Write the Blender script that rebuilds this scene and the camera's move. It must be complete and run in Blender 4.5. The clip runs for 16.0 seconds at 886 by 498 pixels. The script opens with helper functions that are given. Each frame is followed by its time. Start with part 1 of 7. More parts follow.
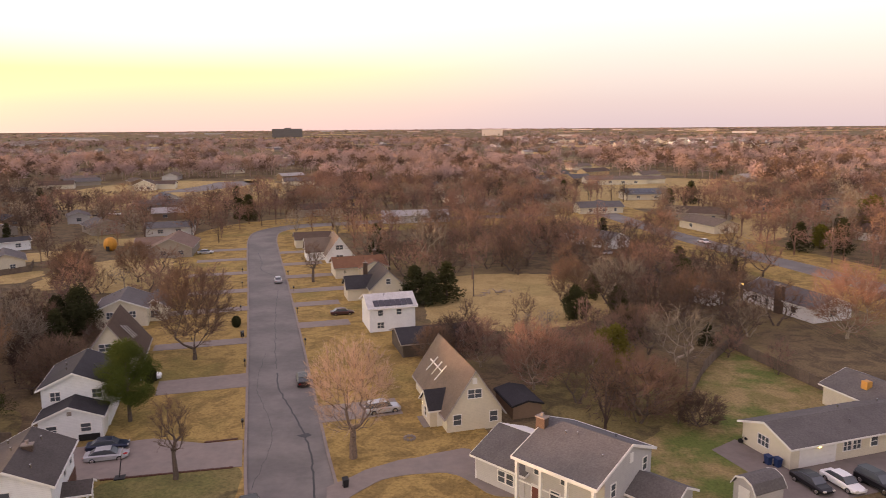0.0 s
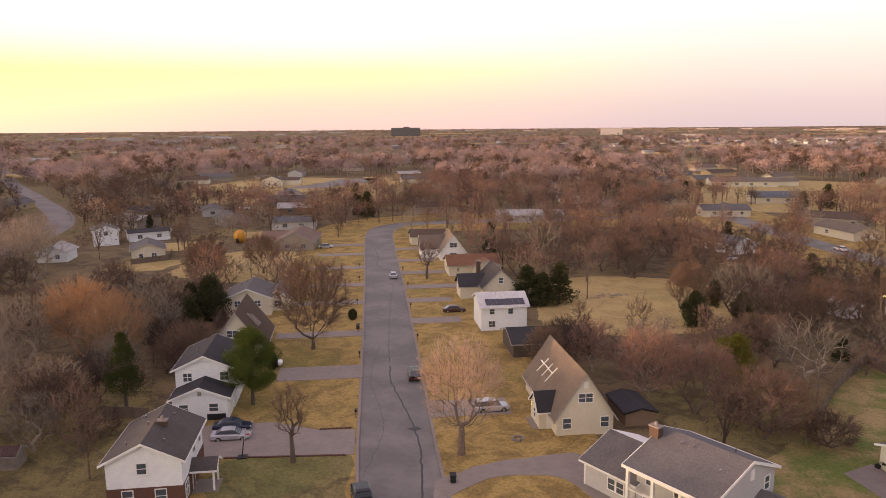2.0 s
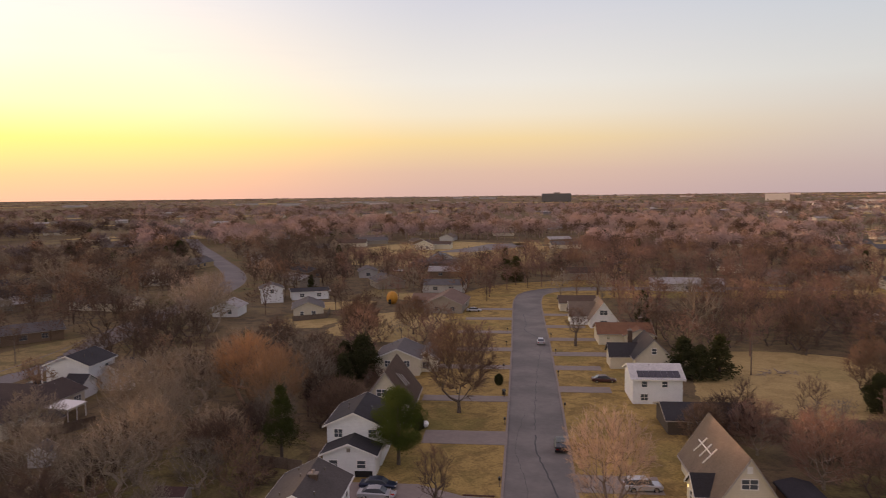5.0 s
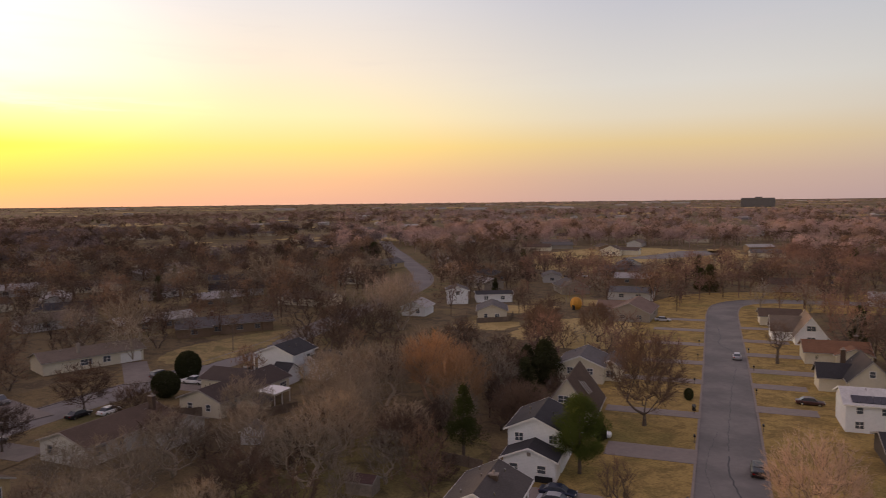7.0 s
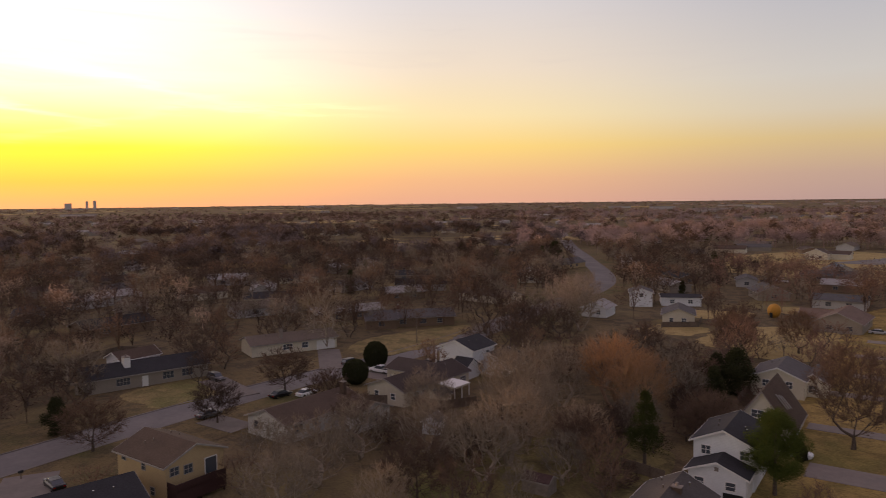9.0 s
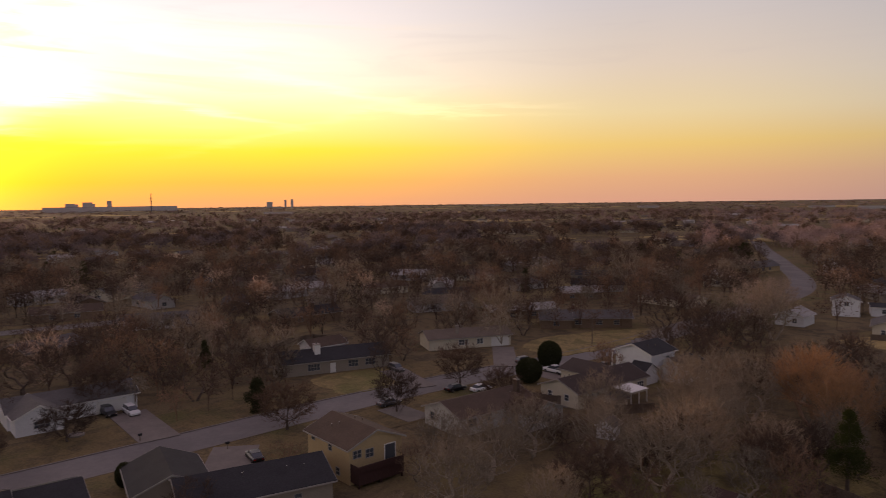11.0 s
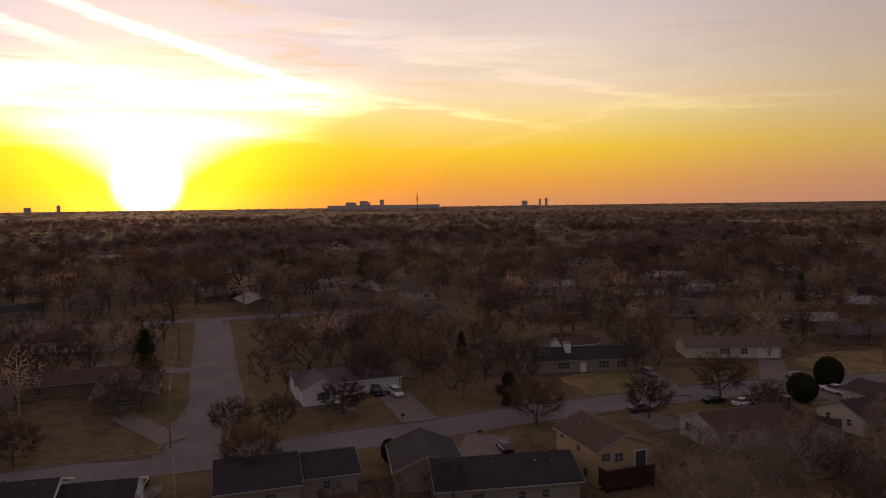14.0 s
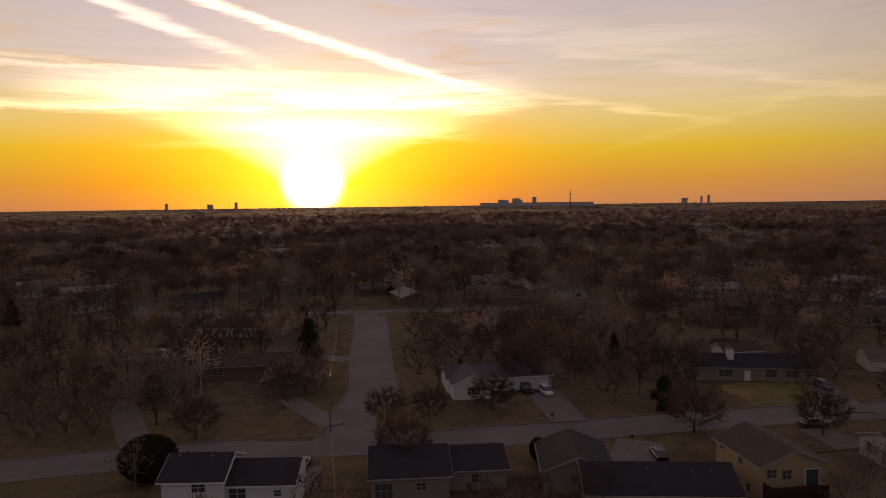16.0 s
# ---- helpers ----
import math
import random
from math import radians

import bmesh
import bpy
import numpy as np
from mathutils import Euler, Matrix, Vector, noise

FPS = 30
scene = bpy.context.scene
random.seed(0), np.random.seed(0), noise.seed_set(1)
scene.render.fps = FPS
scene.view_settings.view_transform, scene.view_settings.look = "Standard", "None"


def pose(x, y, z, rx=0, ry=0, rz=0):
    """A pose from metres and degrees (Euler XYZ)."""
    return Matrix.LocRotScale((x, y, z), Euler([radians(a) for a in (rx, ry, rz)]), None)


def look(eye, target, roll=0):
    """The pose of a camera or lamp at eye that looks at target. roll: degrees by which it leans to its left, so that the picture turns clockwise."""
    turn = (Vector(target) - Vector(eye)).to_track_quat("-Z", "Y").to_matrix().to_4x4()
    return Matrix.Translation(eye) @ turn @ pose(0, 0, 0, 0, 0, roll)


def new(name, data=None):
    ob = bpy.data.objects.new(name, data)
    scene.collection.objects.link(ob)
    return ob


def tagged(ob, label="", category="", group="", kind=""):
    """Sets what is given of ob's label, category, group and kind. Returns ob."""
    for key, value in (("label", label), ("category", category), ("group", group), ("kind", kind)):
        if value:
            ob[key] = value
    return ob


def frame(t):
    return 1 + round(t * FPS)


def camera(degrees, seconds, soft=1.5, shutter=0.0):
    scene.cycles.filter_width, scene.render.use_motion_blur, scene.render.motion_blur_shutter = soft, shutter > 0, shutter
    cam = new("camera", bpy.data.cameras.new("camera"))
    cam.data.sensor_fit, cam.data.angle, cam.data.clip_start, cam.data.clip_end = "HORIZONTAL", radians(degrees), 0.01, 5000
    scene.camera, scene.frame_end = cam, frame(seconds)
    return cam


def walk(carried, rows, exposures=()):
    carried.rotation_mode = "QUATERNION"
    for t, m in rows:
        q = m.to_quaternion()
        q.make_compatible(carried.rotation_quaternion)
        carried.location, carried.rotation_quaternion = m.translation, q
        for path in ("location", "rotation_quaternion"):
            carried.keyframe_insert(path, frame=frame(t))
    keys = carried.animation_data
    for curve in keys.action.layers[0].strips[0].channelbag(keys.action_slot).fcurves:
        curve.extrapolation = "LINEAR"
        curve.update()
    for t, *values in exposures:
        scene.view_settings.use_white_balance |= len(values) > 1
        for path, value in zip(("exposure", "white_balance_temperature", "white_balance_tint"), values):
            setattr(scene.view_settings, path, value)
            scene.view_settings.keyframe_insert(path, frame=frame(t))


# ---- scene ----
import itertools

cam = camera(63.5, 16.0, soft=0.75, shutter=0.4)
EYE = 38.0
PATH = [
    (0.0, 0.86, -9.91, -0.47), (0.5, 3.49, -9.92, -0.5), (1.0, 6.11, -9.95, -0.49), (1.5, 8.4, -9.95, -0.5),
    (2.0, 10.05, -9.91, -0.49), (2.5, 11.6, -9.66, -0.5), (3.0, 12.69, -9.38, -0.48), (3.2, 13.05, -9.2, -0.48),
    (5.3, 23.99, -4.17, -0.66), (5.5, 25.42, -4.15, -0.68), (6.0, 29.25, -4.13, -0.7), (6.5, 33.05, -4.1, -0.69),
    (7.0, 36.64, -4.1, -0.67), (7.5, 40.28, -4.08, -0.69), (8.0, 43.94, -4.08, -0.7), (8.5, 47.58, -4.05, -0.7),
    (9.0, 51.04, -4.04, -0.69), (11.5, 68.74, -3.92, -0.74), (12.0, 72.4, -3.87, -0.74), (12.5, 75.63, -3.88, -0.73),
    (13.0, 78.64, -3.84, -0.73), (13.5, 81.86, -3.82, -0.76), (14.0, 85.14, -3.82, -0.78), (14.5, 88.1, -3.84, -0.79),
    (15.0, 91.08, -3.83, -0.79), (15.5, 94.13, -3.82, -0.78), (16.0, 97.26, -3.87, -0.76)]


def aim(yaw, pitch, roll):
    a, b = radians(yaw), radians(pitch)
    way = Vector((-math.sin(a) * math.cos(b), math.cos(a) * math.cos(b), math.sin(b)))
    return look((0, 0, EYE), Vector((0, 0, EYE)) + 100 * way, roll)


walk(cam, [(t, aim(a, b, c)) for t, a, b, c in PATH],
     exposures=[(0.0, 0.85, 6560, 14), (3.0, 0.85, 6560, 14), (5.3, 0.08, 6500, 14), (7.0, -0.08, 6500, 14), (9.0, -0.3, 6500, 16), (12.5, -0.82, 6600, 23), (14.5, -1.3, 6900, 26), (16.0, -1.52, 6900, 26)])

# ---- light: a low sun on the western horizon and the evening sky ----
SUN_AZ, SUN_EL = 107.45, 1.6          # degrees left of +y, degrees up
sun_dir = Vector((-math.sin(radians(SUN_AZ)) * math.cos(radians(SUN_EL)), math.cos(radians(SUN_AZ)) * math.cos(radians(SUN_EL)), math.sin(radians(SUN_EL))))
sun_data = bpy.data.lights.new("sun", "SUN")
sun_data.energy, sun_data.angle, sun_data.color = 3.3, radians(1.0), (1.0, 0.55, 0.33)
sun_ob = new("sun", sun_data)
sun_ob.matrix_world = look(sun_dir * 300, (0, 0, 0))


class Nodes:
    """Short hand for node trees."""

    def __init__(self, tree):
        self.t = tree
        tree.nodes.clear()

    def add(self, kind, inputs=None, operation=""):
        n = self.t.nodes.new(kind)
        if operation:
            n.operation = operation
        for k, v in (inputs or {}).items():
            if isinstance(v, bpy.types.NodeSocket):
                self.t.links.new(v, n.inputs[k])
            else:
                n.inputs[k].default_value = v
        return n

    def math(self, op, a, b=0.0, clamp=False):
        n = self.add("ShaderNodeMath", {0: a, 1: b}, op)
        n.use_clamp = clamp
        return n.outputs[0]

    def ramp(self, fac, stops, interp="LINEAR"):
        n = self.add("ShaderNodeValToRGB", {0: fac})
        n.color_ramp.interpolation = interp
        e = n.color_ramp.elements
        while len(e) < len(stops):
            e.new(0.5)
        for el, (p, c) in zip(e, stops):
            el.position, el.color = p, (*c, 1) if len(c) == 3 else c
        return n.outputs[0]

    def mix(self, fac, a, b, blend="MIX"):
        n = self.add("ShaderNodeMix")
        n.data_type, n.blend_type = "RGBA", blend
        for sock, v in ((n.inputs[0], fac), (n.inputs[6], a), (n.inputs[7], b)):
            if isinstance(v, bpy.types.NodeSocket):
                self.t.links.new(v, sock)
            else:
                sock.default_value = (*v, 1) if isinstance(v, tuple) and len(v) == 3 else v
        return n.outputs[2]

    def span(self, v, a, b, c=0.0, d=1.0, smooth=True):
        if isinstance(a, bpy.types.NodeSocket):
            a, b, c, d = b, a, d, c
        flip = not isinstance(b, bpy.types.NodeSocket) and a > b
        n = self.add("ShaderNodeMapRange", {0: v, 1: b if flip else a, 2: a if flip else b, 3: d if flip else c, 4: c if flip else d})
        n.interpolation_type = "SMOOTHSTEP" if smooth else "LINEAR"
        return n.outputs[0]


world = bpy.data.worlds.new("evening_sky")
scene.world = world
world.use_nodes = True
w = Nodes(world.node_tree)
coord = w.add("ShaderNodeTexCoord").outputs["Generated"]
way = w.add("ShaderNodeVectorMath", {0: coord}, operation="NORMALIZE").outputs[0]
sep = w.add("ShaderNodeSeparateXYZ", {0: way})
elev = w.math("MULTIPLY", w.math("ARCSINE", sep.outputs[2]), 180 / math.pi)
flat = w.add("ShaderNodeVectorMath", {0: w.add("ShaderNodeCombineXYZ", {0: sep.outputs[0], 1: sep.outputs[1]}).outputs[0]}, operation="NORMALIZE").outputs[0]
flat_sun = Vector((sun_dir.x, sun_dir.y, 0)).normalized()
side_cos = w.add("ShaderNodeVectorMath", {0: flat, 1: flat_sun}, operation="DOT_PRODUCT").outputs["Value"]
side = w.math("MULTIPLY", w.math("ARCCOSINE", side_cos), 180 / math.pi)
off_cos = w.add("ShaderNodeVectorMath", {0: way, 1: sun_dir}, operation="DOT_PRODUCT").outputs["Value"]
off_sun = w.math("MULTIPLY", w.math("ARCCOSINE", off_cos), 180 / math.pi)
up = w.span(elev, -2, 58, smooth=False)


def at(deg):
    return (deg + 2) / 60


ZENITH = (0.40, 0.315, 0.38)
near_sun = w.ramp(up, [(at(-1), (2.3, 0.72, 0.12)), (at(1.5), (2.8, 1.10, 0.005)), (at(4.5), (3.0, 1.6, 0.03)), (at(7), (2.6, 1.8, 0.5)), (at(9), (2.2, 1.9, 1.45)), (at(11.5), (1.9, 1.70, 1.64)), (at(16), (1.7, 1.54, 1.46)), (at(30), (0.82, 0.64, 0.68)), (at(56), ZENITH)])
warm = w.ramp(up, [(at(-1), (1.35, 0.58, 0.30)), (at(1.5), (1.7, 0.82, 0.12)), (at(4), (1.9, 1.3, 0.05)), (at(6.5), (1.95, 1.6, 0.55)), (at(9), (1.9, 1.65, 1.15)), (at(14), (1.5, 1.39, 1.27)), (at(30), (0.74, 0.60, 0.66)), (at(56), ZENITH)])
mild = w.ramp(up, [(at(-1), (0.95, 0.49, 0.35)), (at(1.5), (1.08, 0.61, 0.31)), (at(4), (1.2, 0.84, 0.25)), (at(6.5), (1.17, 0.95, 0.5)), (at(10), (1.06, 0.90, 0.68)), (at(15), (0.88, 0.83, 0.79)), (at(30), (0.60, 0.49, 0.55)), (at(56), ZENITH)])
cool = w.ramp(up, [(at(-1), (0.57, 0.38, 0.345)), (at(1.5), (0.64, 0.445, 0.34)), (at(4), (0.78, 0.59, 0.30)), (at(6), (0.77, 0.68, 0.52)), (at(8.5), (0.73, 0.70, 0.63)), (at(15), (0.56, 0.57, 0.62)), (at(30), (0.46, 0.40, 0.44)), (at(56), ZENITH)])
away = w.ramp(up, [(at(-1), (0.42, 0.325, 0.335)), (at(1.5), (0.47, 0.38, 0.36)), (at(5), (0.56, 0.50, 0.44)), (at(8), (0.58, 0.58, 0.55)), (at(15), (0.47, 0.52, 0.58)), (at(30), (0.42, 0.40, 0.45)), (at(56), ZENITH)])
sky = w.mix(w.span(side, 5, 26), near_sun, warm)
sky = w.mix(w.span(side, 26, 59), sky, mild)
sky = w.mix(w.span(side, 56, 88), sky, cool)
sky = w.mix(w.span(side, 86, 122), sky, away)
# cirrus and old contrails, lit from below
lean = w.add("ShaderNodeVectorMath", {0: flat, 1: Vector((flat_sun.y, -flat_sun.x, 0))}, operation="DOT_PRODUCT").outputs["Value"]
lean = w.math("MULTIPLY", w.math("ARCSINE", lean), 180 / math.pi)
stretch = w.add("ShaderNodeVectorMath", {0: way, 1: (2.2, 2.2, 26.0)}, operation="MULTIPLY").outputs[0]
cirrus = w.add("ShaderNodeTexNoise", {"Vector": stretch, "Scale": 1.7, "Detail": 6.0, "Roughness": 0.58, "Distortion": 0.8}).outputs[0]
veil = w.math("MULTIPLY", w.span(cirrus, 0.50, 0.70), w.span(elev, 3.0, 7.0))
veil = w.math("MULTIPLY", w.math("MULTIPLY", veil, w.span(side, 52, 8)), w.span(elev, 22, 12))
sky = w.mix(w.math("MULTIPLY", veil, 0.5), sky, (1.9, 1.36, 0.6))
dull = w.math("MULTIPLY", w.span(cirrus, 0.47, 0.30), w.span(elev, 6.0, 11.0))
sky = w.mix(w.math("MULTIPLY", dull, 0.10), sky, (0.70, 0.62, 0.62))
rag = w.add("ShaderNodeTexNoise", {"Vector": stretch, "Scale": 3.2, "Detail": 5.0, "Roughness": 0.6, "Distortion": 0.4}).outputs[0]
rag = w.math("SUBTRACT", rag, 0.5)
SIDE_ON = w.span(side_cos, 0.0, 0.15)
STREAKS = (
    (0.295, 12.55, 0.36, -40.0, 19.0, 0.85, 1.3), (0.35, 9.3, 0.52, -30.0, 0.5, 0.55, 1.8), (0.17, 11.0, 0.26, 10.0, 34.0, 0.16, 1.6),
    (0.0, 8.3, 1.3, -22.0, 19.0, 0.75, 3.4), (-0.02, 7.3, 0.35, -34.0, 20.0, 0.5, 1.6), (0.0, 9.7, 0.4, -34.0, 6.0, 0.25, 3.0),
    (0.02, 5.7, 0.75, -12.0, 15.0, 0.7, 2.4), (0.0, 4.4, 0.3, -15.0, 5.0, 0.3, 2.0), (0.2, 15.4, 0.42, 12.0, 46.0, 0.07, 2.4),
    (-0.25, -2.0, 0.3, 18.0, 46.0, 0.03, 2.6), (0.0, 7.1, 0.35, 28.0, 56.0, 0.05, 2.6), (0.1, 14.6, 0.9, 4.0, 38.0, 0.07, 4.0))
for slope, start, wide, lo, hi, gain, wob in STREAKS:
    line = w.math("SUBTRACT", w.math("ADD", elev, w.math("MULTIPLY", lean, slope)), start)
    line = w.math("ADD", line, w.math("MULTIPLY", rag, wob))
    streak = w.math("MULTIPLY", w.span(w.math("ABSOLUTE", line), wide * 1.6, 0.0), w.span(rag, -0.2, 0.08, 0.35, 1.0))
    streak = w.math("MULTIPLY", streak, w.math("MULTIPLY", w.span(lean, hi, hi - 11), w.span(lean, lo, lo + 11)))
    sky = w.mix(w.math("MULTIPLY", w.math("MULTIPLY", streak, SIDE_ON), gain), sky, (4.2, 3.4, 2.0), "ADD")
# the sun and its glow
flare_out = w.math("ADD", 2.3, w.math("MULTIPLY", w.math("MULTIPLY", elev, elev), 0.34))
beam = w.math("MULTIPLY", w.span(w.math("ABSOLUTE", lean), flare_out, 0.6), w.span(elev, 9.5, 4.0))
beam = w.math("MULTIPLY", w.math("MULTIPLY", beam, SIDE_ON), w.span(elev, -0.6, 0.8))
sky = w.mix(beam, sky, (4.2, 4.0, 2.6), "ADD")
glow = w.span(off_sun, 17.0, 1.5, smooth=False)
sky = w.mix(w.math("POWER", glow, 2.2), sky, (2.6, 2.2, 0.12), "ADD")
sky = w.mix(w.span(off_sun, 2.9, 0.9), sky, (9.0, 8.5, 7.0))
nishita = w.add("ShaderNodeTexSky")
nishita.sky_type, nishita.sun_disc = "NISHITA", False
nishita.sun_elevation, nishita.sun_rotation = radians(SUN_EL), radians(-SUN_AZ)
sky = w.mix(0.02, sky, nishita.outputs[0], "ADD")
bg = w.add("ShaderNodeBackground", {0: sky, 1: 1.0})
w.add("ShaderNodeOutputWorld", {0: bg.outputs[0]})

# ---- materials ----
MATS = {}


def material(name, base, rough=0.8, metal=0.0, grain=0.0, grain_size=1.0, blotch=0.0, blotch_size=0.1, second=None, bump=0.0, lines=None, per_object=0.0, spec=0.3):
    """base colour with fine grain, large blotches towards a second colour and, for boards and shingles, lines (axis, step in metres, depth)."""
    if name in MATS:
        return MATS[name]
    m = bpy.data.materials.new(name)
    m.use_nodes = True
    n = Nodes(m.node_tree)
    p = n.add("ShaderNodeTexCoord").outputs["Object"]
    c = n.mix(0.0, base, base)
    fine = n.add("ShaderNodeTexNoise", {"Vector": p, "Scale": grain_size, "Detail": 4.0, "Roughness": 0.65}).outputs[0]
    if blotch:
        big = n.add("ShaderNodeTexNoise", {"Vector": p, "Scale": blotch_size, "Detail": 5.0, "Roughness": 0.6}).outputs[0]
        c = n.mix(n.math("MULTIPLY", n.span(big, 0.38, 0.66), blotch), c, second or tuple(v * 0.55 for v in base))
    if grain:
        c = n.mix(1.0, c, n.ramp(fine, [(0.25, (1 - grain,) * 3), (0.75, (1 + grain,) * 3)]), "MULTIPLY")
    if per_object:
        r = n.add("ShaderNodeObjectInfo").outputs["Random"]
        c = n.mix(1.0, c, n.ramp(r, [(0.0, (1 - per_object,) * 3), (1.0, (1 + per_object,) * 3)]), "MULTIPLY")
    height = fine
    if lines:
        axis, step, depth = lines
        sx = n.add("ShaderNodeSeparateXYZ", {0: p})
        saw = n.math("FRACT", n.math("DIVIDE", sx.outputs[axis], step))
        gap = n.span(saw, 0.0, 0.14)
        c = n.mix(n.math("MULTIPLY", n.math("SUBTRACT", 1.0, gap), depth), c, tuple(v * 0.35 for v in base))
        height = n.math("ADD", n.math("MULTIPLY", fine, 0.3), saw)
    b = n.add("ShaderNodeBsdfPrincipled", {"Base Color": c, "Roughness": rough, "Metallic": metal, "Specular IOR Level": spec})
    if bump:
        n.t.links.new(n.add("ShaderNodeBump", {"Height": height, "Strength": bump, "Distance": 0.05}).outputs[0], b.inputs["Normal"])
    n.add("ShaderNodeOutputMaterial", {0: b.outputs[0]})
    MATS[name] = m
    return m


def grass_material(name, dry, green, dark, green_share, patches=0.035, lush=0.0):
    m = bpy.data.materials.new(name)
    m.use_nodes = True
    n = Nodes(m.node_tree)
    p = n.add("ShaderNodeTexCoord").outputs["Object"]
    big = n.add("ShaderNodeTexNoise", {"Vector": p, "Scale": patches, "Detail": 5.0, "Roughness": 0.6}).outputs[0]
    mid = n.add("ShaderNodeTexNoise", {"Vector": p, "Scale": 0.22, "Detail": 6.0, "Roughness": 0.65, "Distortion": 0.8}).outputs[0]
    fine = n.add("ShaderNodeTexNoise", {"Vector": p, "Scale": 2.6, "Detail": 5.0, "Roughness": 0.7}).outputs[0]
    c = n.mix(n.span(mid, 0.42, 0.62), dry, dark)
    c = n.mix(n.math("MULTIPLY", n.span(big, 0.50 - lush, 0.66 - lush), green_share), c, green)
    c = n.mix(1.0, c, n.ramp(fine, [(0.25, (0.55, 0.55, 0.55)), (0.5, (1.0, 1.0, 1.0)), (0.78, (1.4, 1.38, 1.3))]), "MULTIPLY")
    b = n.add("ShaderNodeBsdfPrincipled", {"Base Color": c, "Roughness": 0.95, "Specular IOR Level": 0.1})
    n.t.links.new(n.add("ShaderNodeBump", {"Height": fine, "Strength": 0.6, "Distance": 0.15}).outputs[0], b.inputs["Normal"])
    n.add("ShaderNodeOutputMaterial", {0: b.outputs[0]})
    MATS[name] = m
    return m


def twig_material(name, base, tip):
    """Bark of fine twigs; the tint differs from stand to stand, tree to tree and twig to twig."""
    m = bpy.data.materials.new(name)
    m.use_nodes = True
    n = Nodes(m.node_tree)
    r = n.add("ShaderNodeObjectInfo").outputs["Random"]
    i = n.add("ShaderNodeNewGeometry").outputs["Random Per Island"]
    p = n.add("ShaderNodeTexCoord").outputs["Object"]
    stand = n.add("ShaderNodeTexNoise", {"Vector": p, "Scale": 0.055, "Detail": 2.0, "Roughness": 0.5}).outputs[0]
    tint = n.math("ADD", n.math("MULTIPLY", i, 0.3), n.math("MULTIPLY", n.span(stand, 0.30, 0.70), 0.7))
    c = n.mix(tint, base, tip)
    c = n.mix(1.0, c, n.ramp(r, [(0.0, (0.72, 0.74, 0.78)), (0.5, (1, 1, 1)), (1.0, (1.3, 1.2, 1.1))]), "MULTIPLY")
    front = n.add("ShaderNodeBsdfDiffuse", {0: c, 1: 0.6})
    back = n.add("ShaderNodeBsdfTranslucent", {0: c})
    b = n.add("ShaderNodeMixShader", {0: 0.22, 1: front.outputs[0], 2: back.outputs[0]})
    n.add("ShaderNodeOutputMaterial", {0: b.outputs[0]})
    MATS[name] = m
    return m


GRASS = grass_material("dry_grass", (0.175, 0.132, 0.074), (0.235, 0.185, 0.085), (0.108, 0.084, 0.053), 0.9)
LAWN = grass_material("winter_lawn", (0.37, 0.26, 0.092), (0.19, 0.165, 0.054), (0.23, 0.162, 0.062), 0.8)
# Winter lawn again, darkened in colour for the backlit western streets.
SHADED_LAWN = grass_material("shaded_lawn", (0.19, 0.14, 0.07), (0.12, 0.115, 0.047), (0.13, 0.10, 0.057), 0.9)
ASPHALT = material("worn_asphalt", (0.150, 0.140, 0.130), 0.85, grain=0.10, grain_size=1.1, blotch=0.85, blotch_size=0.11, second=(0.225, 0.207, 0.188), bump=0.04)
PALE_ASPHALT = material("bleached_asphalt", (0.165, 0.15, 0.146), 0.88, grain=0.10, grain_size=1.1, blotch=0.7, blotch_size=0.1, second=(0.225, 0.203, 0.192), bump=0.04)
CONCRETE = material("old_concrete", (0.255, 0.214, 0.186), 0.85, grain=0.10, grain_size=1.1, blotch=0.5, blotch_size=0.3, second=(0.205, 0.18, 0.162), bump=0.04)
# Concrete darkened in colour for the dim west; also used on the garage pad.
WEST_CONCRETE = material("dimmed_concrete", (0.21, 0.18, 0.16), 0.85, grain=0.10, grain_size=1.1, blotch=0.5, blotch_size=0.3, second=(0.15, 0.13, 0.115), bump=0.04)
TAR = material("tar_seal", (0.03, 0.03, 0.032), 0.5, grain=0.2)
TRIM = material("white_trim", (0.74, 0.72, 0.69), 0.55, grain=0.06, grain_size=1.5)
# White trim dimmed in colour, as edges and frames look at dusk.
DULL_TRIM = material("dimmed_trim", (0.34, 0.31, 0.28), 0.6, grain=0.1, grain_size=1.5)
GLASS = material("window_glass", (0.075, 0.085, 0.10), 0.08, spec=0.8)
BLACK = material("black_plastic", (0.02, 0.02, 0.022), 0.5, grain=0.1)
RUBBER = material("tyre_rubber", (0.018, 0.018, 0.018), 0.85)
CHROME = material("bright_metal", (0.6, 0.6, 0.6), 0.25, metal=1.0)
LAMP = material("lamp_lens", (0.6, 0.58, 0.55), 0.15, spec=0.8)
REDLENS = material("red_lens", (0.35, 0.015, 0.012), 0.2, spec=0.6)
BRICK = material("red_brick", (0.125, 0.062, 0.046), 0.85, grain=0.3, grain_size=9.0, lines=(2, 0.08, 0.5), bump=0.2)
OLD_BRICK = material("brown_brick", (0.098, 0.066, 0.05), 0.88, grain=0.3, grain_size=9.0, lines=(2, 0.08, 0.5), bump=0.2)
PALE_BARK = material("pale_bark", (0.33, 0.272, 0.208), 0.95, grain=0.3, grain_size=4.0, bump=0.4)
GLOWLAMP = bpy.data.materials.new("lit_lamp")
GLOWLAMP.use_nodes = True
GLOWLAMP.node_tree.nodes["Principled BSDF"].inputs["Emission Color"].default_value = (1.0, 0.62, 0.12, 1)
GLOWLAMP.node_tree.nodes["Principled BSDF"].inputs["Emission Strength"].default_value = 6.0
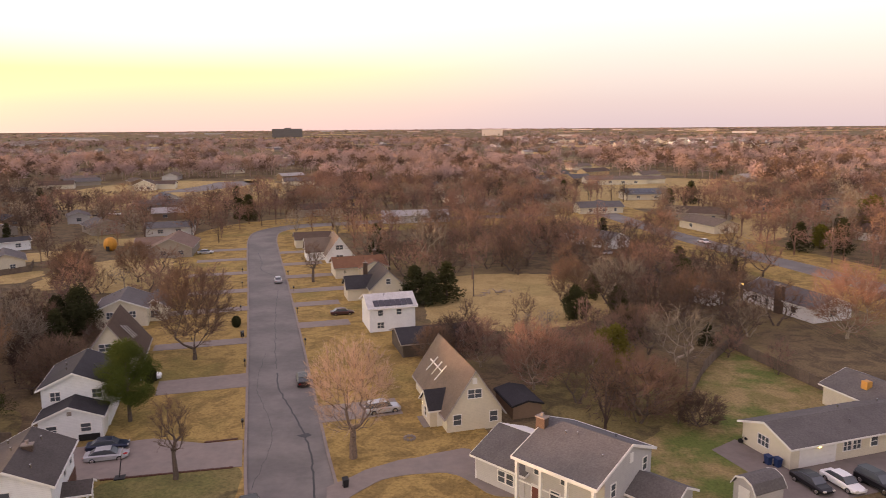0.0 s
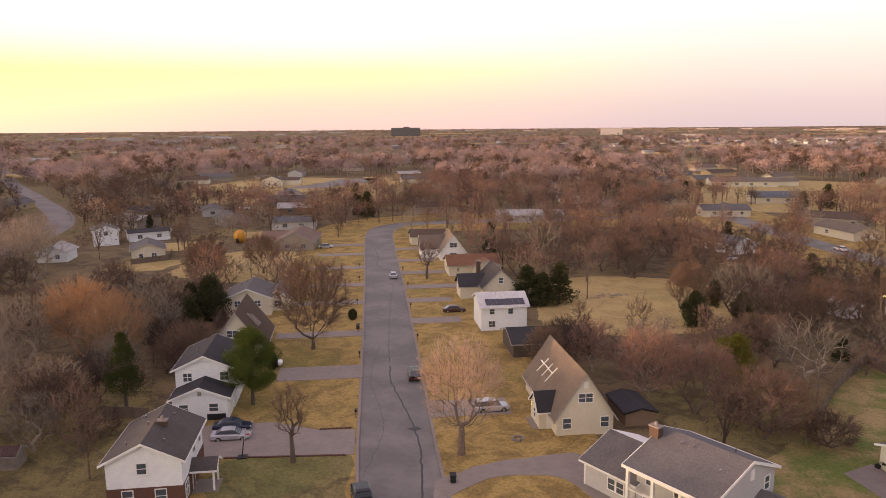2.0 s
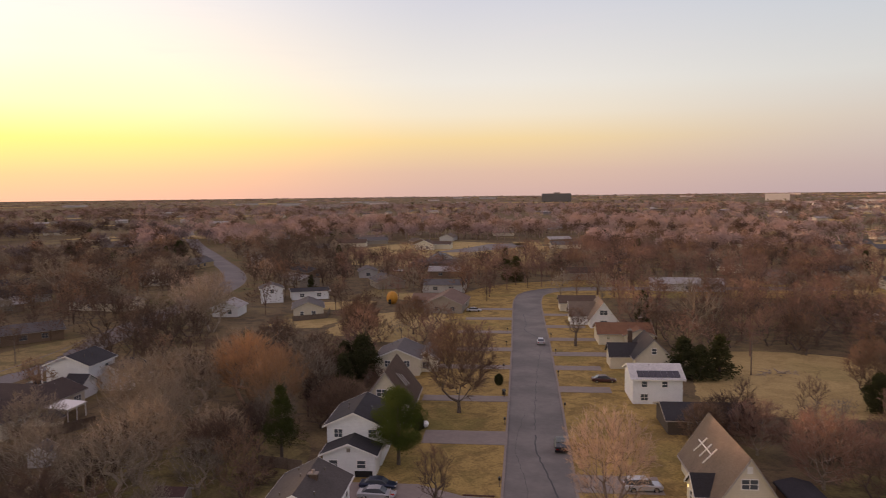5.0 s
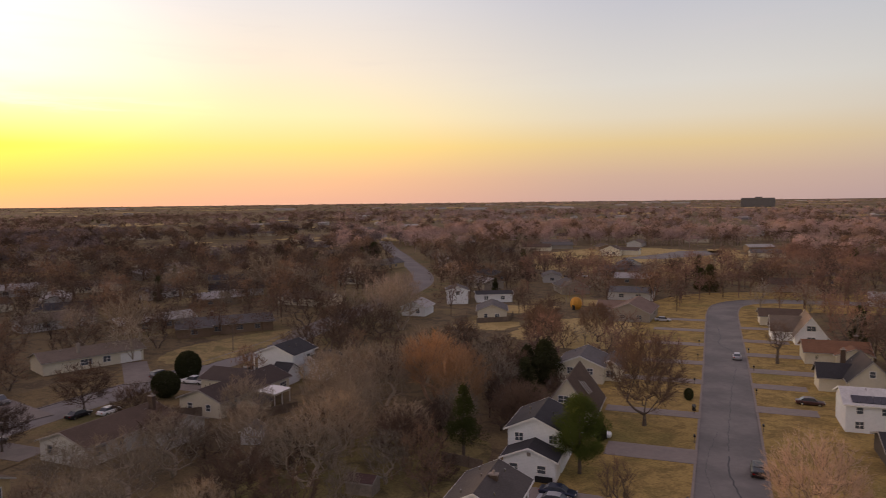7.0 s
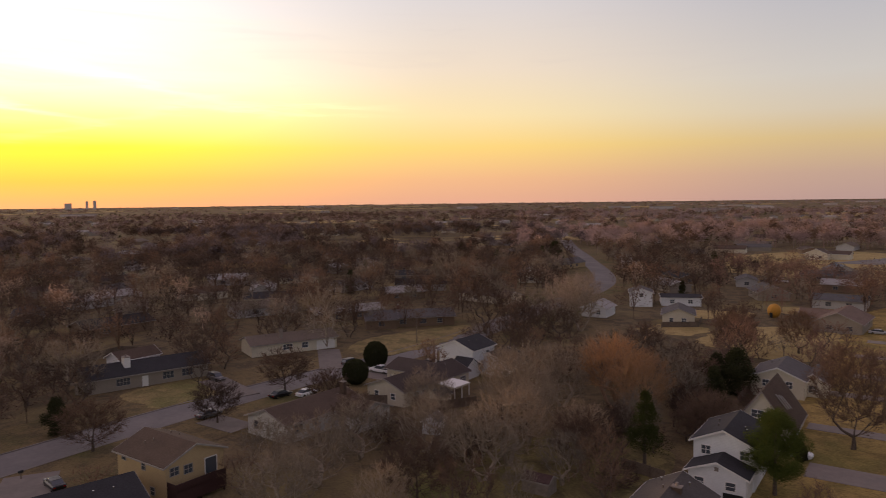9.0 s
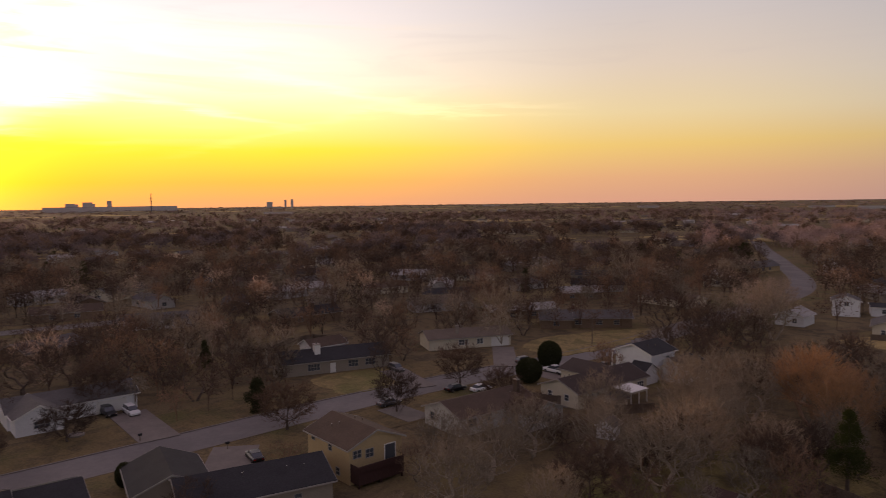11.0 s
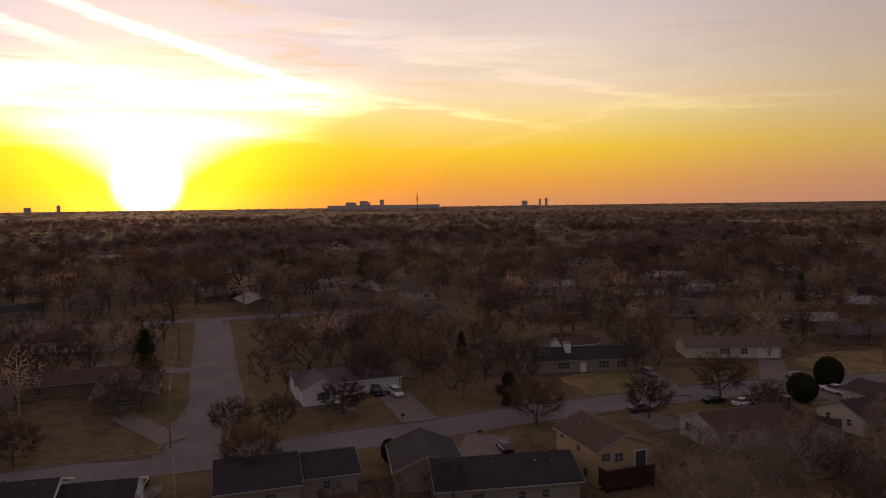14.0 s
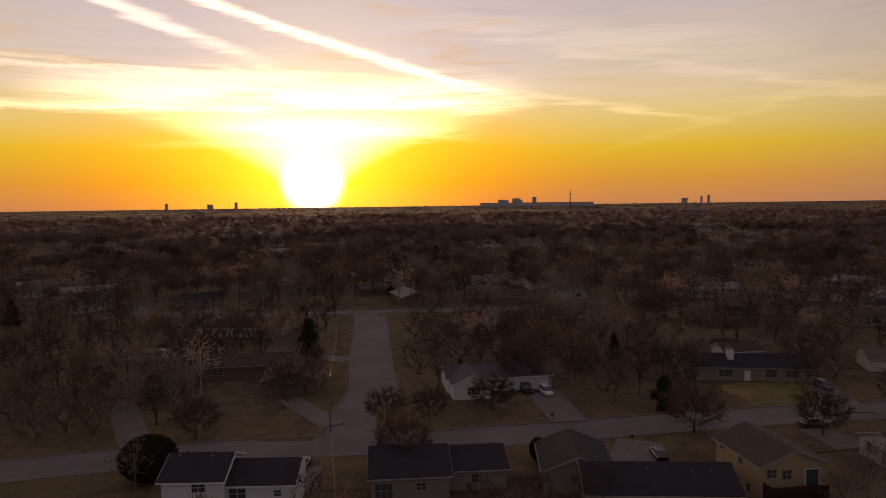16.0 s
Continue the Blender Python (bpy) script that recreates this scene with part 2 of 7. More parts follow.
TAN_BARK = material("tan_bark", (0.17, 0.125, 0.098), 0.95, grain=0.3, grain_size=4.0, bump=0.4)
# The orange evening light on the limbs is put into this bark colour.
ORANGE_LIT_BARK = material("orange_lit_bark", (0.30, 0.20, 0.13), 0.95, grain=0.3, grain_size=4.0, bump=0.4)
BARK = material("grey_bark", (0.115, 0.088, 0.07), 0.95, grain=0.3, grain_size=4.0, bump=0.4)
OLDWOOD = material("weathered_wood", (0.17, 0.13, 0.10), 0.9, grain=0.25, grain_size=4.0, blotch=0.4, blotch_size=0.8, bump=0.2, per_object=0.15)


def siding(name, c):
    return material("siding_" + name, c, 0.65, grain=0.06, grain_size=2.0, blotch=0.35, blotch_size=0.35, second=tuple(v * 0.86 for v in c), lines=(2, 0.2, 0.3), bump=0.12)


def shingle(name, c):
    return material("shingle_" + name, c, 0.9, grain=0.28, grain_size=5.0, blotch=0.55, blotch_size=0.4, second=tuple(v * 0.72 for v in c), lines=(2, 0.09, 0.25), bump=0.25)


TWIG_TAN = twig_material("twig_tan", (0.34, 0.26, 0.20), (0.54, 0.415, 0.325))
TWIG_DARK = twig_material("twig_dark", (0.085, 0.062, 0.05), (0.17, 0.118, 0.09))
TWIG_BROWN = twig_material("twig_brown", (0.145, 0.100, 0.074), (0.25, 0.170, 0.122))
TWIG_RED = twig_material("twig_red", (0.20, 0.128, 0.102), (0.33, 0.21, 0.162))
TWIG_GREY = twig_material("twig_grey", (0.20, 0.163, 0.122), (0.36, 0.30, 0.23))
TWIG_ORANGE = twig_material("twig_orange", (0.22, 0.145, 0.09), (0.42, 0.265, 0.15))
# Distance haze is put into the mauve and rose twigs as a paler colour.
TWIG_HAZED_MAUVE = twig_material("twig_hazed_mauve", (0.32, 0.247, 0.243), (0.40, 0.312, 0.305))
# Grey-mauve twigs kept dark in colour for the backlit west.
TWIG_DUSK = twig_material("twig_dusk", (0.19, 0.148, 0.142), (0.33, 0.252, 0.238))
TWIG_HAZED_ROSE = twig_material("twig_hazed_rose", (0.31, 0.23, 0.20), (0.41, 0.305, 0.265))
NEEDLE = twig_material("needles", (0.040, 0.044, 0.022), (0.088, 0.088, 0.040))
PINE = twig_material("pine_needles", (0.06, 0.088, 0.02), (0.19, 0.21, 0.05))
OLIVE = twig_material("olive_leaves", (0.10, 0.10, 0.02), (0.22, 0.19, 0.045))
DULL_NEEDLE = twig_material("dull_needles", (0.035, 0.045, 0.015), (0.085, 0.095, 0.03))

# ---- building blocks ----


class Shape:
    """Vertices and faces of one part."""

    def __init__(self):
        self.v, self.f = [], []

    def poly(self, pts):
        k = len(self.v)
        self.v += [tuple(p) for p in pts]
        self.f.append(tuple(range(k, k + len(pts))))
        return self

    def box(self, x0, x1, y0, y1, z0, z1):
        k = len(self.v)
        self.v += [(x, y, z) for z in (z0, z1) for x, y in ((x0, y0), (x1, y0), (x1, y1), (x0, y1))]
        self.f += [tuple(k + i for i in q) for q in ((3, 2, 1, 0), (4, 5, 6, 7), (0, 1, 5, 4), (1, 2, 6, 5), (2, 3, 7, 6), (3, 0, 4, 7))]
        return self

    def loft(self, rings, close=True):
        """Joins rings of points, all of one length, and closes both ends."""
        k, n = len(self.v), len(rings[0])
        for r in rings:
            self.v += [tuple(p) for p in r]
        for a in range(len(rings) - 1):
            for i in range(n):
                j = (i + 1) % n
                self.f.append((k + a * n + i, k + a * n + j, k + (a + 1) * n + j, k + (a + 1) * n + i))
        if close:
            self.f.append(tuple(k + i for i in reversed(range(n))))
            self.f.append(tuple(k + (len(rings) - 1) * n + i for i in range(n)))
        return self

    def tube(self, p, q, r0, r1, n=6):
        p, q = Vector(p), Vector(q)
        d = (q - p).normalized()
        a = d.orthogonal().normalized()
        b = d.cross(a)
        ring = [(math.cos(2 * math.pi * i / n), math.sin(2 * math.pi * i / n)) for i in range(n)]
        return self.loft([[c + (a * x + b * y) * r for x, y in ring] for c, r in ((p, r0), (q, r1))])

    def slab(self, pts, thick):
        """A plate of that thickness under the given outline."""
        low = [(x, y, z - thick) for x, y, z in pts]
        return self.loft([low, pts])


def part(name, shape, mat, parent=None, label="", smooth=False):
    me = bpy.data.meshes.new(name)
    if isinstance(shape, Shape):
        me.from_pydata(shape.v, [], shape.f)
    else:
        me.from_pydata(*shape)
    me.materials.append(mat)
    if smooth:
        me.polygons.foreach_set("use_smooth", [True] * len(me.polygons))
    me.update()
    ob = new(name, me)
    if parent:
        ob.parent = parent
    if label:
        ob["label"] = label
    return ob


def thing(name, x, y, rz=0.0, label="", category="", group="", kind="", z=0.0):
    e = new(name)
    e.empty_display_size = 0.5
    e.matrix_world = pose(x, y, z, 0, 0, rz)
    return tagged(e, label, category, group, kind)


# ---- ground, streets and lawns ----
span = 6500
tagged(part("ground", Shape().poly([(-span, -span, 0), (span, -span, 0), (span, span, 0), (-span, span, 0)]), GRASS), "dry winter grass and bare soil of a flat plain", "ground", kind="structure")


def smooth_line(pts, step=4.0):
    """A curve through the points of a street's middle."""
    out = []
    p = [Vector((*a, 0)) for a in pts]
    p = [2 * p[0] - p[1]] + p + [2 * p[-1] - p[-2]]
    for i in range(1, len(p) - 2):
        n = max(2, int((p[i + 1] - p[i]).length / step))
        for k in range(n):
            t = k / n
            out.append(0.5 * ((2 * p[i]) + (p[i + 1] - p[i - 1]) * t + (2 * p[i - 1] - 5 * p[i] + 4 * p[i + 1] - p[i + 2]) * t * t + (3 * p[i] - p[i - 1] - 3 * p[i + 1] + p[i + 2]) * t ** 3))
    return out + [p[-2]]


def normals(line):
    out = []
    for i, p in enumerate(line):
        d = (line[min(i + 1, len(line) - 1)] - line[max(i - 1, 0)]).normalized()
        out.append(Vector((d.y, -d.x, 0)))
    return out


def strip(line, a, b, z0, z1=None):
    """A band along a line between the offsets a and b to its right; with z1 it is a solid kerb."""
    s, nn = Shape(), normals(line)
    for i in range(len(line)):
        p, q = line[i] + nn[i] * a, line[i] + nn[i] * b
        if z1 is None:
            s.v += [(p.x, p.y, z0), (q.x, q.y, z0)]
            if i:
                k = 2 * i
                s.f.append((k - 2, k - 1, k + 1, k))
        else:
            s.v += [(p.x, p.y, z0), (p.x, p.y, z1), (q.x, q.y, z1), (q.x, q.y, z0)]
            if i:
                k = 4 * i
                s.f += [(k - 4 + j, k - 3 + j, k + 1 + j, k + j) for j in range(3)]
    return s


LINES = {
    "main": ([(16, 18), (2, 38), (-10.5, 54), (-16.7, 68.3), (-24.8, 96.8), (-32.4, 124.2), (-45.7, 171.3), (-57, 210.4), (-65, 240), (-66.5, 256), (-60, 268), (-42, 276), (-5, 288), (40, 300)], 9.0, 20, "worn grey asphalt residential street with dark sealed cracks"),
    "west": ([(-64, -130), (-78, -105), (-95, -68), (-104, -42), (-109, -20), (-117, 6), (-127, 37), (-134.5, 68), (-139, 95), (-147, 125), (-163, 165), (-200, 253), (-285, 343), (-372, 428), (-520, 585)], 9.4, 13, "grey asphalt street that bends between the yards"),
    "side": ([(-109, -30), (-125, -31.5), (-140, -32.5), (-163.5, -38.4), (-216, -50.5), (-240, -57)], 9.6, 9, "pale asphalt side street running towards the sunset"),
    "cross": ([(-232, -130), (-233, -90), (-240, -57), (-247, -20), (-254, 20)], 8.5, 8, "narrow asphalt cross street"),
    "east": ([(104, 120), (98, 158), (92, 184), (84, 209), (76, 240), (70, 268), (60, 330)], 8.6, 14, "blue-grey asphalt street behind the trees")}
STREETS = {k: smooth_line(v[0]) for k, v in LINES.items()}
ROADS = {k: np.array([(p.x, p.y) for p in line]) for k, line in STREETS.items()}


def clipped(key, shape):
    """Drops the faces of a kerb or lawn that would lie on another street."""
    keep = []
    for f in shape.f:
        mx, my = sum(shape.v[i][0] for i in f) / len(f), sum(shape.v[i][1] for i in f) / len(f)
        if all(np.hypot(r[:, 0] - mx, r[:, 1] - my).min() > LINES[k][1] / 2 + 0.4 for k, r in ROADS.items() if k != key):
            keep.append(f)
    shape.f = keep
    return shape


for level, (key, (pts, width, lawn, label)) in enumerate(LINES.items()):
    line, hw = STREETS[key], width / 2
    tagged(part("road", strip(line, -hw, hw, 0.02 + 0.005 * level), ASPHALT if key in ("main", "east") else PALE_ASPHALT), label, "road", kind="structure")
    for sgn in (-1, 1):
        tagged(part("kerb", clipped(key, strip(line, sgn * hw, sgn * (hw + 0.35), 0.0, 0.15)), CONCRETE if key in ("main", "east") else WEST_CONCRETE), "low concrete kerb along the street", "kerb", kind="structure")
        bands = 3
        verge = Shape()
        for i in range(bands):
            sub = clipped(key, strip(line, sgn * (hw + 0.35 + (lawn - 0.35) * i / bands), sgn * (hw + 0.35 + (lawn - 0.35) * (i + 1) / bands), 0.11 - 0.012 * level))
            k = len(verge.v)
            verge.v += sub.v
            verge.f += [tuple(k + j for j in f) for f in sub.f]
        tagged(part("lawn", verge, LAWN if key in ("main", "east") else SHADED_LAWN), "straw-coloured dormant lawn of the front yards", "lawn", kind="structure")
MAIN, WEST = STREETS["main"], STREETS["west"]

# sealed cracks of the main street
def crack(points, width, seed):
    """A ragged line of tar poured into a crack of the street."""
    rng = random.Random(seed)
    curve = [p + Vector((rng.uniform(-0.14, 0.14), rng.uniform(-0.14, 0.14), 0)) for p in smooth_line(points, 1.1)]
    tagged(part("crack_seal", strip(curve, -width / 2, width / 2, 0.026), TAR), "dark tar line sealing a crack in the street", "road mark", kind="structure")


crack([(-14.0, 61.5), (-14.4, 67.1), (-16.3, 76.0), (-18.6, 83.4), (-21.8, 90.5), (-25.9, 100.0), (-27.6, 106.0)], 0.22, 3)
crack([(-28.2, 108.0), (-31.6, 121.4), (-36.8, 143.0), (-41.1, 162.9)], 0.10, 5)
crack([(-43.0, 171.0), (-45.5, 178.0), (-51.5, 187.0), (-53.6, 195.9), (-59.0, 212.0)], 0.2, 7)
crack([(-21.5, 70.0), (-22.8, 84.0), (-29.0, 100.0), (-32.0, 116.0)], 0.05, 9)
tagged(part("tar_spot", Shape().slab([(-19.6, 83.3, 0.03), (-18.5, 82.7, 0.03), (-17.7, 83.5, 0.03), (-18.4, 84.1, 0.03)], 0.01), TAR), "dark tar spot on the street", "road mark", kind="structure")


def blob(pts, step=1.2, wobble=0.9):
    """A rounded, ragged outline through the given corners."""
    c = sum((Vector((*p, 0)) for p in pts), Vector()) / len(pts)
    loop = smooth_line(list(pts) + [pts[0]], step)[:-1]
    return [((p + (p - c).normalized() * wobble * noise.noise(p * 0.35) * 2).x, (p + (p - c).normalized() * wobble * noise.noise(p * 0.35) * 2).y) for p in loop]


def patch(name, pts, z, mat, label, category):
    """A flat paved or grassed area with a given outline."""
    return tagged(part(name, Shape().slab([(x, y, z) for x, y in pts], 0.1), mat), label, category, kind="structure")


def drive(p, q, width, label="pale concrete driveway of a house", mat=None):
    p, q = Vector((*p, 0)), Vector((*q, 0))
    d = (q - p).normalized()
    n = Vector((-d.y, d.x, 0)) * width / 2
    patch("driveway", [((p + n).x, (p + n).y), ((q + n).x, (q + n).y), ((q - n).x, (q - n).y), ((p - n).x, (p - n).y)][::-1], 0.165, mat or CONCRETE, label, "driveway")


# ---- houses ----


def gable(walls, roofs, trims, cx, cy, bw, bl, eave, ridge, over=0.45, turn=False, shift=0.0):
    """One wing: walls with gable ends, two roof plates and the boards along their edges. The ridge runs along y, or along x where turn is set."""
    hw, hl = bw / 2, bl / 2

    def at_(x, y, z):
        return (cx + y, cy - x, z) if turn else (cx + x, cy + y, z)
    ring = [(-hw, 0.0), (hw, 0.0), (hw, eave), (shift, ridge), (-hw, eave)]
    walls.loft([[at_(x, y, z) for x, z in ring] for y in (-hl, hl)])
    tan = (ridge - eave) / hw
    th = 0.16
    for sgn in (-1, 1):
        ex = sgn * (hw + over)
        ez = eave - over * (ridge - eave) / (hw - sgn * shift)
        pts = [(shift, -hl - over, ridge), (shift, hl + over, ridge), (ex, hl + over, ez), (ex, -hl - over, ez)]
        if sgn > 0:
            pts = pts[::-1]
        roofs.loft([[at_(x, y, z + 0.02) for x, y, z in pts], [at_(x, y, z + 0.02 + th) for x, y, z in pts]])
        # rake boards at both ends, a gutter board along the eave
        for e in (-1, 1):
            y0, y1 = e * (hl + over), e * (hl + over + 0.04)
            trims.loft([[at_(shift, y0, ridge - 0.06), at_(ex, y0, ez - 0.06), at_(ex, y0, ez + th + 0.03), at_(shift, y0, ridge + th + 0.03)],
                        [at_(shift, y1, ridge - 0.06), at_(ex, y1, ez - 0.06), at_(ex, y1, ez + th + 0.03), at_(shift, y1, ridge + th + 0.03)]])
        trims.loft([[at_(ex, -hl - over, ez - 0.08), at_(ex, hl + over, ez - 0.08), at_(ex, hl + over, ez + 0.1), at_(ex, -hl - over, ez + 0.1)],
                    [at_(ex + sgn * 0.1, -hl - over, ez - 0.08), at_(ex + sgn * 0.1, hl + over, ez - 0.08), at_(ex + sgn * 0.1, hl + over, ez + 0.1), at_(ex + sgn * 0.1, -hl - over, ez + 0.1)]])


def wall_point(blk, face, u):
    """A point on a wing's wall: face N, S, E or W in the house's own axes, u metres from the wall's middle; and its outward way."""
    cx, cy, bw, bl = blk[:4]
    if len(blk) > 6 and blk[6]:
        bw, bl = bl, bw
    return {"S": (cx + u, cy - bl / 2, 0, -1), "N": (cx - u, cy + bl / 2, 0, 1), "E": (cx + bw / 2, cy + u, 1, 0), "W": (cx - bw / 2, cy - u, -1, 0)}[face]


def facing_box(s, x, y, nx, ny, u0, u1, z0, z1, out0, out1):
    """A box on a wall, given along the wall, in height and outwards."""
    tx, ty = -ny, nx
    xs = [x + tx * u0 + nx * out0, x + tx * u1 + nx * out1]
    ys = [y + ty * u0 + ny * out0, y + ty * u1 + ny * out1]
    return s.box(min(xs), max(xs), min(ys), max(ys), z0, z1)


def window(house, blk, face, u, z, ww, wh, bars=1, name="window", trim=None):
    x, y, nx, ny = wall_point(blk, face, u)
    b = 0.085
    tx, ty = -ny, nx

    def corner(u_, z_, o):
        return (x + tx * u_ + nx * o, y + ty * u_ + ny * o, z_)
    loops = []
    for k, o in ((b, 0.0), (b, 0.08), (0.0, 0.08), (0.0, 0.0)):
        loops.append([corner(-ww / 2 - k, z - k, o), corner(ww / 2 + k, z - k, o), corner(ww / 2 + k, z + wh + k, o), corner(-ww / 2 - k, z + wh + k, o)])
    f = part(name, Shape().loft(loops + [loops[0]], close=False), trim or TRIM, house)
    part("pane", facing_box(Shape(), x, y, nx, ny, -ww / 2, ww / 2, z, z + wh, 0.0, 0.02), GLASS, f)
    part("muntin", facing_box(Shape(), x, y, nx, ny, -ww / 2, ww / 2, z + wh / 2 - 0.03, z + wh / 2 + 0.03, 0.02, 0.06), trim or TRIM, f)
    for i in range(bars):
        c = -ww / 2 + ww * (i + 1) / (bars + 1)
        part("mullion", facing_box(Shape(), x, y, nx, ny, c - 0.035, c + 0.035, z, z + wh, 0.02, 0.065), trim or TRIM, f)


def door(house, blk, face, u, ww, wh, mat, name="door", panels=0, z=0.0):
    x, y, nx, ny = wall_point(blk, face, u)
    d = part(name, facing_box(Shape(), x, y, nx, ny, -ww / 2, ww / 2, z, z + wh, 0.0, 0.05), mat, house)
    fr = Shape()
    for u0, u1, z0, z1 in ((-ww / 2 - 0.12, -ww / 2, z, z + wh + 0.12), (ww / 2, ww / 2 + 0.12, z, z + wh + 0.12), (-ww / 2, ww / 2, z + wh, z + wh + 0.12)):
        facing_box(fr, x, y, nx, ny, u0, u1, z0, z1, 0.0, 0.08)
    part("door_frame", fr, TRIM, d)
    for i in range(panels):
        part("panel", facing_box(Shape(), x, y, nx, ny, -ww / 2 + 0.08, ww / 2 - 0.08, z + wh * i / panels + 0.05, z + wh * (i + 1) / panels - 0.05, 0.05, 0.075), mat, d)


def chimney(house, x, y, top, mat=None, sx=0.9, sy=0.7, base=0.0):
    c = part("chimney", Shape().box(x - sx / 2, x + sx / 2, y - sy / 2, y + sy / 2, base, top), mat or OLD_BRICK, house, "brick chimney")
    part("chimney_cap", Shape().box(x - sx / 2 - 0.08, x + sx / 2 + 0.08, y - sy / 2 - 0.08, y + sy / 2 + 0.08, top, top + 0.12), CONCRETE, c)
    part("flue", Shape().tube((x, y, top + 0.1), (x, y, top + 0.5), 0.16, 0.16, 8), CONCRETE, c)


def vents(house, blk, rng, n=3):
    """Pipe vents that stand out of a roof."""
    cx, cy, bw, bl, eave, ridge = blk[:6]
    turn = len(blk) > 6 and blk[6]
    for _ in range(n):
        a, b = rng.uniform(0.15, 0.6) * rng.choice((-1, 1)), rng.uniform(-0.42, 0.42)
        z = ridge - abs(a) * (ridge - eave) + 0.1
        x, y = (b * bl, -a * bw / 2) if turn else (a * bw / 2, b * bl)
        part("roof_vent", Shape().tube((cx + x, cy + y, z - 0.1), (cx + x, cy + y, z + 0.45), 0.09, 0.09, 6), CHROME, house)


def house(x, y, rz, blocks, wall, roof, label, windows=(), doors=(), chim=(), category="house", over=0.45, n_vents=2, trim=None):
    """A house of wings (cx, cy, width, length, eave, ridge, turned). windows: (wing, face, u, sill, width, height, bars)."""
    h = thing("house", x, y, rz, label, category, "houses of the neighbourhood")
    rng = random.Random(int(x * 7 + y * 13))
    for blk in blocks:
        walls, roofs, trims = Shape(), Shape(), Shape()
        gable(walls, roofs, trims, *blk[:6], over=over, turn=bool(len(blk) > 6 and blk[6]))
        part("wall", walls, wall, h)
        r = part("roof", roofs, roof, h)
        part("roof_edge", trims, trim or (TRIM if wall in (WHITE, CREAM) else DULL_TRIM), r)
    if n_vents:
        vents(h, blocks[0], rng, n_vents)
    for b, face, u, z, ww, wh, bars in windows:
        window(h, blocks[b], face, u, z, ww, wh, bars, trim=None if wall in (WHITE, CREAM, BEIGE) else DULL_TRIM)
    for b, face, u, ww, wh, mat, panels in doors:
        door(h, blocks[b], face, u, ww, wh, mat, "garage_door" if ww > 2 else "door", panels)
    for c in chim:
        chimney(h, *c)
    return h


WHITE = siding("white", (0.77, 0.77, 0.78))
S_CHAR = shingle("charcoal", (0.088, 0.076, 0.070))
S_SLATE = shingle("slate", (0.118, 0.113, 0.116))
CREAM = siding("cream", (0.66, 0.60, 0.47))
BEIGE = siding("beige", (0.62, 0.56, 0.44))
TAN = siding("tan", (0.48, 0.36, 0.20))
GREYW = siding("grey", (0.46, 0.44, 0.43))
BROWNW = siding("brown", (0.22, 0.15, 0.10))
TAUPE = siding("taupe", (0.30, 0.255, 0.21))
S_GREY = shingle("grey", (0.126, 0.115, 0.113))
S_RUST = shingle("rust", (0.20, 0.10, 0.055))
S_DARK = shingle("dark", (0.042, 0.040, 0.044))
S_BROWN = shingle("brown", (0.105, 0.072, 0.053))
S_TAN = shingle("tan", (0.17, 0.133, 0.105))
S_PALE = shingle("pale", (0.37, 0.35, 0.335))
GARAGE = material("garage_door_paint", (0.70, 0.68, 0.65), 0.5, grain=0.05, grain_size=2.0)
DOORRED = material("door_paint", (0.16, 0.06, 0.045), 0.5, grain=0.08)
SOLAR = material("solar_cells", (0.008, 0.010, 0.018), 0.12, spec=0.9)

# ---- trees ----


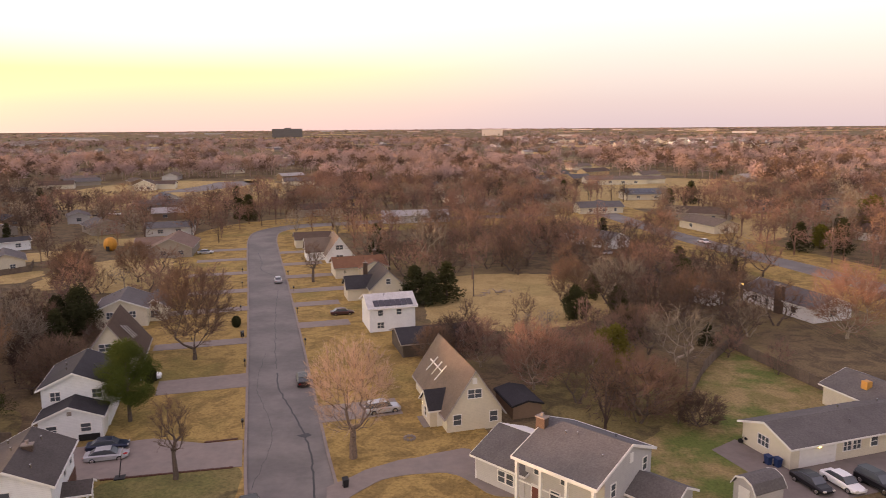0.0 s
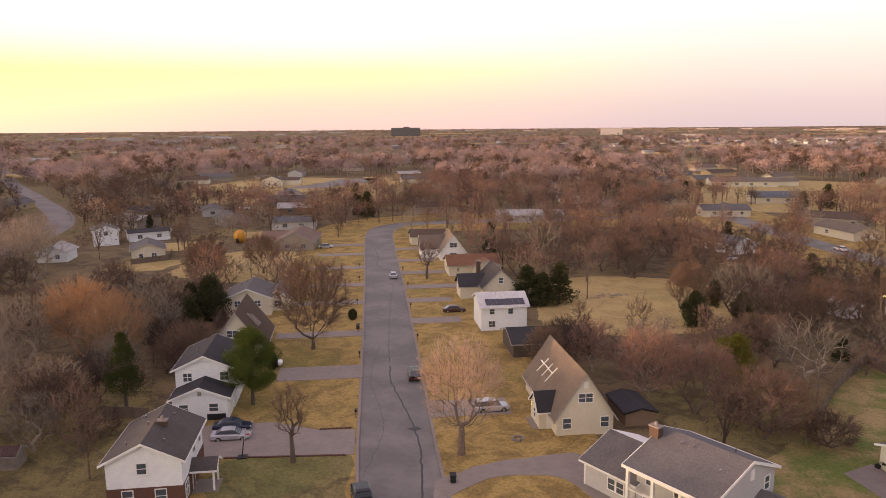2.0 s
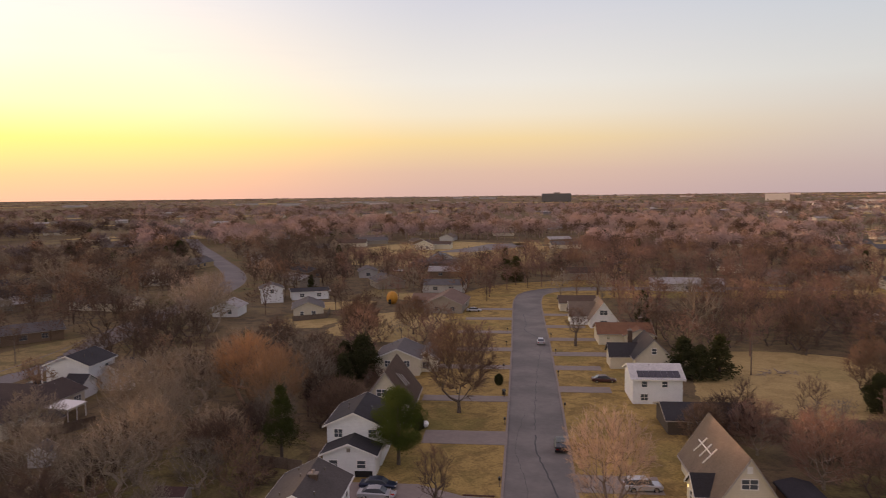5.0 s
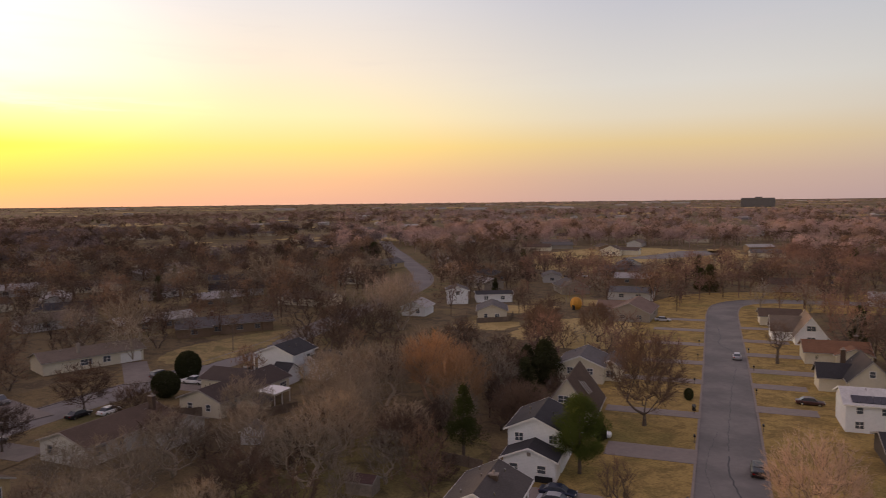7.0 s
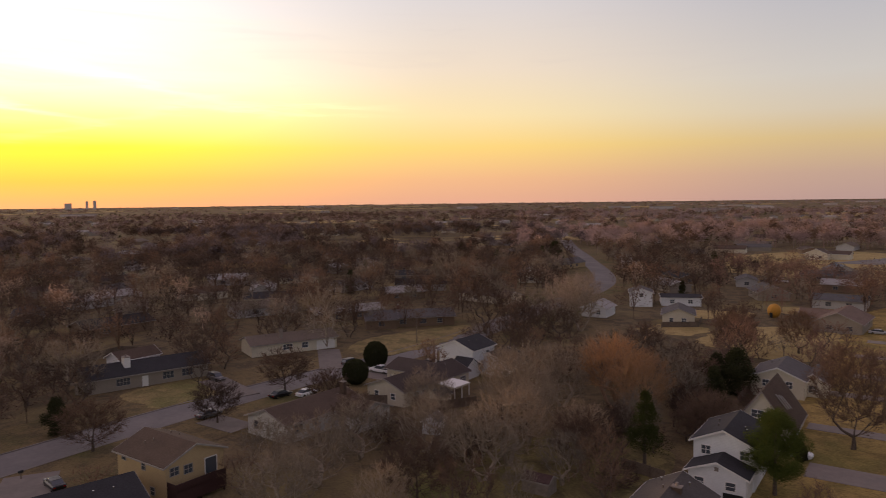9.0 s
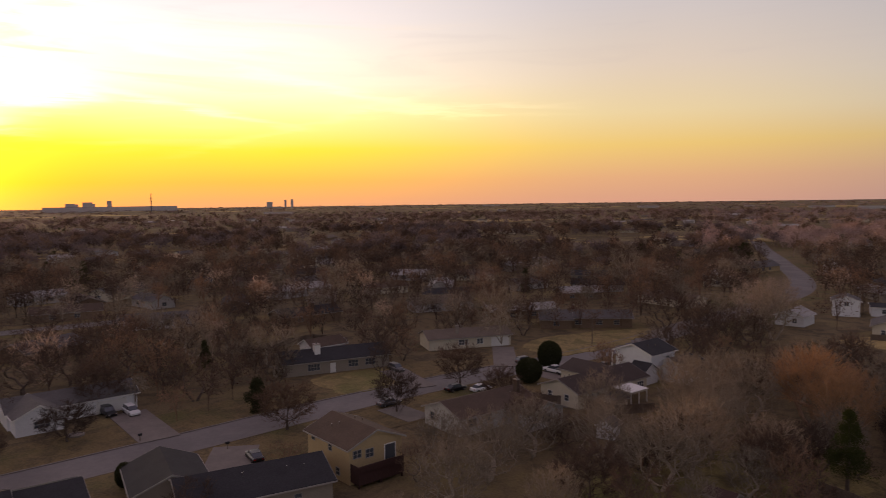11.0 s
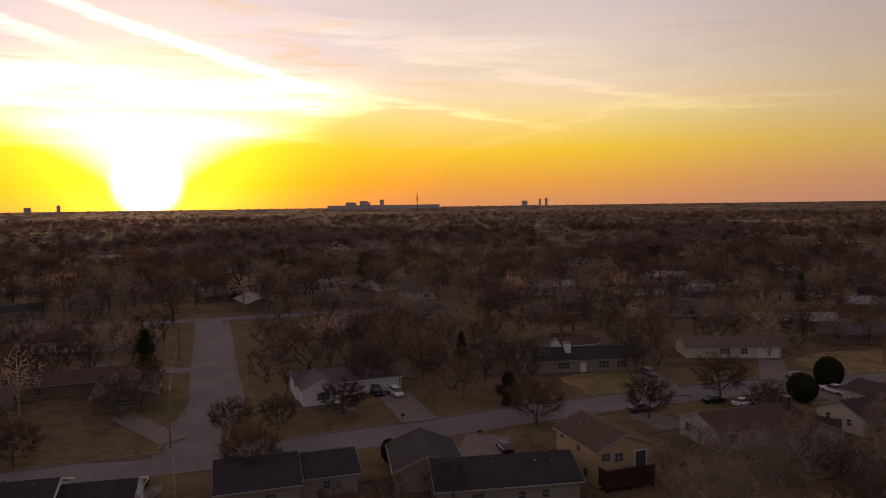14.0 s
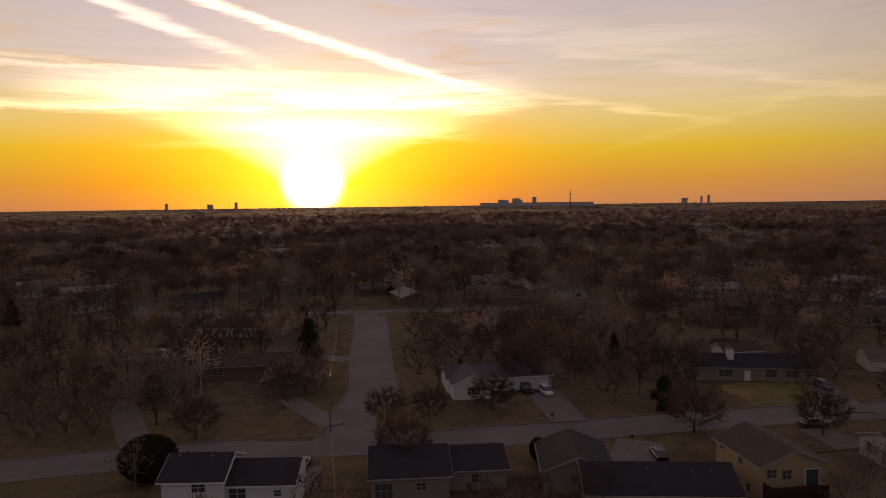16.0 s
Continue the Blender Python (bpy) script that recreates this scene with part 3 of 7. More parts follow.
def grow(seed, height, radius, ends=120, low=0.2, fork=0.24, stems=1, twig_len=1.2, twig_wide=0.045, n_twigs=3000, upright=0.35, flat_top=1.0, radial=0.45, stray=0.5, vase=0.0, stout=1.0, fine=0.02, crook=0.008):
    """A bare tree: branches reach for points spread through an uneven crown; their thickness follows what they carry. Returns limbs and twigs as (verts, edges, faces)."""
    rng = random.Random(seed)
    cz, rz_ = height * (low + 1) / 2, height * (1 - low) / 2
    nodes, parent = [], []

    def node(p, k):
        nodes.append(Vector(p))
        parent.append(k)
        return len(nodes) - 1
    for s in range(stems):
        a = 6.283 * s / stems + rng.uniform(-0.4, 0.4)
        out = 0.0 if stems == 1 else radius * 0.22
        k = node((math.cos(a) * out * 0.3, math.sin(a) * out * 0.3, -0.15), -1)
        for i in range(1, 5):
            t = i / 4
            k = node((math.cos(a) * out * (0.3 + 0.7 * t) + rng.uniform(-0.06, 0.06) * height * 0.08, math.sin(a) * out * (0.3 + 0.7 * t) + rng.uniform(-0.06, 0.06) * height * 0.08, height * fork * t), k)
    lump = [(rng.uniform(0, 6.283), rng.uniform(0.75, 1.12)) for _ in range(5)]
    goals = []
    while len(goals) < ends:
        d = Vector((rng.uniform(-1, 1), rng.uniform(-1, 1), rng.uniform(-1, 1)))
        if not 0.12 < d.length < 1:
            continue
        a = math.atan2(d.y, d.x)
        k = sum(m * max(0.05, math.cos(a - b)) for b, m in lump) / sum(max(0.05, math.cos(a - b)) for b, m in lump)
        g = Vector((d.x * radius * k, d.y * radius * k, cz + d.z * rz_ * (flat_top if d.z > 0 else 1.0)))
        if d.z < -0.1 and Vector((d.x, d.y)).length < 0.4:
            continue
        share = (g.z - height * low) / (height * (1 - low))
        if vase and Vector((g.x, g.y)).length > radius * (1 - vase + vase * min(1.0, max(0.0, share) * 1.7)):
            continue
        goals.append(g)
    root = Vector((0, 0, height * fork))
    goals.sort(key=lambda g: (g - root).length)
    for g in goals:
        best = min(range(len(nodes)), key=lambda i: (g - nodes[i]).length + radial * (nodes[i] - root).length + (50 if nodes[i].z < height * fork * 0.8 else 0) + max(0, nodes[i].z - g.z) * 1.2)
        p, k = nodes[best], best
        n = max(1, int((g - p).length / (height * 0.085)))
        for i in range(1, n + 1):
            t = i / n
            q = p.lerp(g, t) + Vector((0, 0, -upright * (g - p).length * 0.16 * math.sin(t * math.pi)))
            q += Vector((rng.uniform(-1, 1), rng.uniform(-1, 1), rng.uniform(-1, 1))) * height * crook
            k = node(q, k)
    load = [0.0] * len(nodes)
    for i in range(len(nodes) - 1, -1, -1):
        load[i] = max(load[i], 1.0)
        if parent[i] >= 0:
            load[parent[i]] += load[i]
    limbs = Shape()
    thick = stout * height * 0.022 / max(load) ** 0.82
    for i, k in enumerate(parent):
        if k >= 0:
            r1, r0 = thick * load[i] ** 0.82, thick * min(load[k], load[i] * 1.9) ** 0.82
            if nodes[i].z <= height * fork * 1.01:
                r0, r1 = (r * (1.12 - 0.42 * max(0.0, z) / (height * fork)) for r, z in ((r0, nodes[k].z), (r1, nodes[i].z)))
            limbs.tube(nodes[k], nodes[i], max(r0, fine * 1.3), max(r1, fine), 6 if r1 > 0.14 else 4 if r1 > 0.05 else 3)
    slim = [i for i in range(len(nodes)) if load[i] <= 7 and nodes[i].z > height * low * 0.8]
    v, f = [], []

    def blade(p, d, ln, wide):
        s = d.cross(Vector((rng.gauss(0, 1), rng.gauss(0, 1), rng.gauss(0, 1)))).normalized() * wide / 2
        j = len(v)
        v.extend((tuple(p - s), tuple(p + s), tuple(p + d * ln)))
        f.append((j, j + 1, j + 2))
    # sprays: a fine side branch and the twigs along it
    for _ in range(n_twigs // 6):
        i = rng.choice(slim)
        k = parent[i]
        p = nodes[i].lerp(nodes[k], rng.uniform(0, 1))
        rad = Vector((p.x, p.y, (p.z - height * 0.3) * 0.8)).normalized()
        d = ((nodes[i] - nodes[k]).normalized() * 0.6 + rad * 0.5 + Vector((rng.gauss(0, stray), rng.gauss(0, stray), rng.gauss(0.2, stray)))).normalized()
        ln = twig_len * rng.uniform(0.8, 1.9)
        blade(p, d, ln, twig_wide * 1.3)
        for _ in range(5):
            t = rng.uniform(0.15, 0.95)
            e = (d + Vector((rng.gauss(0, 0.5), rng.gauss(0, 0.5), rng.gauss(0.25, 0.45)))).normalized()
            blade(p + d * ln * t, e, twig_len * rng.uniform(0.4, 0.9), twig_wide)
    return (limbs.v, [], limbs.f), (v, [], f)


def foliage(seed, height, radius, n, size, shape="round", low=0.15):
    """Leaf clumps of an evergreen as many small blades round an uneven crown."""
    rng = random.Random(seed)
    v, f = [], []
    lobes = []
    for _ in range(60):
        t = rng.uniform(0, 1)
        z = height * (low + (1 - low) * t * 0.95)
        if shape == "cone":
            rr = radius * (1 - t) ** 0.75 * 0.75
        else:
            rr = radius * 0.72 * math.sqrt(max(0.02, 1 - (2 * t - 0.85) ** 2 * 0.9))
        a = rng.uniform(0, 6.283)
        q = rng.uniform(0.35, 1.0) * rr
        lobes.append((Vector((math.cos(a) * q, math.sin(a) * q, z)), radius * rng.uniform(0.17, 0.36) * (1 - 0.45 * t if shape == "cone" else 1)))
    for _ in range(n):
        c, r = rng.choice(lobes)
        d = Vector((rng.gauss(0, 1), rng.gauss(0, 1), rng.gauss(0, 0.8))).normalized()
        p = c + d * r * rng.uniform(0.55, 1.05)
        if shape == "egg":
            p = Vector((d.x * radius * 0.68, d.y * radius * 0.68, height * (low + 0.5 * (1 - low) * (1 + d.z)))) * rng.uniform(0.9, 1.02)
        a = (d + Vector((rng.gauss(0, 1), rng.gauss(0, 1), rng.gauss(0.2, 1))) * 0.8).normalized() * size * rng.uniform(0.6, 1.5)
        b = a.cross(d + Vector((0.01, 0.02, 0.03))).normalized() * size * rng.uniform(0.25, 0.6)
        j = len(v)
        v += [tuple(p - b), tuple(p + b), tuple(p + a)]
        f.append((j, j + 1, j + 2))
    stem = Shape().tube((0, 0, -0.1), (0, 0, height * 0.5), height * 0.025, height * 0.012, 6).tube((0, 0, height * 0.5), (0, 0, height * 0.9), height * 0.012, 0.03, 5)
    for _ in range(9):
        c, r = rng.choice(lobes)
        stem.tube((0, 0, max(height * 0.12, c.z * 0.6)), c, height * 0.008, 0.02, 4)
    return (stem.v, [], stem.f), (v, [], f)


KINDS = {}


def tree_kind(key, name, crown_name, meshes, twig_mat, bark=None):
    """Keeps the meshes of one kind of tree, to be shared by all of that kind."""
    (lv, le, lf), (tv, te, tf) = meshes
    a = bpy.data.meshes.new("trunk")
    a.from_pydata(lv, le, lf)
    a.materials.append(bark or BARK)
    b = bpy.data.meshes.new(crown_name)
    b.from_pydata(tv, te, tf)
    b.materials.append(twig_mat)
    KINDS[key] = (name, crown_name, a, b, max(p[2] for p in tv))


def tree(key, x, y, height, label, category="tree", group="trees of the neighbourhood", wide=1.0, rz=None):
    name, crown_name, a, b, h0 = KINDS[key]
    e = new(name)
    k = height / h0
    e.matrix_world = pose(x, y, 0, 0, 0, (x * 37 + y * 91) % 360 if rz is None else rz) @ Matrix.Diagonal((k * wide, k * wide, k, 1))
    tagged(e, label if len(label.split()) > 3 else label + " in a back yard", category, group)
    for nm, me in (("trunk", a), (crown_name, b)):
        o = new(nm, me)
        o.parent = e
    return e


tree_kind("elm", "bare_tree", "crown", grow(3, 15.5, 6.0, 420, 0.24, 0.26, twig_len=1.0, twig_wide=0.036, n_twigs=10500, upright=1.1, radial=0.72, stray=0.42, vase=0.45, stout=1.55, fine=0.025, crook=0.012), TWIG_TAN, TAN_BARK)
tree_kind("oak", "bare_tree", "crown", grow(5, 13, 5.6, 300, 0.22, 0.13, twig_len=1.0, twig_wide=0.04, n_twigs=15000, upright=0.7, radial=0.66, stray=0.5, vase=0.35, stout=1.1, fine=0.022), TWIG_BROWN)
tree_kind("dark_oak", "bare_tree", "crown", grow(6, 11, 5.2, 220, 0.2, 0.2, twig_len=1.0, twig_wide=0.05, n_twigs=9000, upright=0.7, radial=0.66, stray=0.5, vase=0.3), TWIG_DARK)
tree_kind("thin", "bare_tree", "crown", grow(8, 10, 3.2, 90, 0.38, 0.36, twig_len=0.8, twig_wide=0.034, n_twigs=2600, upright=0.8, radial=0.6, stray=0.5, stout=1.7, fine=0.026, crook=0.024), TWIG_BROWN)
tree_kind("red", "bare_tree", "crown", grow(11, 11, 5.5, 300, 0.12, 0.1, twig_len=1.0, twig_wide=0.038, n_twigs=12000, upright=0.8, radial=0.7, stray=0.5, vase=0.3, fine=0.028), TWIG_RED, PALE_BARK)
tree_kind("orange", "bare_tree", "crown", grow(15, 13, 5.4, 300, 0.22, 0.12, stems=3, twig_len=1.5, twig_wide=0.05, n_twigs=6000, upright=1.4, radial=0.8, stray=0.3, vase=0.5, stout=1.3, fine=0.045, crook=0.013), TWIG_ORANGE, ORANGE_LIT_BARK)
tree_kind("grey", "bare_tree", "crown", grow(19, 12, 5.6, 300, 0.12, 0.14, stems=2, twig_len=1.0, twig_wide=0.05, n_twigs=6000, upright=0.6, radial=0.62, stray=0.6, vase=0.25, stout=1.3, fine=0.03, crook=0.013), TWIG_GREY, PALE_BARK)
tree_kind("brush", "bare_thicket", "crown", grow(23, 8, 5.4, 280, 0.05, 0.06, stems=5, twig_len=0.95, twig_wide=0.038, n_twigs=14000, upright=0.9, radial=0.78, stray=0.42), TWIG_BROWN)
tree_kind("dark_brush", "bare_thicket", "crown", grow(24, 7, 5.4, 160, 0.05, 0.06, stems=5, twig_len=1.0, twig_wide=0.055, n_twigs=6000, upright=0.9, radial=0.78, stray=0.45), TWIG_DARK)
for key, seed, mat in (("brown", 27, TWIG_BROWN), ("red", 31, TWIG_RED), ("grey", 37, TWIG_GREY), ("dark", 41, TWIG_DARK), ("tan", 67, TWIG_TAN)):
    pale = PALE_BARK if key in ("grey", "tan") else None
    tree_kind("mid_" + key, "bare_tree", "crown", grow(seed, 12, 5.2, 80, 0.13, 0.15, stems=1 + seed % 2, twig_len=1.25, twig_wide=0.065, n_twigs=2100, upright=0.8, radial=0.65, stray=0.55, vase=0.25, fine=0.035), mat, pale)
tree_kind("cedar", "cedar_tree", "foliage", foliage(43, 9, 3.6, 3000, 0.36, "cone", 0.06), NEEDLE)
tree_kind("pine", "pine_tree", "foliage", foliage(47, 10.5, 4.2, 60000, 0.11, "round", 0.3), PINE)
tree_kind("juniper", "evergreen_tree", "foliage", foliage(51, 9, 5.4, 9000, 0.34, "round", 0.05), NEEDLE)
tree_kind("spruce", "pine_tree", "foliage", foliage(49, 13, 4.2, 15000, 0.15, "cone", 0.33), DULL_NEEDLE)
tree_kind("shrub", "evergreen_shrub", "foliage", foliage(53, 5, 3.0, 15000, 0.17, "egg", 0.03), NEEDLE)
tree_kind("olive", "leafy_shrub", "foliage", foliage(59, 6, 3.0, 4500, 0.26, "round", 0.08), OLIVE)

# ---- the houses on the street's west side ----
h = house(-42.4, 64.6, 17, [(0, 0, 7.3, 9.6, 5.4, 7.2)], WHITE, S_CHAR, "white two-storey house with brick base and grey shingle roof", n_vents=5,
          windows=[(0, "S", -0.2, 4.0, 0.9, 1.1, 0), (0, "E", 0.5, 3.6, 1.0, 1.2, 0), (0, "E", 3.2, 3.6, 1.0, 1.2, 0)],
          doors=[])
part("brick_base", Shape().box(-3.72, 3.72, -4.87, 4.87, 0, 2.55), BRICK, h, "red brick ground storey")
base_block = (0, 0, 7.44, 9.74)
for face, u, z, ww, wh, bars in (("S", -1.7, 0.9, 1.0, 1.4, 0), ("S", 1.5, 0.9, 1.0, 1.4, 0), ("E", -3.6, 0.8, 1.3, 1.6, 1)):
    window(h, base_block, face, u, z, ww, wh, bars)
door(h, base_block, "E", -0.6, 1.0, 2.05, DOORRED)
chimney(h, 0.75, 0.2, 7.45, sx=0.95, sy=0.65, base=5.0)
wl, rf, tr = Shape(), Shape(), Shape()
gable(Shape(), rf, tr, 4.9, -0.6, 2.4, 2.6, 2.6, 3.3, over=0.25, turn=True)
part("porch_roof", rf, S_CHAR, h)
part("porch_trim", tr, TRIM, h)
for px_, py_ in ((6.0, -1.7), (6.0, 0.5)):
    part("porch_post", Shape().box(px_ - 0.09, px_ + 0.09, py_ - 0.09, py_ + 0.09, 0, 2.6), TRIM, h)
part("porch_slab", Shape().box(3.75, 6.4, -2.0, 0.9, 0, 0.18), CONCRETE, h)

h = house(-49.4, 89.9, 17, [(0, 0, 7.6, 9.7, 5.8, 7.5), (0.1, -6.9, 7.0, 4.1, 3.2, 4.6)], WHITE, S_DARK, "white clapboard split-level house with dark shingle roof", n_vents=4,
          windows=[(0, "S", -2.2, 4.1, 1.1, 1.1, 1), (0, "S", 2.6, 4.1, 1.1, 1.1, 1), (1, "S", -2.1, 1.35, 1.1, 1.0, 0), (1, "S", 1.7, 1.35, 1.1, 1.0, 0), (0, "E", 1.0, 3.9, 1.3, 1.2, 1)],
          doors=[(1, "E", 0.0, 2.6, 2.1, GARAGE, 4)])
part("gable_vent", Shape().box(-0.15, 0.35, -9.0, -8.94, 3.5, 4.0), CONCRETE, h)
# Flat black plate set on the wall in place of a shaded carport opening.
part("under_porch", Shape().box(0.9, 3.3, -9.0, -8.95, 0.1, 0.95), BLACK, h, "black plate for the dark opening under the wing")

h = house(-54.9, 111.3, 17, [(0, 0, 8.4, 13.0, 2.3, 8.0)], BEIGE, S_BROWN, "steep-gabled beige house with brown shingle roof", n_vents=0,
          windows=[(0, "S", -0.6, 4.0, 1.7, 1.1, 1)])
for i in range(3):
    part("roof_ladder_bar", Shape().tube((1.2 + 0.25 * i, -2 + 1.1 * i, 6.75 - 0.34 * i), (2.9 + 0.1 * i, -1.6 + 1.1 * i, 4.45 - 0.14 * i), 0.06, 0.06, 5), TRIM, h)
house(-65.0, 136.6, 17, [(0, 0, 9.2, 11.0, 3.7, 5.6), (5.6, 2.0, 4.5, 8.5, 3.0, 4.5)], CREAM, S_GREY, "cream two-storey house with grey shingle roof", windows=[(0, "S", -2, 2.0, 1.1, 1.2, 1), (0, "S", 2, 2.0, 1.1, 1.2, 1), (1, "S", 0, 1.0, 1.4, 1.2, 1), (1, "E", 0, 1.0, 1.4, 1.3, 1)])
house(-84.5, 213, 12, [(0, 0, 12, 17, 2.9, 5.6), (-7, 4, 8, 9, 2.8, 4.4, True)], TAUPE, shingle("salmon", (0.20, 0.135, 0.105)), "low brown house with a broad salmon-brown roof", windows=[(0, "S", -2, 1.0, 1.3, 1.1, 1), (0, "S", 3, 1.0, 1.3, 1.1, 1), (0, "E", 2, 1.0, 1.6, 1.2, 1)])

# ---- the houses on the street's east side ----
h = thing("house", 12.9, 67.2, 46.7, "grey two-storey house with tall white porch columns and brick chimney", "house", "houses of the neighbourhood")
walls, roofs, trims = Shape(), Shape(), Shape()
gable(walls, roofs, trims, 0.85, 0, 8.7, 9.2, 5.6, 7.5, over=0.3)
part("wall", walls, GREYW, h)
main_roof = Shape()
main_roof.slab([(0.85, -4.9, 7.66), (0.85, 4.9, 7.66), (-5.4, 4.9, 5.45), (-5.4, -4.9, 5.45)], 0.16)
main_roof.slab([(0.85, 4.9, 7.66), (0.85, -4.9, 7.66), (5.6, -4.9, 5.75), (5.6, 4.9, 5.75)], 0.16)
r = part("roof", main_roof, S_SLATE, h)
edge = Shape()
edge.box(-5.5, -5.4, -4.95, 4.95, 5.2, 5.47).box(5.6, 5.7, -4.95, 4.95, 5.5, 5.77)
for ye in (-4.96, 4.9):
    edge.loft([[(-5.45, y, 5.2), (0.85, y, 7.42), (0.85, y, 7.72), (-5.45, y, 5.5)] for y in (ye, ye + 0.06)])
    edge.loft([[(5.65, y, 5.5), (0.85, y, 7.42), (0.85, y, 7.72), (5.65, y, 5.8)] for y in (ye, ye + 0.06)])
part("roof_edge", edge, TRIM, r)
part("porch_beam", Shape().box(-5.25, -5.0, -4.6, 4.6, 4.95, 5.3), TRIM, h)
for cy_ in (-4.4, -1.5, 1.5, 4.4):
    c = part("porch_column", Shape().box(-5.28, -4.98, cy_ - 0.15, cy_ + 0.15, 0.15, 4.95), TRIM, h)
    part("column_base", Shape().box(-5.36, -4.9, cy_ - 0.23, cy_ + 0.23, 0.15, 0.4), TRIM, c)
part("porch_slab", Shape().box(-5.6, -3.5, -4.7, 4.7, 0.0, 0.18), CONCRETE, h)
part("balcony_rail", Shape().box(-5.18, -5.08, -4.3, 4.3, 3.0, 3.12), TRIM, h)
mb = (0.85, 0, 8.7, 9.2)
for face, u, z, ww, wh, bars in (("W", -3.0, 3.4, 0.9, 1.3, 0), ("W", 0.2, 3.4, 0.9, 1.3, 0), ("W", 2.8, 0.7, 1.1, 1.6, 0), ("W", -0.9, 0.7, 1.1, 1.6, 0), ("S", -2.9, 3.3, 0.8, 1.3, 0), ("S", 3.0, 3.9, 0.8, 1.3, 0), ("S", -1.6, 0.8, 0.9, 1.4, 0)):
    window(h, mb, face, u, z, ww, wh, bars)
door(h, mb, "W", -3.2, 1.0, 2.1, DOORRED)
for blk in ((0.8, 7.9, 8.8, 6.6, 3.0, 4.8), (2.9, -6.9, 4.6, 4.4, 2.9, 4.0)):
    walls, roofs, trims = Shape(), Shape(), Shape()
    gable(walls, roofs, trims, *blk)
    part("wall", walls, GREYW, h)
    r = part("roof", roofs, S_GREY, h)
    part("roof_edge", trims, TRIM, r)
    if blk[1] > 0:
        window(h, blk, "W", 0.3, 1.0, 0.9, 1.2, 0)
        window(h, blk, "W", 1.4, 1.0, 0.9, 1.2, 0)
        part("corner_board", Shape().box(-3.66, -3.5, 11.1, 11.26, 0, 2.9), TRIM, h)
part("gable_panel", Shape().box(0.9, 1.5, -4.66, -4.6, 5.6, 6.6), TRIM, h)
chimney(h, -0.6, 4.7, 8.1, sx=0.75, sy=1.1)
part("roof_sheet", Shape().slab([(0.85, 4.95, 5.02), (5.7, 4.95, 3.0), (5.7, 11.6, 3.0), (0.85, 11.6, 5.02)], 0.03), TRIM, h, "white sheet roof of the garage wing's rear slope")
vents(h, (0.85, 0, 8.7, 9.2, 5.6, 7.5), random.Random(2), 4)

h = house(0.2, 92.5, 17, [(0, 0, 7.2, 16.0, 2.5, 7.8)], BEIGE, S_TAN, "steep-gabled beige house with brown roof and white roof ornament", n_vents=0, over=0.4,
          windows=[(0, "S", 0.0, 4.3, 1.75, 1.1, 1), (0, "S", -2.3, 1.0, 1.0, 1.3, 0), (0, "S", 2.5, 1.0, 1.0, 1.3, 0)])
rf, tr, wl = Shape(), Shape(), Shape()
gable(wl, rf, tr, -3.9, -3.6, 4.2, 2.6, 2.5, 4.2, over=0.3, turn=True)
part("entry_wall", wl, BEIGE, h)
r = part("entry_roof", rf, S_DARK, h)
part("roof_edge", tr, TRIM, r)
window(h, (-3.9, -3.6, 2.6, 4.2), "W", 0.0, 0.9, 1.0, 1.2, 0)
door(h, (-3.9, -3.6, 2.6, 4.2), "S", 0.2, 0.9, 2.0, TRIM)
part("gable_vent", Shape().box(-0.3, 0.3, -8.06, -8.0, 6.1, 6.9), TRIM, h)
orn = Shape()


def on_slope(a, y):
    """A point just over the west slope, a metres out from the ridge."""
    return (-a, y, 7.8 - a * (7.8 - 2.5) / 3.6 + 0.36)


for p, q in (((2.0, 5.5), (1.97, 0.0)), ((1.45, 3.7), (2.85, 4.75)), ((1.47, 1.6), (2.75, 2.4)), ((1.42, -0.4), (2.85, 0.5))):
    orn.tube(on_slope(*p), on_slope(*q), 0.11, 0.07, 5)
part("roof_ornament", orn, TRIM, h, "white aeroplane-like ornament of bars on the roof")
part("step", Shape().box(-6.0, -4.9, -5.6, -2.0, 0.0, 0.2), CONCRETE, h)
part("porch_lamp", Shape().tube((-5.1, -2.0, 1.9), (-5.1, -2.0, 2.25), 0.13, 0.13, 6), GLOWLAMP, h, "lit yellow porch lamp")
h = house(8.6, 91.8, 17, [(0, 0, 4.0, 6.5, 1.8, 2.3)], BROWNW, S_DARK, "low dark lean-to shed beside the house", category="shed", n_vents=0, trim=BLACK, over=0.2)
house(-3.2, 119.0, 107, [(0, 0, 8.5, 13.5, 2.5, 3.9)], material("dark_boards", (0.085, 0.068, 0.055), 0.8, grain=0.2, grain_size=3.0), S_DARK, "low dark-roofed house behind bare branches", windows=[(0, "W", 3, 1.0, 1.4, 1.1, 1), (0, "W", -3, 1.0, 1.4, 1.1, 1)])

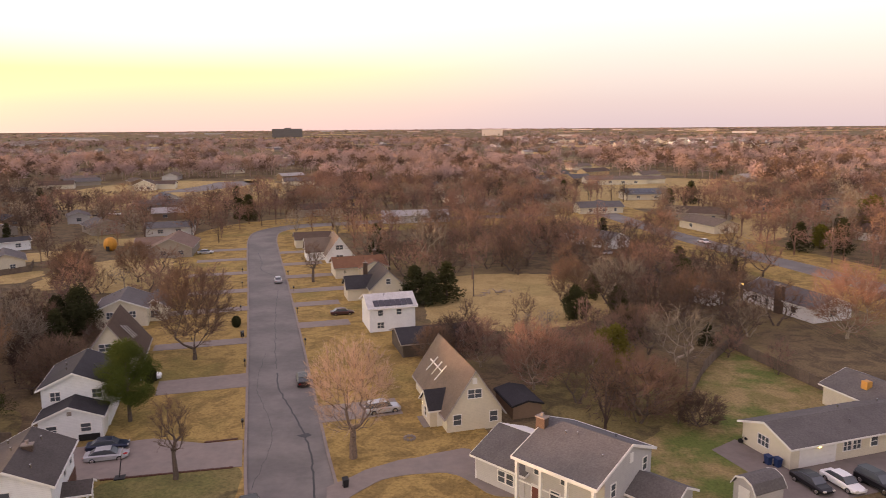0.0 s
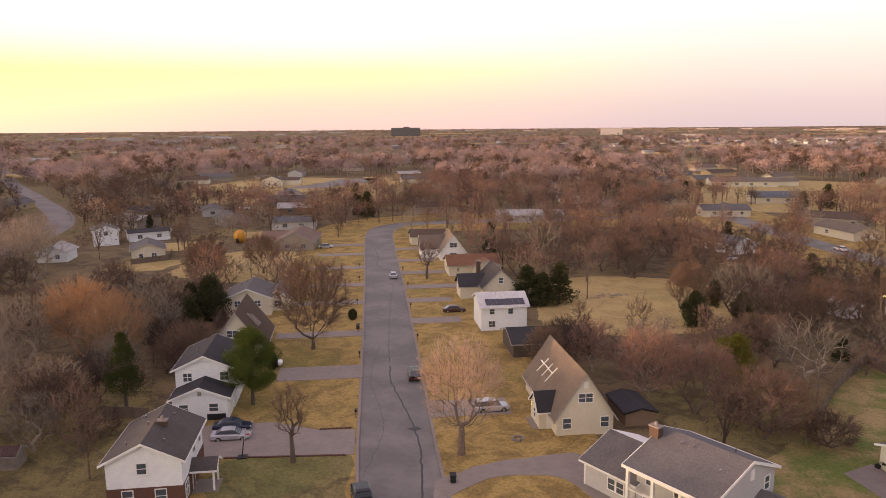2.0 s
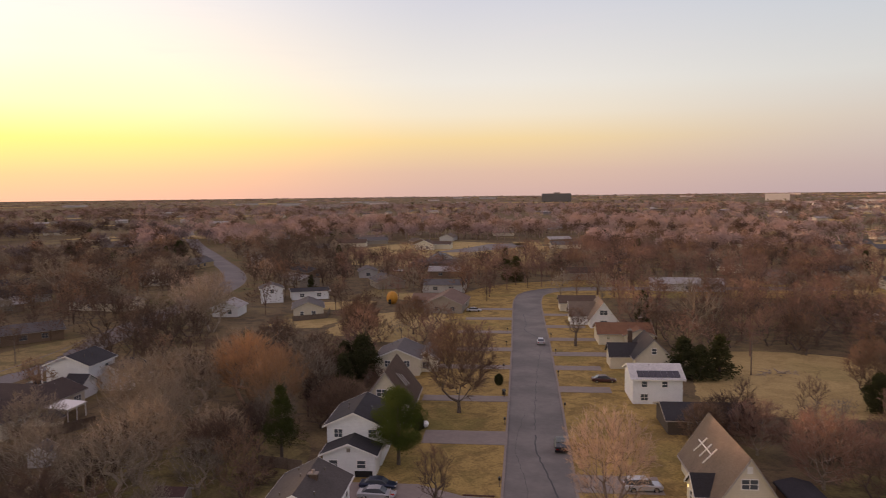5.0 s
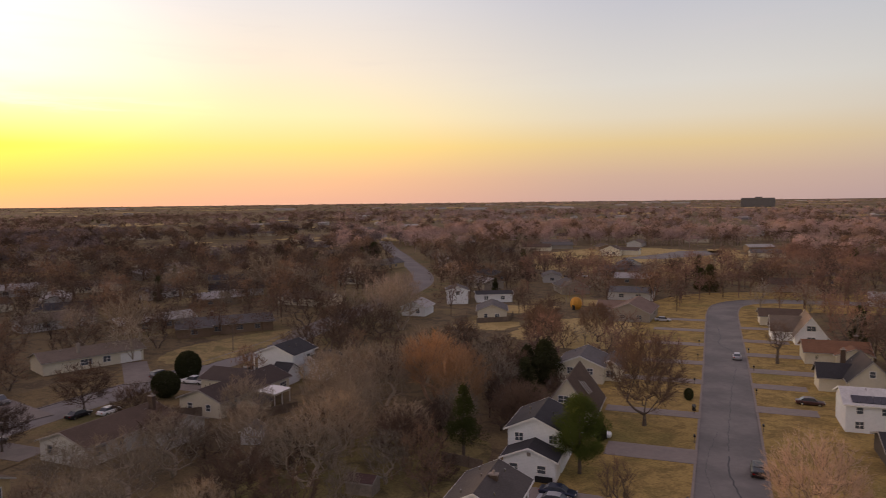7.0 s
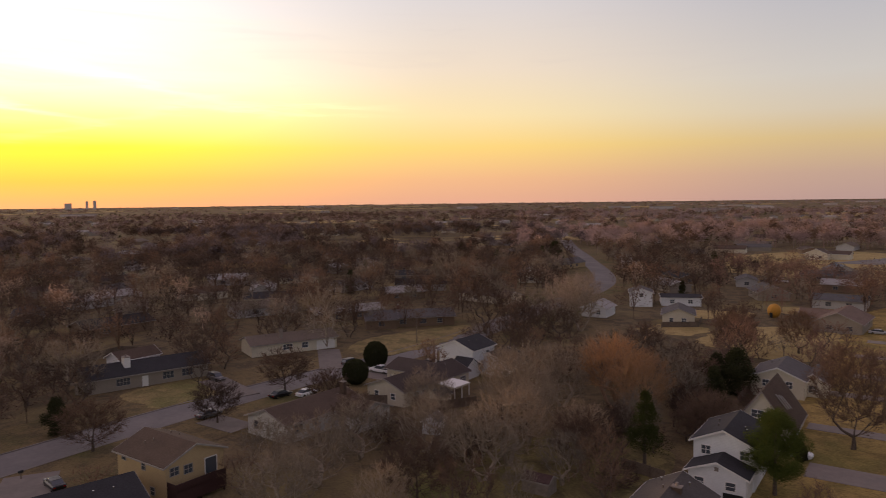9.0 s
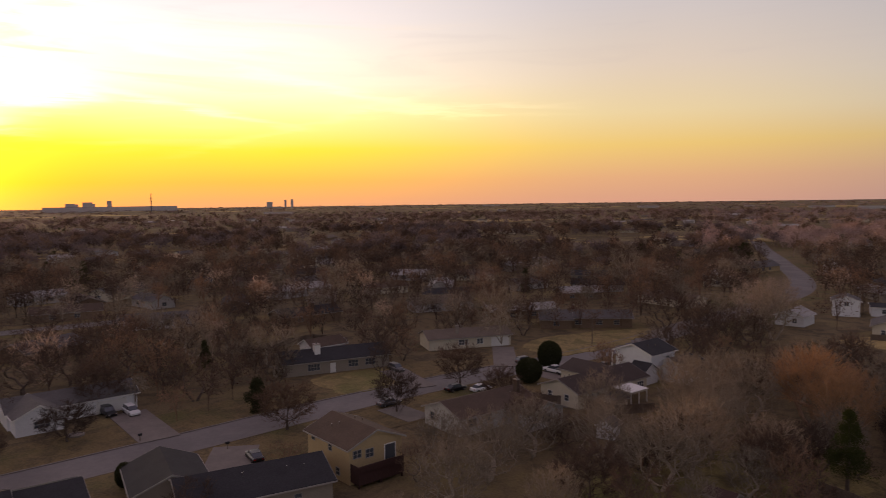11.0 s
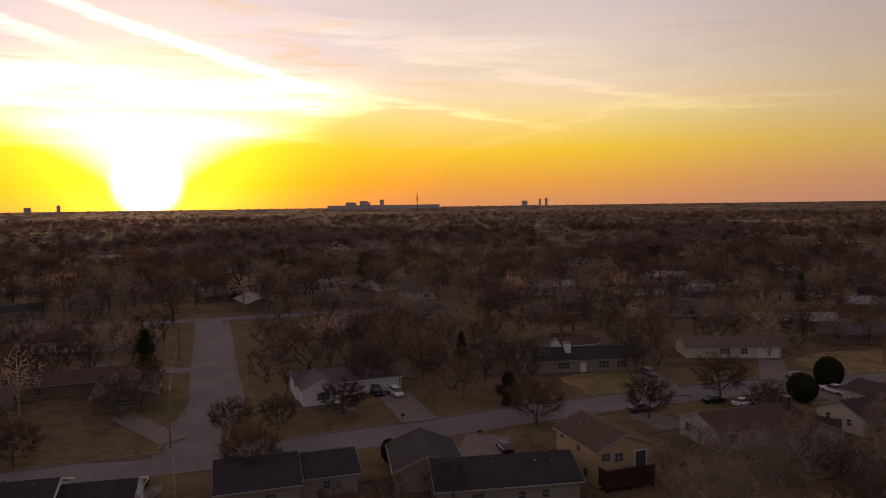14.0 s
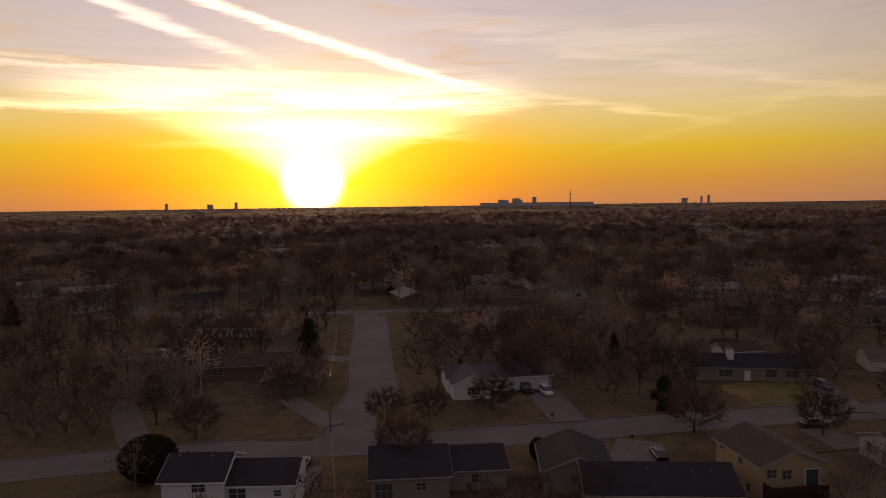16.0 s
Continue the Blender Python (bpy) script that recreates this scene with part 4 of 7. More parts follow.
h = house(-12.6, 132.7, 107, [(0, 0, 8.4, 8.6, 4.7, 6.3)], WHITE, shingle("white", (0.56, 0.54, 0.53)), "white two-storey house with solar panels on its pale roof", n_vents=3,
          windows=[(0, "W", -2.3, 3.2, 0.9, 1.0, 0), (0, "W", 1.2, 3.2, 0.9, 1.0, 0), (0, "W", -2.3, 0.8, 1.2, 1.1, 1), (0, "S", 0.0, 3.0, 1.2, 1.1, 1)])
for i in range(7):
    y0 = -3.9 + 1.05 * i
    sl = (6.3 - 4.7) / 4.2
    part("solar_panel", Shape().slab([(-4.2, y0, 6.3 - 4.2 * sl + 0.3), (-2.4, y0, 6.3 - 2.4 * sl + 0.3), (-2.4, y0 + 1.0, 6.3 - 2.4 * sl + 0.3), (-4.2, y0 + 1.0, 6.3 - 4.2 * sl + 0.3)][::-1], 0.05), SOLAR, h)
h = house(-15.6, 155.2, 17, [(0, 0, 7.4, 10.5, 3.4, 7.0), (-5.2, 1.5, 6.0, 6.0, 3.0, 5.0, True)], BEIGE, S_DARK, "beige house with a steep dark shingle roof", windows=[(0, "S", 0, 4.2, 0.9, 1.1, 0), (0, "S", -2, 1.0, 1.1, 1.2, 0), (0, "S", 2, 1.0, 1.1, 1.2, 0), (0, "W", -3, 1.0, 1.2, 1.2, 0)])
chimney(h, -3.2, 4.6, 7.2)
part("shed_annex", Shape().box(3.9, 6.2, -4.0, -1.0, 0, 2.6), BRICK, h)
h = house(-24.5, 180.5, 107, [(0, 0, 9.0, 13.0, 2.9, 4.7), (-3, -3, 7, 6, 2.8, 4.2, True)], BEIGE, S_RUST, "low house with a rust-brown shingle roof", windows=[(0, "W", 3, 1.0, 1.4, 1.2, 1), (0, "S", 0, 1.0, 1.4, 1.2, 1)])
chimney(h, 1.5, -4.5, 5.8)
h = house(-33.5, 201.5, 17, [(0, 0, 7.2, 12.0, 2.5, 7.2), (-5, 3, 8, 7, 2.8, 6.0, True)], WHITE, S_TAN, "white steep-gabled house with tan roof", windows=[(0, "S", 0, 3.8, 2.0, 1.2, 1), (0, "S", 0, 0.8, 1.8, 1.4, 1)])
house(-45, 225, 107, [(0, 0, 8, 11, 2.8, 4.4)], BEIGE, S_BROWN, "brown-roofed house by the bend of the street", windows=[(0, "W", 2, 1.0, 1.3, 1.1, 1)])

# the yard with the cream garage
h = house(42.85, 80.2, -71.2, [(0, 2.5, 7.5, 20.0, 2.7, 4.0), (-5.0, 15.2, 8.2, 10.0, 2.9, 4.4, True)], CREAM, S_GREY, "cream garage building with grey shingle roof", n_vents=3,
          windows=[(0, "S", -0.3, 1.1, 1.7, 1.2, 2), (0, "E", -2.0, 1.1, 1.1, 1.1, 1), (0, "E", -0.6, 1.1, 1.1, 1.1, 1), (0, "E", 2.0, 1.1, 1.0, 1.1, 0)],
          doors=[(0, "E", -6.2, 4.9, 2.1, GARAGE, 4)])
part("flue_pipe", Shape().box(-5.6, -4.7, 12.6, 13.5, 3.3, 4.7), material("yellow_metal", (0.5, 0.27, 0.07), 0.5, grain=0.2), h, "boxy orange roof stack")
part("door_lamp", Shape().tube((3.78, -3.6, 2.25), (3.98, -3.6, 2.2), 0.09, 0.12, 8), GLOWLAMP, h, "lit lamp over the garage door")
h = thing("shed", 30.7, 67.6, -66, "small grey barn-roofed garden shed", "shed")
gam = [(-1.4, 0), (1.4, 0), (1.4, 1.9), (0.95, 2.6), (0, 2.95), (-0.95, 2.6), (-1.4, 1.9)]
part("wall", Shape().loft([[(x, y, z) for x, z in gam] for y in (-1.9, 1.9)]), GREYW, h)
top = [(-1.6, 1.8), (-1.05, 2.68), (0, 3.05), (1.05, 2.68), (1.6, 1.8)]
gr = Shape()
for a, b in zip(top, top[1:]):
    gr.loft([[(a[0], y, a[1]), (b[0], y, b[1]), (b[0], y, b[1] + 0.08), (a[0], y, a[1] + 0.08)] for y in (-2.1, 2.1)])
part("roof", gr, S_GREY, h)
tr = Shape()
for a, b in zip(top, top[1:]):
    tr.loft([[(a[0], y, a[1] - 0.1), (b[0], y, b[1] - 0.1), (b[0], y, b[1] + 0.1), (a[0], y, a[1] + 0.1)] for y in (2.1, 2.16)])
    tr.loft([[(a[0], y, a[1] - 0.1), (b[0], y, b[1] - 0.1), (b[0], y, b[1] + 0.1), (a[0], y, a[1] + 0.1)] for y in (-2.16, -2.1)])
part("roof_edge", tr, TRIM, h)
part("door", Shape().box(-0.7, 0.7, -1.95, -1.9, 0.05, 1.9), TRIM, h)

h = house(69.5, 143, 19, [(0, 0, 9.2, 19, 2.9, 4.7)], WHITE, S_GREY, "white ranch house with a tall red brick chimney", windows=[(0, "W", -6, 1.0, 1.4, 1.1, 1), (0, "W", -2.5, 1.0, 1.0, 1.1, 0), (0, "W", 4.5, 1.0, 1.4, 1.1, 1), (0, "S", 0, 1.0, 1.6, 1.2, 1)])
chimney(h, -4.9, -1.0, 5.6, sx=1.0, sy=1.7)
house(45.5, 225, 33, [(0, 0, 9, 19, 2.9, 4.6)], WHITE, S_GREY, "white ranch house with grey shingle roof", windows=[(0, "W", -6, 1.0, 1.4, 1.1, 1), (0, "W", 0, 1.0, 1.4, 1.1, 1), (0, "W", 5, 1.0, 1.4, 1.1, 1), (0, "S", 0, 1.0, 1.6, 1.2, 1)])
house(-15, 281, 100, [(0, 0, 10, 26, 2.9, 4.6)], GREYW, S_PALE, "long pale-roofed house at the end of the street", windows=[(0, "W", -8, 1.0, 1.6, 1.1, 1), (0, "W", 0, 1.0, 1.6, 1.1, 1), (0, "W", 8, 1.0, 1.6, 1.1, 1)])

# the open lots beyond the east street
house(62, 307, 100, [(0, 0, 10, 19, 2.9, 4.7), (5, -4, 8, 8, 2.9, 4.4, True)], BEIGE, S_GREY, "beige ranch house with a grey hipless roof", windows=[(0, "W", -5, 1.0, 1.6, 1.2, 1), (0, "W", 1, 1.0, 1.6, 1.2, 1), (0, "W", 6, 1.0, 1.2, 1.2, 0)])
house(97, 284, 60, [(0, 0, 11, 24, 2.9, 4.8)], TAUPE, S_BROWN, "long tan brick ranch house with a brown roof", windows=[(0, "W", -7, 1.0, 1.6, 1.2, 1), (0, "W", 0, 1.0, 1.6, 1.2, 1), (0, "W", 7, 1.0, 1.2, 1.2, 0)])
h = house(96, 361, 95, [(0, 0, 12, 22, 3.0, 5.2)], BEIGE, shingle("blue_grey", (0.13, 0.135, 0.15)), "ranch house with solar panels on a blue-grey roof", windows=[(0, "W", -5, 1.0, 1.6, 1.2, 1), (0, "W", 4, 1.0, 1.6, 1.2, 1)])
for i in range(7):
    part("solar_panel", Shape().slab([(-4.9, -3.6 + 1.7 * i, 3.66), (-1.6, -3.6 + 1.7 * i, 4.87), (-1.6, -2.0 + 1.7 * i, 4.87), (-4.9, -2.0 + 1.7 * i, 3.66)][::-1], 0.06), SOLAR, h)
house(101, 452, 92, [(0, 0, 13, 38, 3.2, 5.0), (4, -24, 10, 16, 3.0, 4.6)], BEIGE, S_TAN, "very long low beige building with a pale tan roof", windows=[(0, "W", -12, 1.0, 2.0, 1.2, 1), (0, "W", -4, 1.0, 2.0, 1.2, 1), (0, "W", 4, 1.0, 2.0, 1.2, 1), (0, "W", 12, 1.0, 2.0, 1.2, 1)])

# ---- the houses round the western street ----
PALE_GREY = siding("pale_grey", (0.52, 0.50, 0.47))
h = house(-118.6, 102.4, 15, [(0, 0, 8.8, 8.6, 5.6, 7.3), (6.0, 3.4, 6.5, 7.0, 3.0, 4.6), (3.4, -5.6, 4.6, 3.6, 2.8, 4.2, True), (8.5, 2.5, 7.0, 8.0, 2.9, 4.4)], WHITE, S_DARK, "white two-storey house with dark roof and open porch",
          windows=[(0, "E", 1.5, 3.6, 1.2, 1.1, 0), (0, "E", -2.0, 1.0, 0.8, 1.2, 0), (1, "S", 0, 1.1, 1.8, 1.2, 1)])
for x_ in (-4.1, -2.6):
    part("porch_post", Shape().box(x_ - 0.12, x_ + 0.12, -6.1, -5.86, 0, 5.2), TRIM, h)
house(-111, 83.5, 13, [(0, 0, 9.2, 20, 3.0, 4.7), (-6.5, 6.5, 8, 9, 2.9, 4.3, True)], BEIGE, shingle("umber", (0.066, 0.048, 0.042)), "beige ranch house with a long dark brown shingle roof", n_vents=6,
      windows=[(0, "S", -2.2, 1.1, 1.0, 1.1, 0), (0, "S", 1.9, 1.1, 1.0, 1.1, 0), (0, "E", -6.5, 1.1, 1.4, 1.1, 1), (0, "E", -4.5, 1.1, 0.9, 1.1, 0), (0, "E", 8.0, 1.1, 1.8, 1.1, 2)])
h = thing("carport", -104.6, 86.5, 13, "white flat-roofed patio cover on posts", "carport")
part("roof", Shape().slab([(-2.2, -2.4, 2.75), (2.4, -2.4, 2.5), (2.4, 2.6, 2.5), (-2.2, 2.6, 2.75)], 0.12), TRIM, h)
for x_, y_ in ((2.2, -2.2), (2.2, 0.1), (2.2, 2.4)):
    part("post", Shape().box(x_ - 0.07, x_ + 0.07, y_ - 0.07, y_ + 0.07, 0, 2.42), TRIM, h)
house(-101.8, 80.5, 13, [(0, 0, 3.8, 3.6, 2.2, 3.2)], BEIGE, S_DARK, "small beige shed with dark gable roof", category="shed", n_vents=0, over=0.25)
house(-90.2, 70.6, 30, [(0, 0, 2.8, 3.2, 2.1, 2.9)], WHITE, S_GREY, "small white garden shed among branches", category="shed", n_vents=0, over=0.2)
house(-107.0, 56.6, 13, [(0, 0, 9.5, 17, 3.1, 4.7), (6.0, 5.6, 8.0, 8.0, 2.8, 4.3, True)], PALE_GREY, S_BROWN, "white split-level house with brown roof behind grey branches",
      windows=[(0, "S", -2.6, 1.3, 1.0, 1.2, 0), (0, "E", -6, 1.3, 1.6, 1.2, 1), (0, "E", -2.5, 1.6, 1.2, 1.2, 0), (1, "E", 0, 1.0, 1.8, 1.3, 1)], chim=[(2.0, 6.5, 6.4)])
h = house(-96.3, 30.4, -75, [(0, 0, 8.7, 11.0, 5.0, 6.7)], TAN, S_BROWN, "tan two-storey house with brown roof and rear deck", n_vents=4,
          windows=[(0, "E", -3.9, 4.0, 0.9, 0.8, 0), (0, "E", 0.7, 3.6, 0.8, 1.0, 0), (0, "E", 2.6, 0.7, 0.9, 1.0, 0), (0, "N", -1.1, 3.2, 1.2, 1.1, 1), (0, "N", 2.9 - 6.0, 3.5, 1.2, 1.0, 1)],
          doors=[])
door(h, (0, 0, 8.7, 11.0), "N", 2.3, 1.7, 2.05, GLASS, "patio_door", z=2.2)
dk = part("deck", Shape().box(-3.2, 4.2, 5.5, 7.5, 1.95, 2.15), material("red_stain", (0.055, 0.026, 0.024), 0.7, grain=0.2, grain_size=4.0), h, "dark red wooden deck")
dm = MATS["red_stain"]
part("deck_skirt", Shape().box(-3.2, 4.2, 7.4, 7.5, 0.5, 2.95), dm, dk)
for x_ in (-3.0, 0.5, 4.0):
    part("deck_post", Shape().box(x_ - 0.1, x_ + 0.1, 7.2, 7.38, 0.0, 1.95), dm, dk)
part("deck_skirt", Shape().box(4.1, 4.2, 5.5, 7.4, 0.5, 2.95), dm, dk)
house(-90.2, 14.8, 4, [(0, 0, 10.2, 18, 3.0, 4.9), (-7.5, -9.0, 9.0, 11, 3.0, 4.8, True)], TAUPE, S_DARK, "taupe ranch house with wide dark shingle roofs", n_vents=3, windows=[(0, "E", 4.5, 1.1, 0.9, 1.0, 0), (0, "E", 1.5, 1.1, 1.0, 1.0, 0), (0, "E", -4, 1.1, 1.6, 1.1, 1), (1, "S", 2.0, 1.1, 1.4, 1.2, 1)])
house(-93.6, -17.0, 12, [(0, 0, 12.0, 10, 3.0, 4.9), (-0.8, 8.6, 9.5, 8.2, 2.8, 4.3)], TAUPE, S_DARK, "taupe house with broad dark roof and low wing", n_vents=4, windows=[(0, "E", 1.4, 1.2, 1.2, 0.9, 1), (0, "E", -3.4, 0.3, 2.2, 1.9, 2), (1, "E", 0, 1.1, 1.0, 1.0, 0)])
house(-82.7, -41.0, 8, [(0, 0, 9.0, 7.2, 5.3, 7.0), (-1.2, 7.6, 8.6, 8.2, 4.2, 5.7)], WHITE, S_DARK, "white split-level house with dark roof", n_vents=3, windows=[(0, "E", 0.8, 3.9, 1.6, 1.1, 1), (1, "E", -2.6, 2.4, 2.0, 1.3, 1), (1, "E", 2.2, 2.7, 0.9, 0.7, 0)])
# The front wall's shade is put into the dark siding colour.
h = house(-157, 44.8, 0, [(0, 0, 9.2, 24, 2.9, 4.7)], TAUPE, S_DARK, "low ranch house with a white picture window front", windows=[(0, "E", -5.5, 0.9, 2.6, 1.4, 3), (0, "E", 3.5, 0.9, 2.2, 1.4, 2), (0, "E", 7.5, 0.9, 2.2, 1.4, 2)], doors=[(0, "E", -1.2, 1.0, 2.05, TRIM, 0)])
chimney(h, 1.5, -4.0, 6.0, TRIM, 2.0, 1.2)
house(-171, 46.5, 15, [(0, 0, 6, 9.5, 3.0, 4.4)], WHITE, S_BROWN, "white outbuilding with brown roof", windows=[])
house(-174, 128, -30, [(0, 0, 9.5, 25, 2.9, 4.5), (2.5, -9.5, 9, 9, 2.8, 4.2)], BROWNW, S_GREY, "brick ranch house with long grey roof", windows=[(0, "E", -3, 1.0, 1.8, 1.2, 1), (0, "E", 3, 1.0, 1.8, 1.2, 1), (0, "E", 8, 1.0, 1.4, 1.2, 1), (1, "E", 0, 1.0, 1.6, 1.2, 1)], chim=[(-1, -4, 5.8, BRICK)])
house(-165.5, 83, -8, [(0, 0, 9, 22, 2.9, 4.4)], BEIGE, S_TAN, "beige ranch house with white garage door", windows=[(0, "E", -2, 1.0, 2.4, 1.3, 2), (0, "E", 2.5, 1.0, 1.6, 1.3, 1)], doors=[(0, "E", 8.0, 4.6, 2.2, GARAGE, 4)], chim=[(2.5, -3.0, 5.6, CONCRETE)])
house(-145, -8, 15, [(0, 0, 9, 21, 2.9, 4.5), (5.0, -6.5, 7.2, 9.0, 3.0, 4.7, True)], WHITE, S_GREY, "white ranch house with a garage wing", windows=[(1, "E", 0.3, 1.0, 2.4, 1.1, 2)], doors=[(0, "E", 6.0, 5.0, 2.2, GARAGE, 4)])
house(-150, -66, 15, [(0, 0, 8.5, 27, 2.9, 4.5), (7.5, -13, 10.5, 16, 2.9, 4.7, True), (11.5, 13.5, 11, 15, 2.9, 4.8, True)], BROWNW, S_BROWN, "long brown ranch house with wings about a court", n_vents=3, windows=[(0, "E", -3, 1.0, 2.0, 1.2, 2), (2, "E", 0, 0.9, 2.6, 1.2, 3), (1, "E", 0, 0.9, 2.0, 1.2, 2)])
house(-196, -81, 3, [(0, 0, 8.5, 20, 2.9, 4.4)], WHITE, S_BROWN, "white house with brown roof across the side street", windows=[(0, "E", -3, 0.9, 1.8, 1.3, 1), (0, "E", 5, 0.9, 1.8, 1.3, 1)], chim=[(2.5, -6, 5.6, CONCRETE)])
house(-276, -181, 43, [(0, 0, 10, 28, 3.0, 4.6)], GREYW, S_PALE, "long pale-roofed house among dark trees", windows=[(0, "E", -8, 1.0, 1.8, 1.2, 1), (0, "E", 8, 1.0, 1.8, 1.2, 1)])
house(-201, -16, 40, [(0, 0, 10, 16, 2.9, 4.8)], BROWNW, S_GREY, "brown ranch house with hip of grey shingles", windows=[(0, "E", 0, 1.0, 2.0, 1.2, 2)])
house(-286, 68, 25, [(0, 0, 10, 27, 2.9, 4.6)], GREYW, S_PALE, "ranch house with a pale flat-pitched roof", windows=[(0, "E", -6, 1.0, 1.8, 1.2, 1), (0, "E", 5, 1.0, 1.8, 1.2, 1)])
house(-222, 55, 12, [(0, 0, 10, 20, 2.9, 4.7)], BROWNW, S_DARK, "dark-roofed brick ranch house", windows=[(0, "E", -4, 1.0, 1.8, 1.2, 1)], chim=[(1, 2, 5.9)])
house(-258, 158, 10, [(0, 0, 9, 17, 2.9, 4.5)], GREYW, S_GREY, "grey ranch house behind bare trees", windows=[(0, "E", -4, 1.0, 1.8, 1.2, 1), (0, "E", 4, 1.0, 1.8, 1.2, 1)])
h = house(-150, 210, 38, [(0, 0, 7.4, 9, 4.9, 6.3)], WHITE, S_GREY, "white two-storey house with grey roof", windows=[(0, "E", -3, 3.4, 1.0, 1.1, 0), (0, "E", 2, 3.4, 1.0, 1.1, 0), (0, "S", 0, 3.4, 1.2, 1.1, 1)])
house(-141.5, 221, 38, [(0, 0, 9, 13, 2.9, 3.6, True)], WHITE, S_DARK, "white house with a low dark roof", windows=[(0, "S", -3, 1.0, 1.4, 1.2, 1), (0, "S", 3, 1.0, 1.4, 1.2, 1)])
house(-121.5, 189, 33, [(0, 0, 9, 12, 3.2, 5.0)], BEIGE, S_GREY, "yellowish gabled house with grey roof", windows=[(0, "S", 1.5, 1.0, 1.2, 1.2, 1), (0, "S", -2, 1.0, 1.0, 1.2, 0)])
house(-146, 182, 20, [(0, 0, 8, 9, 3.0, 4.8)], WHITE, S_PALE, "white house behind pale branches", windows=[(0, "S", 1.5, 1.0, 1.2, 1.2, 1)])
house(-186, 432, 12, [(0, 0, 12, 12, 3.6, 6.2), (9, 6, 10, 14, 3.2, 4.6, True)], CREAM, S_BROWN, "cream gabled house on an open lawn", windows=[(0, "S", -2, 1.0, 1.6, 1.4, 1), (0, "S", 2, 1.0, 1.6, 1.4, 1)])
house(-141, 350, 40, [(0, 0, 11, 12, 3.0, 5.4)], GREYW, shingle("blue", (0.16, 0.19, 0.23)), "house with a bluish metal roof", windows=[(0, "S", 0, 1.0, 1.6, 1.2, 1)])

# the row of low houses beyond the dome
for x, y, rz, wd, ln, wall_m, roof_m, lb in ((-166, 252, 60, 9, 18, TAUPE, S_PALE, "low house with a pale flat roof"), (-178, 278, 60, 9, 17, BROWNW, S_DARK, "low brown house with a dark roof"), (-206, 300, 55, 9, 16, BROWNW, S_RUST, "low house with a rusty brown roof"),
                                            (-101, 252, 105, 9, 16, GREYW, S_SLATE, "grey house with a slate-coloured roof"), (-152, 286, 30, 8, 12, GREYW, S_GREY, "small grey house beside parked cars")):
    house(x, y, rz, [(0, 0, wd, ln, 2.9, 4.4)], wall_m, roof_m, lb, windows=[(0, "S", 0, 1.0, 1.6, 1.2, 1), (0, "W", -3, 1.0, 1.6, 1.2, 1), (0, "W", 3, 1.0, 1.6, 1.2, 1), (0, "E", 2, 1.0, 1.6, 1.2, 1)])

# the orange dome in a back yard
h = thing("garden_dome", -106.4, 217.5, 0, "orange pumpkin-shaped garden dome with dark openings", "dome")
dome = Shape()
rings = []
for i in range(9):
    a = math.pi * (0.10 + 0.88 * i / 8)
    rr, z = 1.95 * math.sin(a) + 0.02, 2.1 - 2.25 * math.cos(a)
    rings.append([(rr * (1 + 0.06 * math.cos(8 * t)) * math.cos(t), rr * (1 + 0.06 * math.cos(8 * t)) * math.sin(t), max(z, 0)) for t in [2 * math.pi * k / 32 for k in range(32)]])
dome.loft(rings)
part("shell", dome, material("orange_paint", (0.52, 0.25, 0.035), 0.6, grain=0.12, grain_size=2.0), h, smooth=True)
part("doorway", Shape().box(-0.45, 0.45, -2.1, -1.75, 0.2, 1.75), BLACK, h)

# ---- driveways and yards ----
D17 = Vector((math.cos(radians(16)), math.sin(radians(16)), 0))


def main_drive(k_y, side_sign, length, width=5.0):
    """A driveway off the main street where its middle has the given y."""
    p = min(MAIN[8:], key=lambda q: abs(q.y - k_y))
    a = p + D17 * side_sign * 4.45
    b = a + D17 * side_sign * length
    drive((a.x, a.y), (b.x, b.y), width)


for yy, ln, wd in ((103.2, 13, 6.0), (123.0, 16, 3.6), (146.3, 16, 3.6), (165.0, 14, 3.8), (184.0, 15, 3.8), (203.0, 14, 3.8), (221.0, 14, 3.8)):
    main_drive(yy, -1, ln, wd)
for yy, ln, wd in ((86.9, 11, 5.6), (132.2, 10, 4.0), (145.5, 10, 3.8), (159.1, 13, 4.0), (176.0, 12, 3.8), (193.0, 11, 3.8), (210.0, 12, 3.8)):
    main_drive(yy, 1, ln, wd)
patch("driveway", [(-24.0, 75.0), (-25.9, 81.8), (-30.4, 80.9), (-37.0, 82.3), (-45.5, 79.8), (-43.0, 71.2)], 0.165, CONCRETE, "wide pale concrete driveway shared by two cars", "driveway")
# These drives hold the backlit side's dimness in their darker concrete.
drive((-121, 45), (-112, 47.5), 5.5, "concrete driveway of a house, dusk dimness in its colour", WEST_CONCRETE)
drive((-131, 84), (-121, 86.5), 6.5, "concrete driveway of a house, dusk dimness in its colour", WEST_CONCRETE)
drive((-139, 80), (-158, 90), 5.5, "concrete driveway of a house, dusk dimness in its colour", WEST_CONCRETE)
drive((-131, 56), (-148, 56), 6.0, "concrete driveway of a house, dusk dimness in its colour", WEST_CONCRETE)
drive((-121.5, 6), (-140, 1.5), 6.5, "concrete driveway of a house, dusk dimness in its colour", WEST_CONCRETE)
drive((-112.5, 16.5), (-101, 13.0), 7.0, "concrete driveway of a house, dusk dimness in its colour", WEST_CONCRETE)
drive((-116, -34), (-131, -47), 4.5, "concrete driveway of a house, dusk dimness in its colour", WEST_CONCRETE)
drive((-103, -62), (-128, -80), 5.0, "concrete driveway of a house, dusk dimness in its colour", WEST_CONCRETE)
